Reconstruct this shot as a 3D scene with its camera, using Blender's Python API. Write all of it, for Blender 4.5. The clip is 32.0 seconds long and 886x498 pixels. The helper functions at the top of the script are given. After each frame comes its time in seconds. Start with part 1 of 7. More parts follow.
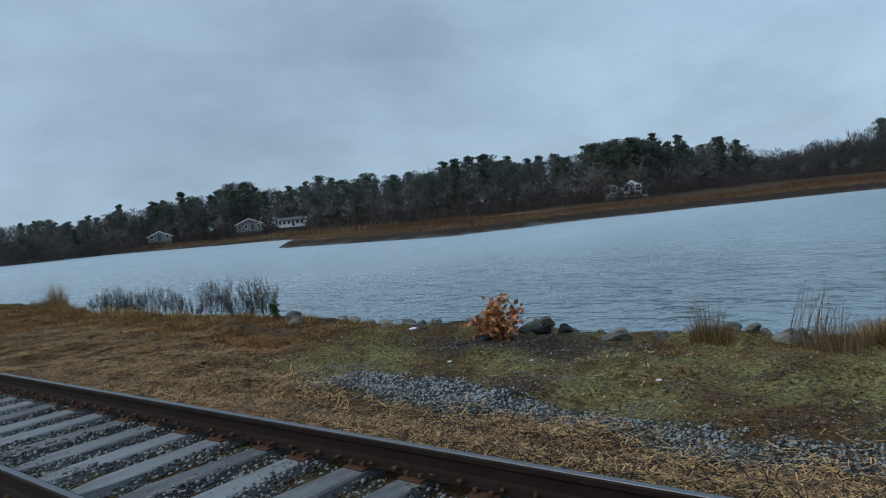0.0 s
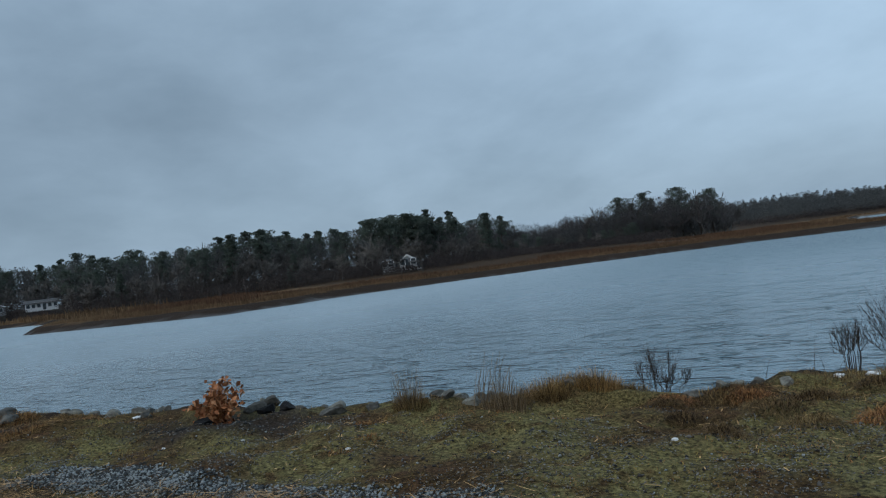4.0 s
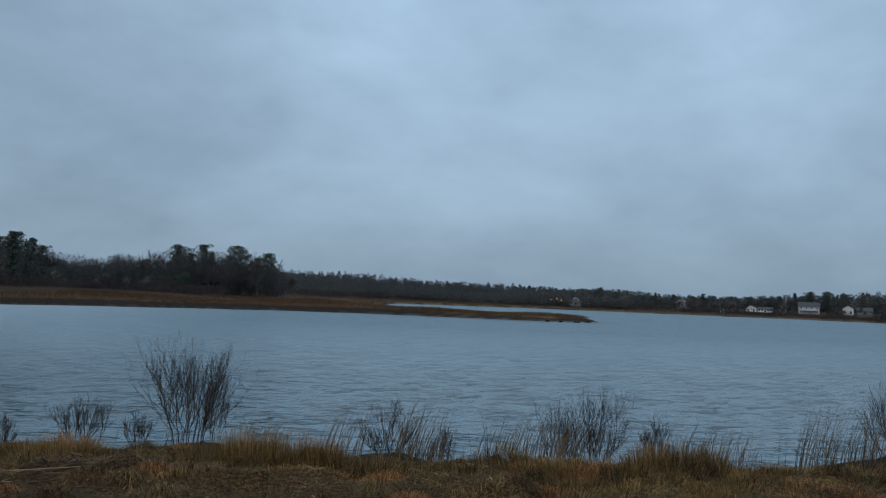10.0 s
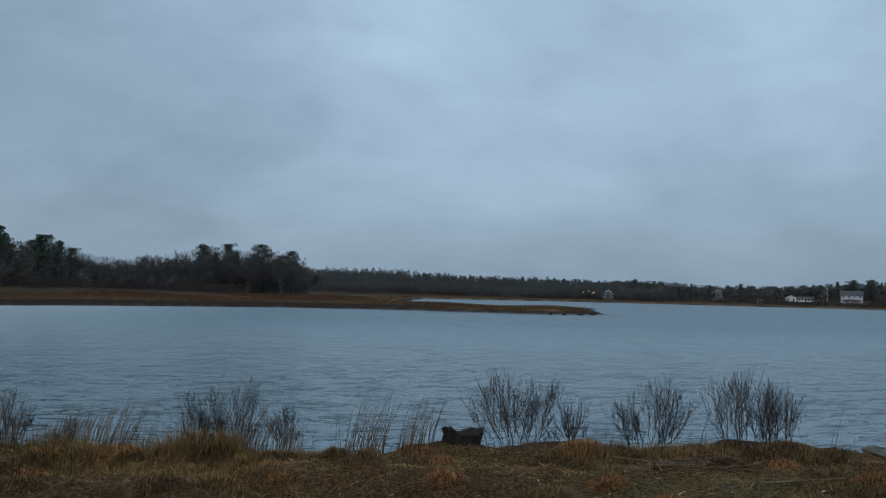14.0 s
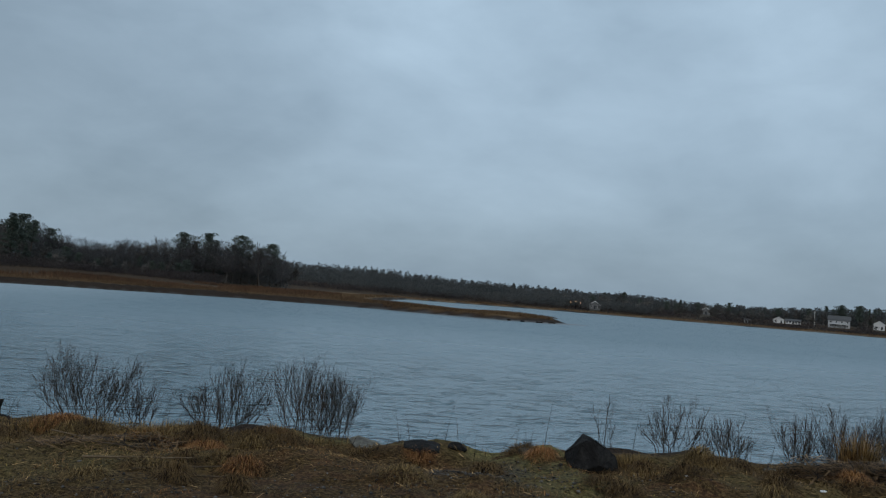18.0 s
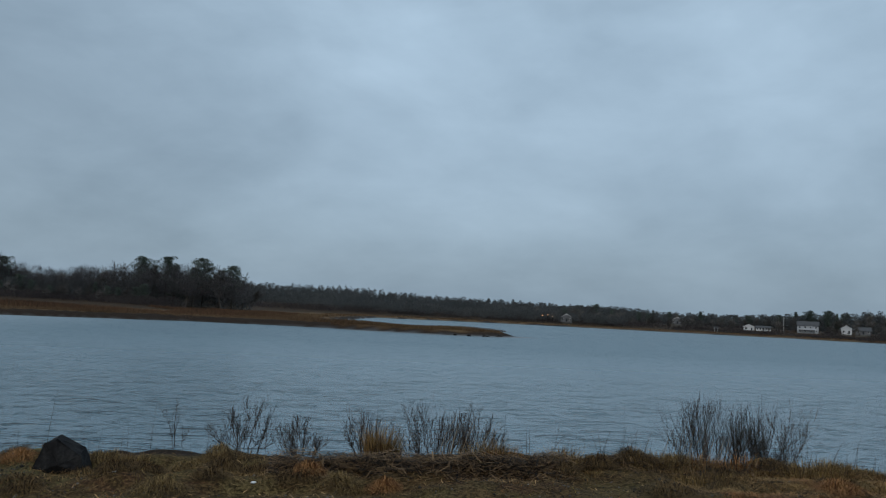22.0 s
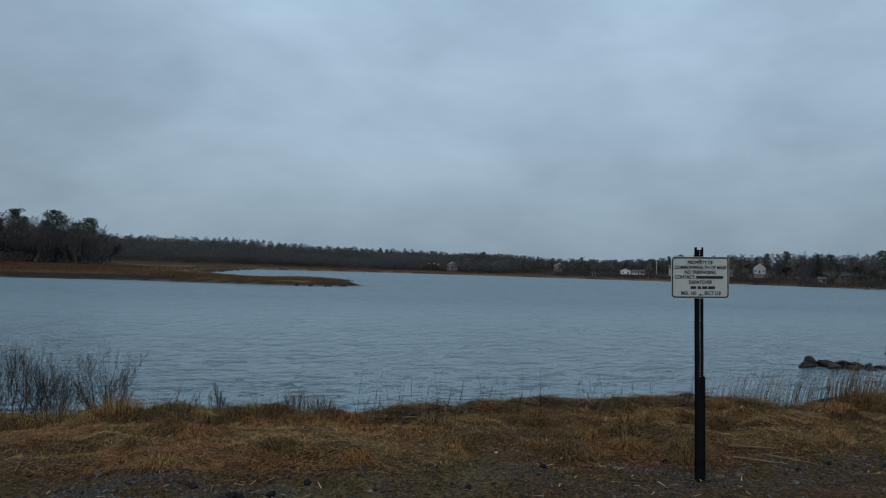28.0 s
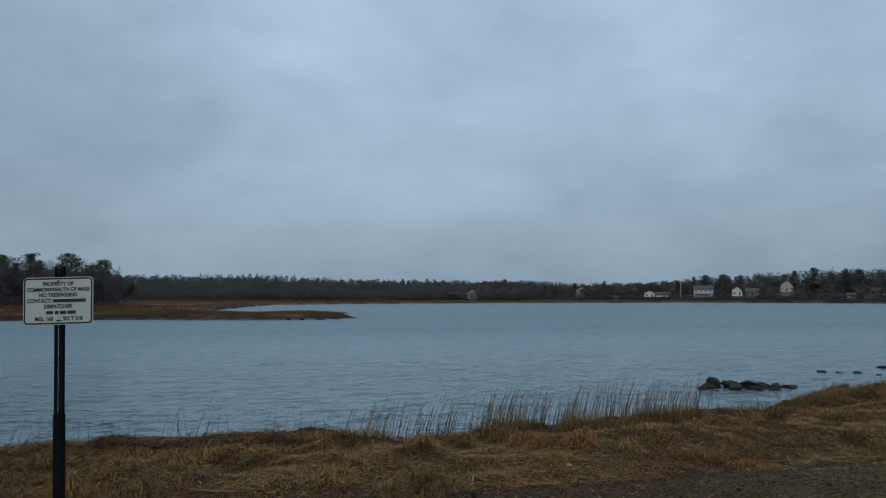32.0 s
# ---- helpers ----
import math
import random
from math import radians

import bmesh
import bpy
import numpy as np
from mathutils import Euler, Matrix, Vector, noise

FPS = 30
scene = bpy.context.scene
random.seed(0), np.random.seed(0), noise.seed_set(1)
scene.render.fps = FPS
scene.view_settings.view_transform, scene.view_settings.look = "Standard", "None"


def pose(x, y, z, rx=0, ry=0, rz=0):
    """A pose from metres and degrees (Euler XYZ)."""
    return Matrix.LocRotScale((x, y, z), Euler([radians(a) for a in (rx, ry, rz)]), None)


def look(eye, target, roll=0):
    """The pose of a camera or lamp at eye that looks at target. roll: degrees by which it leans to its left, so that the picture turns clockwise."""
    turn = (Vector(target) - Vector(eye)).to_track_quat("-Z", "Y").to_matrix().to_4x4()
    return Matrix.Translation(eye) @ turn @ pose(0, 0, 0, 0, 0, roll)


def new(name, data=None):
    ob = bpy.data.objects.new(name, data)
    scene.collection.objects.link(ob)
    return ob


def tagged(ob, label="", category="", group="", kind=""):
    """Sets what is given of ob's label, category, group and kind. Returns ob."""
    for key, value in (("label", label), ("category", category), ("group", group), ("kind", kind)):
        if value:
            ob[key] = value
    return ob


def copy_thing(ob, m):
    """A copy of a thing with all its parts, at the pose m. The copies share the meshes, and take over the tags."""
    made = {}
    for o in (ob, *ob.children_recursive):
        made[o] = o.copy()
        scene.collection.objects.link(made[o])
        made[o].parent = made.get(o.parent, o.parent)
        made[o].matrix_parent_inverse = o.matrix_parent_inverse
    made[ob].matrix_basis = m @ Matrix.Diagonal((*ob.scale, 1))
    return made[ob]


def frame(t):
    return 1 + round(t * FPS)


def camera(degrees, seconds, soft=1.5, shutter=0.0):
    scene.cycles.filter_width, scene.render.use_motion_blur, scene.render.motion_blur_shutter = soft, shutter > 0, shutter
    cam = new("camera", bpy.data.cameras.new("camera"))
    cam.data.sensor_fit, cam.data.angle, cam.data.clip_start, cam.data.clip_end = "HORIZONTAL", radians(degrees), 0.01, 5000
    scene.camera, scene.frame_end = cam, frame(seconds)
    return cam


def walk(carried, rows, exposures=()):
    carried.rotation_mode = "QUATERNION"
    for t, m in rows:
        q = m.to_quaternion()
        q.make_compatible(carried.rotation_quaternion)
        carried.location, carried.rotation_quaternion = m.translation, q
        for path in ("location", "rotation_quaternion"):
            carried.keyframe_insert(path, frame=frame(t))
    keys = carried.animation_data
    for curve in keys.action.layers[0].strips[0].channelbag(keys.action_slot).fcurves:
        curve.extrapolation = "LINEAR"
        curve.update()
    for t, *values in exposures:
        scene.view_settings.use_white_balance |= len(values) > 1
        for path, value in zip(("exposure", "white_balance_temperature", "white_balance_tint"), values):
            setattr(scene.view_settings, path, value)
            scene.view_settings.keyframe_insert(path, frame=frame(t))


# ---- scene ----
cam = camera(63.0, 32.0, 1.15)
PATH = [
    (0, (2.982, -3.192, 1.415), (1.691, -1.668, 1.317), -5.95),
    (0.5, (3.127, -3.255, 1.455), (1.786, -1.771, 1.416), -6.45),
    (1, (3.224, -3.343, 1.429), (1.938, -1.815, 1.337), -3.75),
    (1.5, (3.402, -3.305, 1.413), (2.197, -1.711, 1.328), -4.05),
    (2, (3.693, -3.264, 1.419), (2.527, -1.641, 1.376), -5.85),
    (2.5, (3.848, -3.332, 1.416), (2.655, -1.727, 1.404), -7.55),
    (4.5, (4.286, -3.27, 1.451), (3.73, -1.35, 1.508), -6.3),
    (5, (4.611, -3.175, 1.462), (4.247, -1.21, 1.53), -5.4),
    (5.5, (4.966, -2.927, 1.447), (4.813, -0.933, 1.513), -5.5),
    (6, (5.392, -2.627, 1.446), (5.544, -0.635, 1.54), -6.2),
    (6.5, (5.972, -2.551, 1.455), (6.208, -0.571, 1.613), -5.2),
    (7, (6.611, -2.452, 1.423), (6.857, -0.472, 1.566), -2.6),
    (7.5, (7.32, -2.459, 1.444), (7.633, -0.489, 1.582), -1.5),
    (8, (8.077, -2.477, 1.449), (8.388, -0.506, 1.585), -0.9),
    (8.5, (8.821, -2.597, 1.45), (9.11, -0.621, 1.57), -0.6),
    (9, (9.572, -2.645, 1.461), (9.872, -0.669, 1.523), 1.1),
    (9.5, (10.328, -2.664, 1.507), (10.651, -0.692, 1.608), 2.4),
    (10, (11.094, -2.703, 1.524), (11.43, -0.736, 1.664), 2.4),
    (10.5, (11.876, -2.719, 1.52), (12.208, -0.753, 1.671), 2.3),
    (11, (12.618, -2.842, 1.548), (12.949, -0.875, 1.689), 2.1),
    (11.5, (13.284, -2.931, 1.547), (13.601, -0.96, 1.66), 2.1),
    (12, (13.954, -3.197, 1.598), (14.238, -1.22, 1.701), 2.3),
    (12.5, (14.659, -3.484, 1.629), (14.883, -1.497, 1.684), 2.0),
    (13, (15.441, -3.714, 1.677), (15.611, -1.724, 1.783), 1.9),
    (13.5, (16.236, -3.865, 1.674), (16.417, -1.876, 1.782), 1.3),
    (14, (17.06, -4.001, 1.7), (17.289, -2.018, 1.822), 1.5),
    (14.5, (17.87, -4.128, 1.686), (18.13, -2.147, 1.785), 1.4),
    (15, (18.61, -4.101, 1.693), (18.901, -2.126, 1.812), 1.8),
    (15.5, (19.45, -4.363, 1.76), (19.716, -2.383, 1.852), 1.9),
    (17.5, (22.409, -4.36, 1.69), (22.655, -2.378, 1.794), 4.0),
    (18, (23.023, -4.555, 1.73), (23.254, -2.573, 1.86), 4.7),
    (18.5, (23.643, -4.78, 1.769), (23.862, -2.796, 1.896), 4.8),
    (19, (24.287, -5.014, 1.799), (24.566, -3.037, 1.902), 2.8),
    (19.5, (24.961, -5.179, 1.851), (25.305, -3.212, 1.974), 1.6),
    (20, (25.655, -5.283, 1.88), (26.022, -3.321, 2.005), 2.1),
    (20.5, (26.368, -5.375, 1.903), (26.694, -3.407, 2.058), 2.8),
    (21, (27.1, -5.345, 1.884), (27.389, -3.374, 2.06), 3.1),
    (21.5, (27.85, -5.428, 1.889), (28.122, -3.457, 2.092), 3.2),
    (22, (28.611, -5.42, 1.889), (28.895, -3.448, 2.07), 3.0),
    (22.5, (29.484, -5.712, 1.953), (29.796, -3.747, 2.159), 3.7),
    (23, (30.15, -5.544, 1.903), (30.675, -3.62, 2.05), 3.8),
    (23.5, (30.921, -5.808, 1.942), (31.541, -3.913, 2.099), 4.1),
    (24, (31.714, -5.962, 1.979), (32.268, -4.048, 2.153), 4.8),
    (24.5, (32.493, -5.901, 1.994), (32.974, -3.971, 2.203), 4.5),
    (26.5, (35.872, -7.163, 2.175), (36.402, -5.235, 2.207), 2.1),
    (27, (36.529, -7.271, 2.239), (37.074, -5.347, 2.294), 1.8),
    (27.5, (37.221, -7.391, 2.262), (37.774, -5.47, 2.317), 1.9),
    (28, (37.898, -7.566, 2.287), (38.456, -5.646, 2.34), 1.9),
    (28.5, (38.624, -7.65, 2.285), (39.192, -5.733, 2.339), 1.9),
    (29, (39.341, -7.787, 2.307), (39.909, -5.87, 2.362), 1.9),
    (29.5, (40.076, -7.876, 2.279), (40.629, -5.954, 2.32), 1.3),
    (30, (40.825, -8.034, 2.308), (41.378, -6.113, 2.377), 0.9),
    (30.5, (41.565, -8.148, 2.302), (42.094, -6.22, 2.353), 0.9),
    (31, (42.339, -8.227, 2.306), (42.855, -6.297, 2.386), 0.4),
    (31.5, (43.103, -8.29, 2.289), (43.599, -6.355, 2.395), -0.4),
    (32, (43.888, -8.325, 2.305), (44.37, -6.388, 2.438), -0.1),
]
walk(cam, [(t, look(eye, target, roll)) for t, eye, target, roll in PATH], [(0, 0.55, 6350, 10), (2.5, 0.44, 6350, 10), (5, 0.08, 6300, 10), (7, 0.0, 6250, 10), (13, 0.0, 6300, 10), (15, 0.0, 6500, 10), (18, 0.0, 6650, 10), (20, 0.1, 6700, 10), (21, 0.06, 6650, 10), (23, -0.05, 6500, 10), (24, 0.0, 6400, 10), (27, 0.0, 6600, 10), (32, 0.0, 6500, 10)])

SKY_DARK = (0.20, 0.285, 0.37, 1)
SKY_LIGHT = (0.385, 0.52, 0.65, 1)
WAVE = 1.0
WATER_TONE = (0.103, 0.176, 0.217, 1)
# up-river water colour, with the sky's reflected brightness painted into it
SHEEN_TONE = (0.32, 0.41, 0.46, 1)

# ---------------------------------------------------------------- light
world = bpy.data.worlds.new("overcast_sky")
scene.world = world
world.use_nodes = True
wn, wl = world.node_tree.nodes, world.node_tree.links
wn.clear()


def wnode(kind, **values):
    n = wn.new(kind)
    for key, value in values.items():
        n.inputs[key].default_value = value
    return n


w_out = wn.new("ShaderNodeOutputWorld")
w_bg = wn.new("ShaderNodeBackground")
w_bg.inputs["Strength"].default_value = 1.0
w_sky = wn.new("ShaderNodeTexSky")
w_sky.sky_type = "NISHITA"
w_sky.sun_disc = False
w_sky.sun_elevation = radians(32)
w_sky.sun_rotation = radians(200)
w_sky.air_density, w_sky.dust_density = 1.0, 4.0
w_co = wn.new("ShaderNodeTexCoord")
w_map = wn.new("ShaderNodeMapping")
w_map.inputs["Scale"].default_value = (1.0, 1.0, 2.2)
w_map.inputs["Rotation"].default_value = (0.15, 0.25, 0.4)
wl.new(w_co.outputs["Generated"], w_map.inputs["Vector"])
w_n1 = wnode("ShaderNodeTexNoise", Scale=1.7, Detail=5.0, Roughness=0.5, Distortion=0.4)
w_n2 = wnode("ShaderNodeTexNoise", Scale=5.5, Detail=6.0, Roughness=0.55, Distortion=0.2)
for n in (w_n1, w_n2):
    wl.new(w_map.outputs[0], n.inputs["Vector"])
w_mix = wn.new("ShaderNodeMix")
w_mix.data_type = "FLOAT"
w_mix.inputs[0].default_value = 0.33
wl.new(w_n1.outputs["Fac"], w_mix.inputs[2])
wl.new(w_n2.outputs["Fac"], w_mix.inputs[3])
w_ramp = wn.new("ShaderNodeValToRGB")
w_ramp.color_ramp.elements[0].position, w_ramp.color_ramp.elements[0].color = 0.30, SKY_DARK
w_ramp.color_ramp.elements[1].position, w_ramp.color_ramp.elements[1].color = 0.68, SKY_LIGHT
wl.new(w_mix.outputs[0], w_ramp.inputs["Fac"])
# clouds thin out and brighten with height above the horizon
w_sep = wn.new("ShaderNodeSeparateXYZ")
wl.new(w_co.outputs["Generated"], w_sep.inputs[0])
w_el = wn.new("ShaderNodeMapRange")
w_el.inputs["From Min"].default_value, w_el.inputs["From Max"].default_value = 0.0, 0.38
w_el.inputs["To Min"].default_value, w_el.inputs["To Max"].default_value = 0.75, 1.1
wl.new(w_sep.outputs["Z"], w_el.inputs["Value"])
# cloud a little heavier up-river
w_az = wn.new("ShaderNodeMapRange")
w_az.inputs["From Min"].default_value, w_az.inputs["From Max"].default_value = -0.6, 0.05
w_az.inputs["To Min"].default_value, w_az.inputs["To Max"].default_value = 0.72, 1.0
wl.new(w_sep.outputs["X"], w_az.inputs["Value"])
# and hangs overhead, leaving the horizon there paler
w_hang = wn.new("ShaderNodeMapRange")
w_hang.inputs["From Min"].default_value, w_hang.inputs["From Max"].default_value = 0.03, 0.22
w_hang.inputs["To Min"].default_value, w_hang.inputs["To Max"].default_value = 0.1, 1.15
wl.new(w_sep.outputs["Z"], w_hang.inputs["Value"])
w_less = wn.new("ShaderNodeMath")
w_less.operation = "SUBTRACT"
wl.new(w_az.outputs[0], w_less.inputs[0])
w_less.inputs[1].default_value = 1.0
w_part = wn.new("ShaderNodeMath")
w_part.operation = "MULTIPLY_ADD"
wl.new(w_less.outputs[0], w_part.inputs[0])
wl.new(w_hang.outputs[0], w_part.inputs[1])
w_part.inputs[2].default_value = 1.0
w_both = wn.new("ShaderNodeMath")
w_both.operation = "MULTIPLY"
wl.new(w_el.outputs[0], w_both.inputs[0])
wl.new(w_part.outputs[0], w_both.inputs[1])
w_mul = wn.new("ShaderNodeVectorMath")
w_mul.operation = "SCALE"
wl.new(w_ramp.outputs["Color"], w_mul.inputs[0])
wl.new(w_both.outputs[0], w_mul.inputs["Scale"])
w_nis = wn.new("ShaderNodeVectorMath")
w_nis.operation = "SCALE"
w_nis.inputs["Scale"].default_value = 0.012
wl.new(w_sky.outputs[0], w_nis.inputs[0])
w_add = wn.new("ShaderNodeVectorMath")
w_add.operation = "ADD"
wl.new(w_mul.outputs[0], w_add.inputs[0])
wl.new(w_nis.outputs[0], w_add.inputs[1])
wl.new(w_add.outputs[0], w_bg.inputs["Color"])
wl.new(w_bg.outputs[0], w_out.inputs["Surface"])

sun_data = bpy.data.lights.new("sun", "SUN")
sun_data.energy, sun_data.angle, sun_data.color = 0.9, radians(40), (1.0, 0.96, 0.9)
sun = new("sun", sun_data)
sun.matrix_world = look((0, 0, 60), (22, 60, 0))

# ---------------------------------------------------------------- materials


def material(name, colors, scale=4.0, fine=40.0, rough=0.9, metal=0.0, bump=0.4, dist=0.02, spec=0.25, per_object=0.0, per_island=0.0, stretch=(1, 1, 1), thin=0.0):
    """A surface with two scales of noise between the given colours, bump and wear."""
    m = bpy.data.materials.new(name)
    m.use_nodes = True
    nt = m.node_tree
    n, l = nt.nodes, nt.links
    b = n["Principled BSDF"]
    b.inputs["Metallic"].default_value = metal
    b.inputs["Specular IOR Level"].default_value = spec
    co = n.new("ShaderNodeTexCoord")
    mp = n.new("ShaderNodeMapping")
    mp.inputs["Scale"].default_value = stretch
    l.new(co.outputs["Object"], mp.inputs["Vector"])
    a = n.new("ShaderNodeTexNoise")
    a.inputs["Scale"].default_value, a.inputs["Detail"].default_value = scale, 6
    f = n.new("ShaderNodeTexNoise")
    f.inputs["Scale"].default_value, f.inputs["Detail"].default_value = fine, 4
    for t in (a, f):
        l.new(mp.outputs[0], t.inputs["Vector"])
    mx = n.new("ShaderNodeMix")
    mx.data_type = "FLOAT"
    mx.inputs[0].default_value = 0.4
    l.new(a.outputs["Fac"], mx.inputs[2])
    l.new(f.outputs["Fac"], mx.inputs[3])
    value = mx.outputs[0]
    if per_object or per_island:
        src = n.new("ShaderNodeObjectInfo").outputs["Random"] if per_object else n.new("ShaderNodeNewGeometry").outputs["Random Per Island"]
        ad = n.new("ShaderNodeMath")
        ad.operation = "MULTIPLY_ADD"
        l.new(src, ad.inputs[0])
        ad.inputs[1].default_value = per_object or per_island
        sb = n.new("ShaderNodeMath")
        sb.operation = "SUBTRACT"
        l.new(value, sb.inputs[0])
        sb.inputs[1].default_value = 0.5 * (per_object or per_island)
        l.new(sb.outputs[0], ad.inputs[2])
        value = ad.outputs[0]
    r = n.new("ShaderNodeValToRGB")
    els = r.color_ramp.elements
    while len(els) < len(colors):
        els.new(0.5)
    for k, c in enumerate(colors):
        els[k].position = 0.32 + 0.36 * k / max(1, len(colors) - 1)
        els[k].color = (*c, 1)
    l.new(value, r.inputs["Fac"])
    l.new(r.outputs["Color"], b.inputs["Base Color"])
    rr = n.new("ShaderNodeMapRange")
    rr.inputs["To Min"].default_value, rr.inputs["To Max"].default_value = rough - 0.1, min(1.0, rough + 0.1)
    l.new(f.outputs["Fac"], rr.inputs["Value"])
    l.new(rr.outputs[0], b.inputs["Roughness"])
    if bump:
        bp = n.new("ShaderNodeBump")
        bp.inputs["Strength"].default_value, bp.inputs["Distance"].default_value = bump, dist
        l.new(mx.outputs[0], bp.inputs["Height"])
        l.new(bp.outputs[0], b.inputs["Normal"])
    if thin:
        # leaves and blades let part of the light through
        tr = n.new("ShaderNodeBsdfTranslucent")
        l.new(r.outputs["Color"], tr.inputs["Color"])
        ms = n.new("ShaderNodeMixShader")
        ms.inputs[0].default_value = thin
        l.new(b.outputs[0], ms.inputs[1])
        l.new(tr.outputs[0], ms.inputs[2])
        l.new(ms.outputs[0], n["Material Output"].inputs["Surface"])
    return m


M_RAIL = material("rail_steel_rusty", [(0.00754, 0.00455, 0.00364), (0.01502, 0.00871, 0.006305), (0.02145, 0.01352, 0.0102)], 9, 70, 0.75, 0.3, 0.3, 0.004)
M_RAILTOP = material("rail_head_polished", [(0.1344, 0.1428, 0.1554), (0.189, 0.1974, 0.21)], 3, 60, 0.5, 0.9, 0.1, 0.002, 0.5)
M_TIE = material("weathered_tie_wood", [(0.0649, 0.0667, 0.0686), (0.1299, 0.1369, 0.144), (0.1948, 0.2069, 0.2193)], 5, 45, 0.7, 0, 0.7, 0.012, 0.4, per_object=0.25, stretch=(2.5, 0.35, 2.5))
M_PLATE = material("rusty_tie_plate", [(0.05, 0.028, 0.018), (0.12, 0.06, 0.035)], 12, 80, 0.8, 0.4, 0.4, 0.004)
M_BALLAST = material("crushed_granite_wet", [(0.022, 0.023, 0.022), (0.068, 0.069, 0.066), (0.19, 0.19, 0.18)], 3, 30, 0.6, 0, 0.4, 0.006, 0.4, per_island=0.8)
M_BLUESTONE = material("bluish_gravel", [(0.022, 0.026, 0.028), (0.085, 0.100, 0.106), (0.25, 0.28, 0.285)], 3, 30, 0.6, 0, 0.4, 0.006, 0.4, per_island=0.8)
M_DARKSTONE = material("dark_gravel", [(0.016, 0.015, 0.0145), (0.040, 0.038, 0.036), (0.12, 0.115, 0.108)], 3, 30, 0.7, 0, 0.4, 0.006, 0.3, per_island=0.75)
M_ROCK = material("lichened_granite", [(0.0378, 0.03675, 0.03165), (0.0945, 0.0918, 0.0807), (0.189, 0.1898, 0.1614)], 5, 28, 0.8, 0, 0.9, 0.04, 0.3, per_object=0.3)
M_DARKROCK = material("dark_wet_rock", [(0.005059, 0.005059, 0.005692), (0.01265, 0.01265, 0.01328), (0.03162, 0.03162, 0.03036)], 6, 30, 0.85, 0, 0.9, 0.04, 0.15, per_object=0.2)
M_SEAROCK = material("seaweed_covered_rock", [(0.006, 0.0054, 0.0048), (0.0156, 0.0132, 0.0108), (0.036, 0.03, 0.0216)], 7, 40, 0.7, 0, 1.0, 0.05, 0.3, per_object=0.3)
M_STRAW = material("straw_mulch", [(0.020, 0.012, 0.006), (0.20, 0.112, 0.045), (0.54, 0.335, 0.14)], 1.5, 20, 0.8, 0, 0, 0, 0.3, per_island=0.95)
M_THATCH = material("matted_thatch", [(0.018, 0.011, 0.006), (0.068, 0.041, 0.018), (0.16, 0.102, 0.045)], 0.9, 12, 0.9, 0, 0, 0, 0.15, per_island=0.9)
M_WRACK = material("broken_stalk_wrack", [(0.014, 0.009, 0.006), (0.075, 0.044, 0.022), (0.20, 0.122, 0.06)], 2.0, 20, 0.85, 0, 0, 0, 0.2, per_island=0.9)
M_DRYGRASS = material("dry_grass_golden", [(0.04003, 0.02416, 0.009095), (0.1258, 0.07696, 0.02856), (0.2402, 0.1629, 0.06732)], 0.7, 9, 0.85, 0, 0, 0, 0.2, per_island=0.8)
M_GOLDGRASS = material("pale_golden_grass", [(0.06827, 0.03804, 0.01277), (0.2088, 0.1179, 0.03972), (0.3694, 0.2282, 0.08866)], 0.7, 9, 0.85, 0, 0, 0, 0.2, per_island=0.8)
M_RUSTGRASS = material("rust_orange_grass", [(0.0704, 0.0277, 0.0098), (0.22, 0.0924, 0.0312), (0.3696, 0.1848, 0.0697)], 0.7, 9, 0.85, 0, 0, 0, 0.2, per_island=0.8)
M_GREENGRASS = material("olive_moss_grass", [(0.1343, 0.1039, 0.01848), (0.2884, 0.2164, 0.03883), (0.4806, 0.339, 0.07414)], 0.7, 9, 0.85, 0, 0, 0, 0.2, per_island=0.5)
M_REED = material("pale_reed", [(0.0644, 0.0448, 0.026), (0.1352, 0.0958, 0.0549), (0.2188, 0.1615, 0.0983)], 0.7, 9, 0.85, 0, 0, 0, 0.2, per_island=0.6)
M_MARSH = material("marsh_reed_band", [(0.07106, 0.0441, 0.02635), (0.1466, 0.0927, 0.0526), (0.2221, 0.1499, 0.08618)], 0.05, 0.9, 0.9, 0, 0, 0, 0.15, per_island=0.3, thin=0.4)
M_UPMARSH = material("dark_rust_marsh", [(0.0517, 0.0308, 0.0199), (0.1092, 0.0616, 0.0378), (0.1725, 0.1012, 0.0588)], 0.05, 0.9, 0.9, 0, 0, 0, 0.15, per_island=0.3, thin=0.4)
M_BARK = material("grey_brown_twig", [(0.0174, 0.0139, 0.0118), (0.0347, 0.027, 0.0227), (0.0595, 0.0465, 0.0387)], 6, 60, 0.85, 0, 0.3, 0.004, 0.25, per_object=0.25)
M_STICK = material("bleached_driftwood", [(0.06, 0.0406, 0.0248), (0.12, 0.0841, 0.0495), (0.216, 0.1682, 0.11)], 6, 60, 0.8, 0, 0.5, 0.005, 0.3, per_object=0.4)
M_STUMP = material("dark_weathered_stump", [(0.007425, 0.006225, 0.00525), (0.0186, 0.0156, 0.01275), (0.03713, 0.0312, 0.02438)], 6, 30, 0.9, 0, 1.0, 0.03, 0.2, stretch=(3, 3, 0.6))
M_ORANGE = material("orange_oak_leaf", [(0.18, 0.063, 0.0225), (0.324, 0.126, 0.0495), (0.45, 0.216, 0.099)], 8, 40, 0.7, 0, 0, 0, 0.3, per_island=0.7)
M_EVERGREEN = material("young_evergreen_leaf", [(0.012, 0.03, 0.012), (0.03, 0.06, 0.02), (0.06, 0.10, 0.035)], 8, 40, 0.6, 0, 0, 0, 0.4, per_island=0.5)
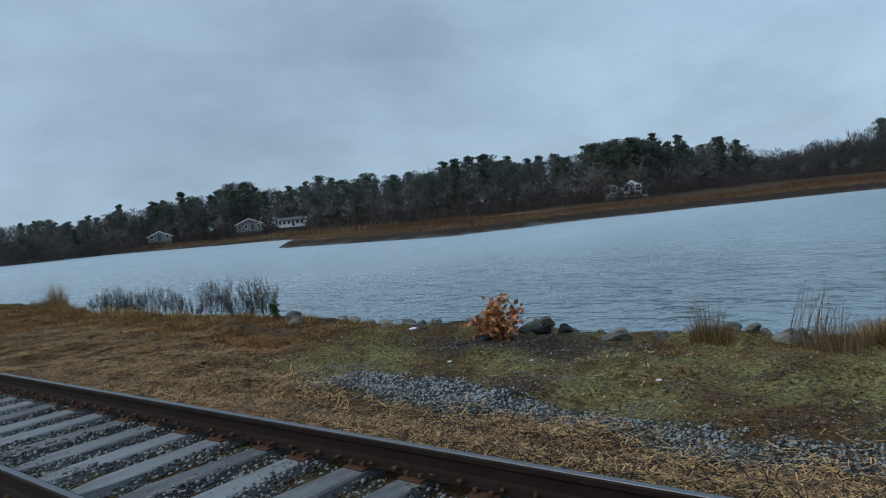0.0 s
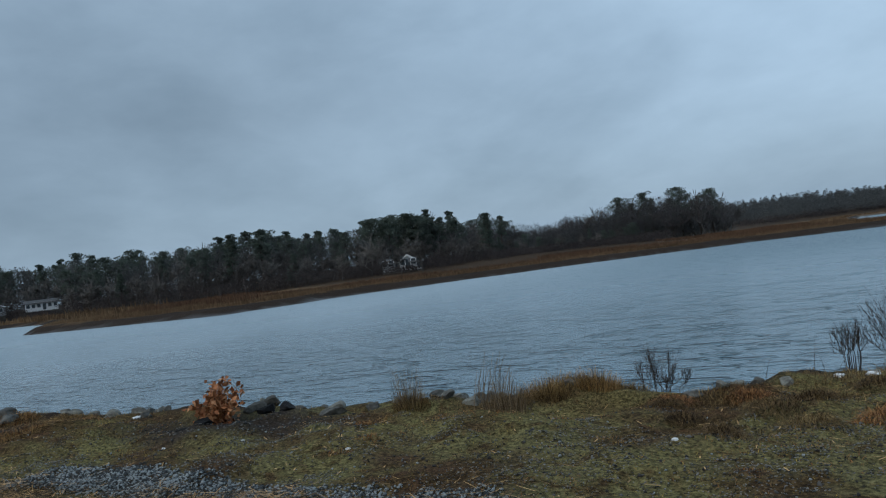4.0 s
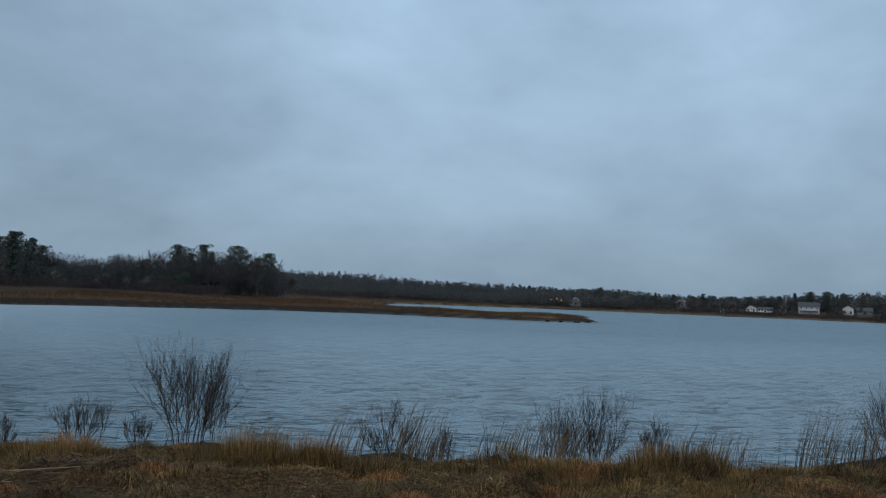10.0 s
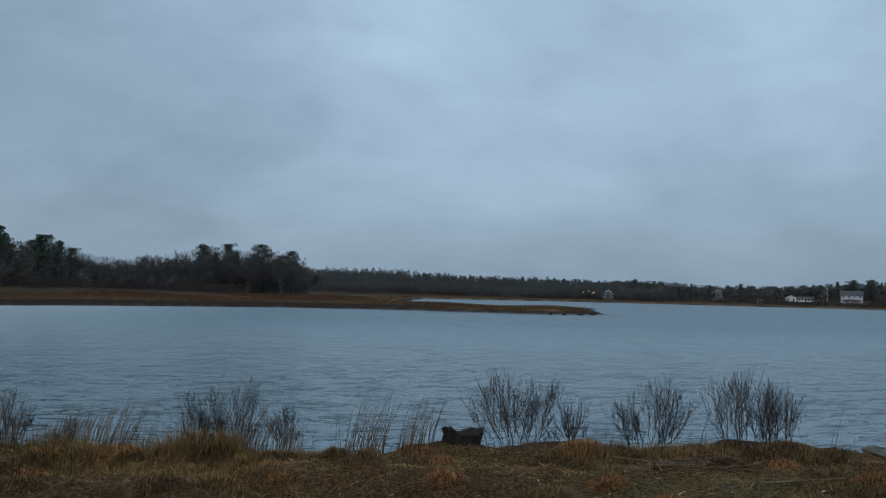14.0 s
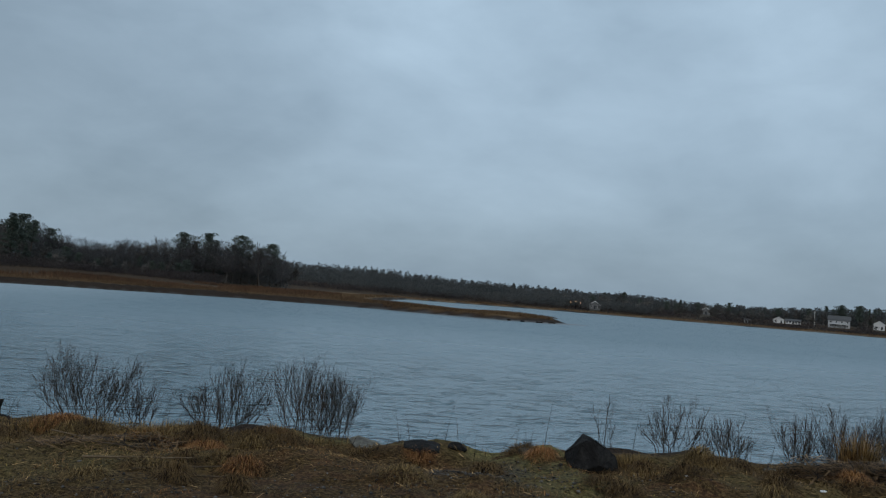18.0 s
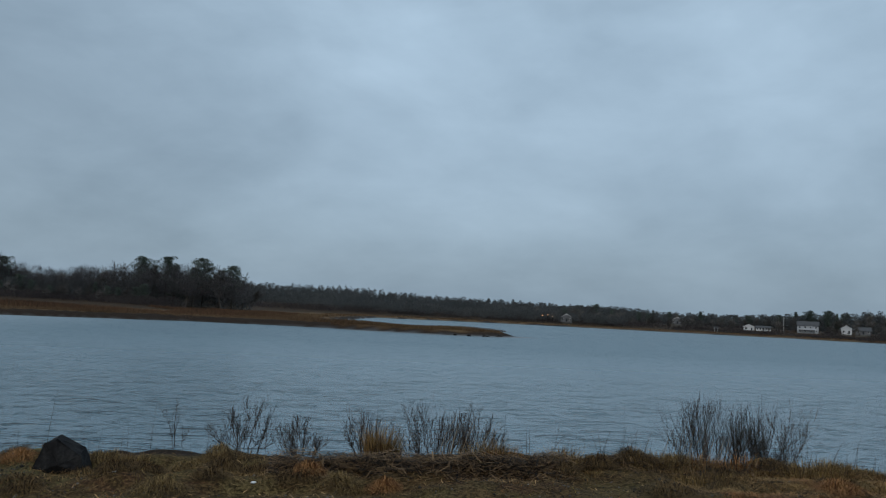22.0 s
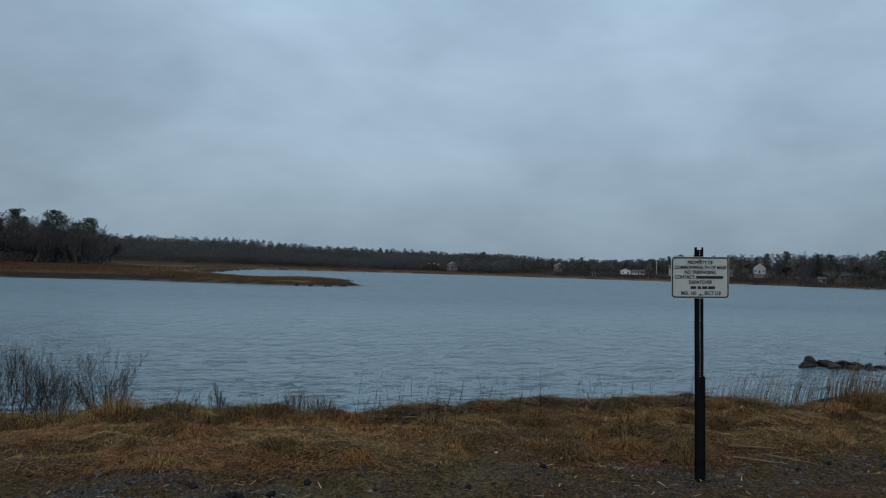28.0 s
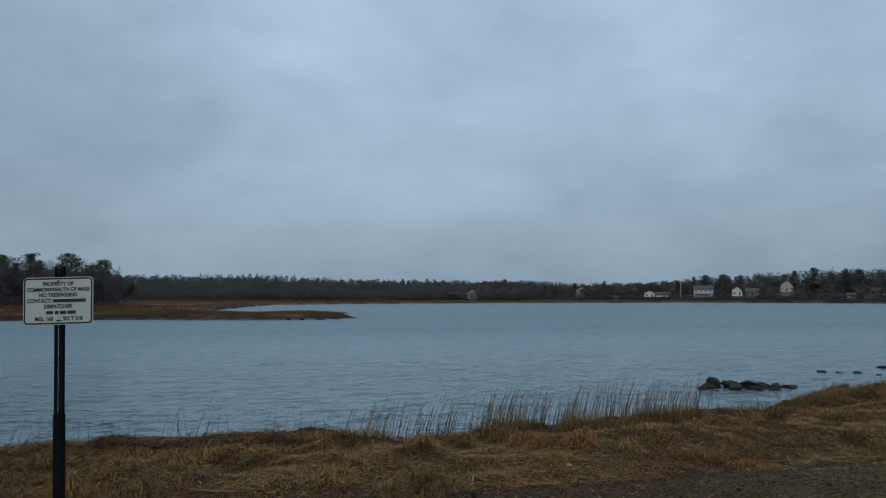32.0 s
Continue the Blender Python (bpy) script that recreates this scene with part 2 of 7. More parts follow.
# needle green lifted and blued: some distance haze is in the colour
M_PINE = material("pine_needles_hazed", [(0.06445, 0.08211, 0.07128), (0.09384, 0.1173, 0.09799), (0.129, 0.1539, 0.1233)], 0.3, 2.0, 0.85, 0, 0, 0, 0.2, per_island=0.3, thin=0.4)
M_PINEBARK = material("pine_bark", [(0.03, 0.024, 0.02), (0.07, 0.055, 0.045)], 2, 12, 0.95, 0, 0.5, 0.03, 0.2)
M_BARETREE = material("bare_tree_bark", [(0.06563, 0.06187, 0.05812), (0.1079, 0.1013, 0.09375), (0.1594, 0.15, 0.1406)], 1, 8, 0.95, 0, 0, 0, 0.2, per_object=0.5)
M_SCRUB = material("woodland_scrub", [(0.03267, 0.0291, 0.0297), (0.06183, 0.0534, 0.05291), (0.09441, 0.0768, 0.06985)], 0.08, 1.0, 0.95, 0, 0, 0, 0.1, per_island=0.3, thin=0.45)
# distance haze painted into the far foliage and twig colours as pale blue-grey
M_HAZEWOOD = material("far_woodland_foliage_hazed", [(0.06916, 0.07504, 0.07532), (0.09576, 0.1009, 0.09968), (0.1263, 0.1268, 0.1239)], 0.03, 0.5, 0.95, 0, 0, 0, 0.1, per_island=0.15, thin=0.45)
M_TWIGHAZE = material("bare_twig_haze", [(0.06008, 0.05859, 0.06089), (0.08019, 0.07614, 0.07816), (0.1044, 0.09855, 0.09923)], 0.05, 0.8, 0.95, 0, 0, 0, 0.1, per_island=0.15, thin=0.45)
M_WHITE = material("white_clapboard", [(0.5084, 0.5248, 0.5412), (0.6068, 0.6232, 0.6396)], 2, 12, 0.6, 0, 0.1, 0.02, 0.3)
M_GREYWALL = material("grey_shingle_wall", [(0.1144, 0.1196, 0.1279), (0.1768, 0.182, 0.1919)], 2, 12, 0.8, 0, 0.2, 0.02, 0.2)
M_PALEWALL = material("pale_grey_clapboard", [(0.30, 0.32, 0.34), (0.40, 0.42, 0.44)], 2, 12, 0.7, 0, 0.1, 0.02, 0.2)
M_ROOF = material("dark_asphalt_roof", [(0.05, 0.052, 0.056), (0.11, 0.115, 0.12)], 1.5, 10, 0.9, 0, 0.2, 0.02, 0.2)
M_GLASS = material("dark_window_glass", [(0.02, 0.025, 0.03), (0.04, 0.05, 0.06)], 2, 9, 0.15, 0, 0, 0, 0.6)
M_POST = material("black_painted_steel", [(0.0036, 0.0042, 0.0048), (0.0084, 0.009, 0.0102)], 8, 60, 0.8, 0.0, 0.2, 0.002, 0.05)
M_SIGN = material("sign_sheet_white", [(0.3362, 0.3808, 0.381), (0.4034, 0.4513, 0.4515)], 6, 40, 0.4, 0, 0.05, 0.001, 0.4)
M_INK = material("sign_black_ink", [(0.012, 0.012, 0.013), (0.03, 0.03, 0.032)], 10, 60, 0.5, 0, 0, 0, 0.3)
M_TRASH = material("white_plastic_litter", [(0.55, 0.57, 0.58), (0.74, 0.75, 0.75)], 8, 40, 0.5, 0, 0.2, 0.004, 0.4)
M_POLE = material("pale_utility_pole", [(0.30, 0.30, 0.29), (0.42, 0.42, 0.41)], 2, 12, 0.8)
M_LAMP = bpy.data.materials.new("sodium_lamp_glow")
M_LAMP.use_nodes = True
M_LAMP.node_tree.nodes["Principled BSDF"].inputs["Emission Color"].default_value = (1.0, 0.35, 0.06, 1)
M_LAMP.node_tree.nodes["Principled BSDF"].inputs["Emission Strength"].default_value = 1.5


def ground_material():
    """Damp winter ground: matted dead grass, moss, gravel and mud, by the kind of soil stored on the sheet."""
    m = bpy.data.materials.new("bank_soil")
    m.use_nodes = True
    n, l = m.node_tree.nodes, m.node_tree.links
    b = n["Principled BSDF"]
    co = n.new("ShaderNodeTexCoord")

    def noise_at(scale, detail=6, rough=0.6, dist=0.0):
        t = n.new("ShaderNodeTexNoise")
        t.inputs["Scale"].default_value, t.inputs["Detail"].default_value = scale, detail
        t.inputs["Roughness"].default_value, t.inputs["Distortion"].default_value = rough, dist
        l.new(co.outputs["Object"], t.inputs["Vector"])
        return t.outputs["Fac"]

    def ramp(src, stops):
        r = n.new("ShaderNodeValToRGB")
        els = r.color_ramp.elements
        while len(els) < len(stops):
            els.new(0.5)
        for e, (p, c) in zip(els, stops):
            e.position, e.color = p, (*c, 1)
        l.new(src, r.inputs["Fac"])
        return r.outputs["Color"]

    def mix(fac, a, c):
        x = n.new("ShaderNodeMix")
        x.data_type = "RGBA"
        l.new(fac, x.inputs[0])
        l.new(a, x.inputs[6])
        l.new(c, x.inputs[7])
        return x.outputs[2]

    def attr(name):
        a = n.new("ShaderNodeAttribute")
        a.attribute_name = name
        return a.outputs["Fac"]

    def times(a, c):
        x = n.new("ShaderNodeMath")
        x.operation = "MULTIPLY"
        l.new(a, x.inputs[0])
        l.new(c, x.inputs[1])
        return x.outputs[0]

    def step(src, lo, hi):
        x = n.new("ShaderNodeMapRange")
        x.inputs["From Min"].default_value, x.inputs["From Max"].default_value = lo, hi
        l.new(src, x.inputs["Value"])
        return x.outputs[0]

    fine, mid, big = noise_at(26, 8, 0.7), noise_at(3.2, 6, 0.6, 0.5), noise_at(0.7, 4, 0.55)
    grain = noise_at(90, 3, 0.6)
    grass = ramp(fine, [(0.38, (0.016, 0.010, 0.005)), (0.5, (0.055, 0.034, 0.015)), (0.64, (0.14, 0.087, 0.036))])
    rust = ramp(fine, [(0.38, (0.020, 0.011, 0.006)), (0.5, (0.070, 0.037, 0.017)), (0.64, (0.16, 0.088, 0.038))])
    moss = ramp(fine, [(0.38, (0.030, 0.027, 0.012)), (0.5, (0.125, 0.110, 0.042)), (0.64, (0.26, 0.225, 0.095))])
    gravel = ramp(grain, [(0.38, (0.014, 0.013, 0.012)), (0.5, (0.045, 0.042, 0.038)), (0.64, (0.13, 0.124, 0.112))])
    mud = ramp(fine, [(0.38, (0.012, 0.009, 0.007)), (0.5, (0.029, 0.021, 0.016)), (0.64, (0.058, 0.043, 0.034))])
    tawny = ramp(noise_at(0.12, 8, 0.65), [(0.36, (0.062, 0.036, 0.020)), (0.5, (0.125, 0.078, 0.040)), (0.66, (0.20, 0.135, 0.072))])
    c = mix(step(mid, 0.50, 0.56), grass, rust)
    c = mix(times(times(step(big, 0.40, 0.52), step(mid, 0.34, 0.50)), attr("moss")), c, moss)
    c = mix(times(step(mid, 0.42, 0.56), attr("gravel")), c, gravel)
    c = mix(attr("mud"), c, mud)
    c = mix(attr("marsh"), c, tawny)
    l.new(c, b.inputs["Base Color"])
    wet = n.new("ShaderNodeMapRange")
    wet.inputs["To Min"].default_value, wet.inputs["To Max"].default_value = 0.92, 0.34
    l.new(attr("wet"), wet.inputs["Value"])
    l.new(wet.outputs[0], b.inputs["Roughness"])
    gloss = n.new("ShaderNodeMapRange")
    gloss.inputs["To Min"].default_value, gloss.inputs["To Max"].default_value = 0.08, 0.5
    l.new(attr("wet"), gloss.inputs["Value"])
    l.new(gloss.outputs[0], b.inputs["Specular IOR Level"])
    h = n.new("ShaderNodeMath")
    h.operation = "ADD"
    l.new(fine, h.inputs[0])
    l.new(grain, h.inputs[1])
    bp = n.new("ShaderNodeBump")
    bp.inputs["Strength"].default_value, bp.inputs["Distance"].default_value = 0.55, 0.02
    l.new(h.outputs[0], bp.inputs["Height"])
    l.new(bp.outputs[0], b.inputs["Normal"])
    return m


def water_material():
    """Wind-ruffled tidal water: a smooth sheen broken by short, steep little crests that lie across the wind."""
    m = bpy.data.materials.new("tidal_water")
    m.use_nodes = True
    n, l = m.node_tree.nodes, m.node_tree.links
    b = n["Principled BSDF"]
    b.inputs["IOR"].default_value = 1.5
    co = n.new("ShaderNodeTexCoord")
    # base colour paler towards the inlet up-river: bright sky reflection painted in
    sx = n.new("ShaderNodeSeparateXYZ")
    l.new(co.outputs["Object"], sx.inputs[0])
    # rougher out in the wind of midstream
    chop = n.new("ShaderNodeMapRange")
    chop.inputs["From Min"].default_value, chop.inputs["From Max"].default_value = 14.0, 70.0
    chop.inputs["To Min"].default_value, chop.inputs["To Max"].default_value = 0.14, 0.40
    l.new(sx.outputs["Y"], chop.inputs["Value"])
    l.new(chop.outputs[0], b.inputs["Roughness"])
    sheen_mix = n.new("ShaderNodeMapRange")
    sheen_mix.inputs["From Min"].default_value, sheen_mix.inputs["From Max"].default_value = 3.0, -26.0
    l.new(sx.outputs["X"], sheen_mix.inputs["Value"])
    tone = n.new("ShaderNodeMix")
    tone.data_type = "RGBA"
    l.new(sheen_mix.outputs[0], tone.inputs[0])
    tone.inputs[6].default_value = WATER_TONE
    tone.inputs[7].default_value = SHEEN_TONE
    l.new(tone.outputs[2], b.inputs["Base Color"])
    total = None
    # crest length and breadth per metre, height, and how sparse the crests are
    for along, across, height, lo, hi in ((0.6, 1.5, 0.20, 0.59, 0.66), (1.0, 2.6, 0.13, 0.59, 0.66), (1.9, 5.0, 0.06, 0.59, 0.66), (5.0, 10.0, 0.020, 0, 0), (16.0, 28.0, 0.006, 0, 0)):
        mp = n.new("ShaderNodeMapping")
        mp.inputs["Rotation"].default_value = (0, 0, radians(9))
        mp.inputs["Scale"].default_value = (along, across, 1.0)
        l.new(co.outputs["Object"], mp.inputs["Vector"])
        t = n.new("ShaderNodeTexNoise")
        t.inputs["Scale"].default_value, t.inputs["Detail"].default_value = 1.0, 2
        t.inputs["Distortion"].default_value = 0.2
        l.new(mp.outputs[0], t.inputs["Vector"])
        src = t.outputs["Fac"]
        if hi:
            c = n.new("ShaderNodeMapRange")
            c.interpolation_type = "SMOOTHSTEP"
            c.inputs["From Min"].default_value, c.inputs["From Max"].default_value = lo, hi
            l.new(src, c.inputs["Value"])
            src = c.outputs[0]
        x = n.new("ShaderNodeMath")
        x.operation = "MULTIPLY_ADD"
        l.new(src, x.inputs[0])
        x.inputs[1].default_value = height * WAVE
        if total is not None:
            l.new(total, x.inputs[2])
        else:
            x.inputs[2].default_value = 0.0
        total = x.outputs[0]
    # wind lanes: calmer and rougher strips
    lane = n.new("ShaderNodeMapping")
    lane.inputs["Scale"].default_value = (0.012, 0.04, 1.0)
    l.new(co.outputs["Object"], lane.inputs["Vector"])
    g = n.new("ShaderNodeTexNoise")
    g.inputs["Scale"].default_value, g.inputs["Detail"].default_value = 1.0, 3
    l.new(lane.outputs[0], g.inputs["Vector"])
    st = n.new("ShaderNodeMapRange")
    st.inputs["From Min"].default_value, st.inputs["From Max"].default_value = 0.35, 0.62
    st.inputs["To Min"].default_value, st.inputs["To Max"].default_value = 0.5, 1.0
    l.new(g.outputs["Fac"], st.inputs["Value"])
    bp = n.new("ShaderNodeBump")
    bp.inputs["Distance"].default_value = 1.0
    l.new(st.outputs[0], bp.inputs["Strength"])
    l.new(total, bp.inputs["Height"])
    l.new(bp.outputs[0], b.inputs["Normal"])
    return m


M_GROUND = ground_material()
M_WATER = water_material()

# ---------------------------------------------------------------- mesh helpers


def mesh_object(name, verts, faces, mat, parent=None, label="", smooth=False):
    me = bpy.data.meshes.new(name)
    me.from_pydata([tuple(v) for v in verts], [], [tuple(f) for f in faces])
    me.materials.append(mat)
    if smooth:
        me.polygons.foreach_set("use_smooth", [True] * len(me.polygons))
    ob = new(name, me)
    if parent is not None:
        ob.parent = parent
    if label:
        tagged(ob, label)
    return ob


def array_object(name, verts, tris, mat, parent=None, label="", smooth=False):
    """A mesh from arrays of corners and of triangles (or quads)."""
    verts, tris = np.asarray(verts, np.float32), np.asarray(tris, np.int32)
    k = tris.shape[1]
    me = bpy.data.meshes.new(name)
    me.vertices.add(len(verts))
    me.vertices.foreach_set("co", verts.ravel())
    me.loops.add(tris.size)
    me.loops.foreach_set("vertex_index", tris.ravel())
    me.polygons.add(len(tris))
    me.polygons.foreach_set("loop_start", np.arange(0, tris.size, k, dtype=np.int32))
    if smooth:
        me.polygons.foreach_set("use_smooth", np.ones(len(tris), bool))
    me.update(calc_edges=True)
    me.materials.append(mat)
    ob = new(name, me)
    if parent is not None:
        ob.parent = parent
    if label:
        tagged(ob, label)
    return ob


def part(name, bm, mat, parent, label=""):
    me = bpy.data.meshes.new(name)
    bm.to_mesh(me)
    bm.free()
    me.materials.append(mat)
    ob = new(name, me)
    ob.parent = parent
    if label:
        tagged(ob, label)
    return ob


def anchor(name, m, label, category, group="", kind=""):
    ob = new(name)
    ob.empty_display_size = 0.1
    ob.matrix_world = m
    return tagged(ob, label, category, group, kind)


def box_bm(sx, sy, sz, bevel=0.0, at=(0, 0, 0)):
    bm = bmesh.new()
    bmesh.ops.create_cube(bm, size=1, matrix=Matrix.Translation(at) @ Matrix.Diagonal((sx, sy, sz, 1)))
    if bevel:
        bmesh.ops.bevel(bm, geom=bm.edges[:], offset=bevel, segments=1, affect="EDGES")
    return bm


# ---------------------------------------------------------------- plan of the shore
EDGE = ([-400, -60, -28, -17, -8, -3, 0, 2, 3.5, 5, 7, 8.5, 10.5, 13, 16, 18, 20, 23, 25, 27, 30, 32, 34, 37, 39, 41, 43.5, 46, 50, 52, 54, 56, 62, 70, 80, 120, 400],
        [2, 8, 6.5, 4.9, 5.0, 4.8, 5.1, 5.3, 5.2, 6.2, 6.3, 6.6, 6.1, 5.5, 4.9, 4.8, 4.3, 4.0, 3.6, 3.8, 3.4, 3.5, 3.0, 2.2, 1.8, 1.55, 1.5, 1.1, 1.3, 1.7, 2.9, 3.8, 7, 11, 14, 15, -5])
BASE = ([-10, 0, 5, 15, 22, 27, 32, 40, 47], [-0.25, -0.3, -0.4, -0.3, 0.0, 0.05, 0.2, 0.4, 0.55])
WATER = -1.32
FAR_SHORE = [(-89, 66), (-70, 63), (-50, 61), (-44, 78), (-32, 91), (-15, 105), (4, 116), (18, 119), (32, 116), (44, 112), (53, 112.5), (60.5, 119), (52, 124.5), (38, 133),
             (25, 146), (30, 200), (42, 300), (50, 350), (104, 385), (150, 400), (213, 388), (290, 368), (345, 322), (400, 290), (520, 230), (900, 170),
             (4500, 170), (4500, 4500), (-4500, 4500), (-4500, 500), (-600, 215), (-494, 186), (-326, 143), (-249, 128), (-199, 122), (-165, 121), (-140, 111), (-112, 95)]


def edge_y(x):
    return np.interp(x, *EDGE)


def base_z(x):
    return np.interp(x, *BASE)


def far_rail_y(x):
    """The far rail's line: straight, then bending gently away from the water."""
    x = np.asarray(x, float)
    return -0.0039 * np.clip(x - 8, 0, None) ** 2


def rail_z(x):
    return np.interp(x, [-200, 5, 44, 200], [0, 0, 0.75, 0.75])


def inland(px, py):
    """How far inside the land across the water a point lies; negative out on the water."""
    poly = np.array(FAR_SHORE, float)
    inside = np.zeros(px.shape, bool)
    best = np.full(px.shape, 1e9)
    for (ax, ay), (bx, by) in zip(poly, np.roll(poly, -1, 0)):
        ex, ey = bx - ax, by - ay
        t = np.clip(((px - ax) * ex + (py - ay) * ey) / (ex * ex + ey * ey), 0, 1)
        best = np.minimum(best, np.hypot(px - ax - t * ex, py - ay - t * ey))
        if ay != by:
            inside ^= ((ay > py) != (by > py)) & (px < (bx - ax) * (py - ay) / (by - ay) + ax)
    return np.where(inside, best, -best)


def value_noise(x, y, cell, seed):
    """Smooth noise from -1 to 1 with patches of the given size."""
    r = np.random.RandomState(seed).uniform(-1, 1, (257, 257))
    gx, gy = np.asarray(x) / cell, np.asarray(y) / cell
    ix, iy = np.floor(gx).astype(int), np.floor(gy).astype(int)
    fx, fy = gx - ix, gy - iy
    fx, fy = fx * fx * (3 - 2 * fx), fy * fy * (3 - 2 * fy)
    a, b = r[ix % 257, iy % 257], r[(ix + 1) % 257, iy % 257]
    c, d = r[ix % 257, (iy + 1) % 257], r[(ix + 1) % 257, (iy + 1) % 257]
    return (a * (1 - fx) + b * fx) * (1 - fy) + (c * (1 - fx) + d * fx) * fy


def smooth01(t):
    t = np.clip(t, 0, 1)
    return t * t * (3 - 2 * t)


def near_z(x, y):
    """Height of the near bank without its small relief."""
    x, y = np.asarray(x, float), np.asarray(y, float)
    base = base_z(x)
    bed = rail_z(x) - 0.27
    k = smooth01((y - far_rail_y(x) - 0.35) / 1.5)
    land = bed * (1 - k) + base * k
    wob = edge_y(x) + 0.22 * value_noise(x, y * 0, 1.3, 3) + 0.12 * value_noise(x, y * 0, 0.45, 4)
    drop = smooth01((y - wob + 0.05) / 5.0)
    return land - drop * (land + 2.3)


def shore_in(x, y):
    """Distance inside the far land, with its ragged little coves."""
    d = inland(x, y)
    return d + (1.1 * value_noise(x, y, 7, 10) + 0.5 * value_noise(x, y, 2.6, 16)) * (np.abs(d) < 40)


def ground_z(x, y):
    x, y = np.asarray(x, float), np.asarray(y, float)
    far = np.hypot(x - 20, y) > 40
    z = near_z(x, y)
    off = y - edge_y(x)
    relief = 0.07 * value_noise(x, y, 1.1, 5) + 0.045 * value_noise(x, y, 0.42, 6) + 0.018 * value_noise(x, y, 0.17, 7)
    mound = np.clip(value_noise(x, y, 0.62, 12) - 0.1, 0, 1) ** 0.7 * 0.09 + np.clip(value_noise(x, y, 0.33, 13) - 0.2, 0, 1) * 0.08
    relief = relief + (mound - 0.045) * smooth01((off + 2.8) / 1.2) * (1 - np.exp(-((y + 0.95) / 0.7) ** 4) * (x > 34))
    lip = 0.05 * np.exp(-((off + 0.35) / 0.4) ** 2) * (-0.75 + value_noise(x, y * 0, 1.9, 8))
    z = z + (relief + lip) * smooth01((y - far_rail_y(x) - 0.3) / 0.8)
    z = z - 0.12 * np.exp(-((y + 1.5) / 0.95) ** 2) * smooth01((x - 37) / 4)
    z = np.where(y < far_rail_y(x) - 2.4, rail_z(x) - 0.29 + 0.03 * value_noise(x, y, 0.8, 9) - 0.12 * smooth01((far_rail_y(x) - 2.4 - y) / 2), z)
    d = shore_in(x, y)
    shore = -2.6 + 1.55 * smooth01((d + 4) / 5.5) + 0.62 * smooth01((d - 0.4) / 1.8)
    rise = np.clip(d - 26, 0, None) * 0.026
    hill = 7.5 * smooth01((d - 220) / 380)
    land = shore + np.minimum(rise, 3.4) + hill + 0.12 * value_noise(x, y, 9, 11) * (d > 2)
    flat = smooth01((x - 18) / 14) * (1 - smooth01((x - 66) / 4)) * smooth01((y - 92) / 8) * (1 - smooth01((y - 124) / 6))
    flat = np.maximum(flat, 0.75 * np.exp(-((x + 44) / 13) ** 2) * (y > 55) * (y < 110))
    bar = -1.52 + 0.26 * smooth01((d + 5.0 + 1.6 * value_noise(x, y, 5, 14)) / 3.0) + 0.04 * value_noise(x, y, 2.2, 15)
    land = np.where(flat > 0.02, np.maximum(land, bar * flat + land * (1 - flat)), land)
    land = np.where(d > -12, land, -2.6)
    z = np.maximum(z, land)
    return z


# ---------------------------------------------------------------- ground and water
def spaced(stops):
    out = []
    for a, b, step in stops:
        out += list(np.arange(a, b, step))
    return np.array(out + [stops[-1][1]])


gx = spaced([(-4500, -1200, 300), (-1200, -420, 60), (-420, -120, 12), (-120, -30, 1.2), (-30, -12, 0.5), (-12, 56, 0.13), (56, 80, 0.5), (80, 160, 4), (160, 520, 12), (520, 1400, 80), (1400, 4500, 310)])
gy = spaced([(-2500, -400, 300), (-400, -40, 40), (-40, -12, 3), (-12, -3, 0.5), (-3, 8.2, 0.115), (8.2, 24, 0.8), (24, 60, 2.0), (60, 130, 1.1), (130, 150, 2.0), (150, 460, 10), (460, 1200, 60), (1200, 4500, 330)])
X, Y = np.meshgrid(gx, gy, indexing="ij")
Z = ground_z(X, Y)
nx, ny = X.shape
idx = np.arange(nx * ny).reshape(nx, ny)
quads = np.stack([idx[:-1, :-1], idx[1:, :-1], idx[1:, 1:], idx[:-1, 1:]], -1).reshape(-1, 4)
ground = array_object("ground", np.stack([X, Y, Z], -1).reshape(-1, 3), quads, M_GROUND, smooth=True)
tagged(ground, "damp winter shore ground with matted grass, moss and gravel", "ground", kind="structure")


def store(name, values):
    a = ground.data.attributes.new(name, "FLOAT", "POINT")
    a.data.foreach_set("value", np.asarray(values, np.float32).ravel())


def gravel_strip(x, y):
    """The strip of bluish crushed stone that runs beside the straw."""
    edge = 0.08 * value_noise(x, y, 0.5, 26)
    return np.exp(-((y - (1.66 - 0.09 * x) + edge) / 0.27) ** 4) * smooth01((x + 3.7) / 0.8) * (1 - smooth01((x - 3.6) / 2.0))


def dark_patch(x, y):
    """The patch of black gravel round the sapling."""
    return np.exp(-(((x + 2.4) / 1.6) ** 2 + ((y - 4.25 + 0.15 * value_noise(x, y, 0.6, 27)) / 0.75) ** 2) ** 2)


def trodden(x, y):
    """The dark gravelly strip by the sign."""
    return np.exp(-((y + 1.2 + 0.5 * smooth01((x - 41) / 5) + 0.25 * value_noise(x, 0 * y, 1.7, 24)) / 0.52) ** 4) * smooth01((x - 34) / 3) * (1 - 0.7 * smooth01((x - 43) / 4)) * np.clip(0.85 + 0.5 * value_noise(x, y, 0.6, 25), 0, 1)


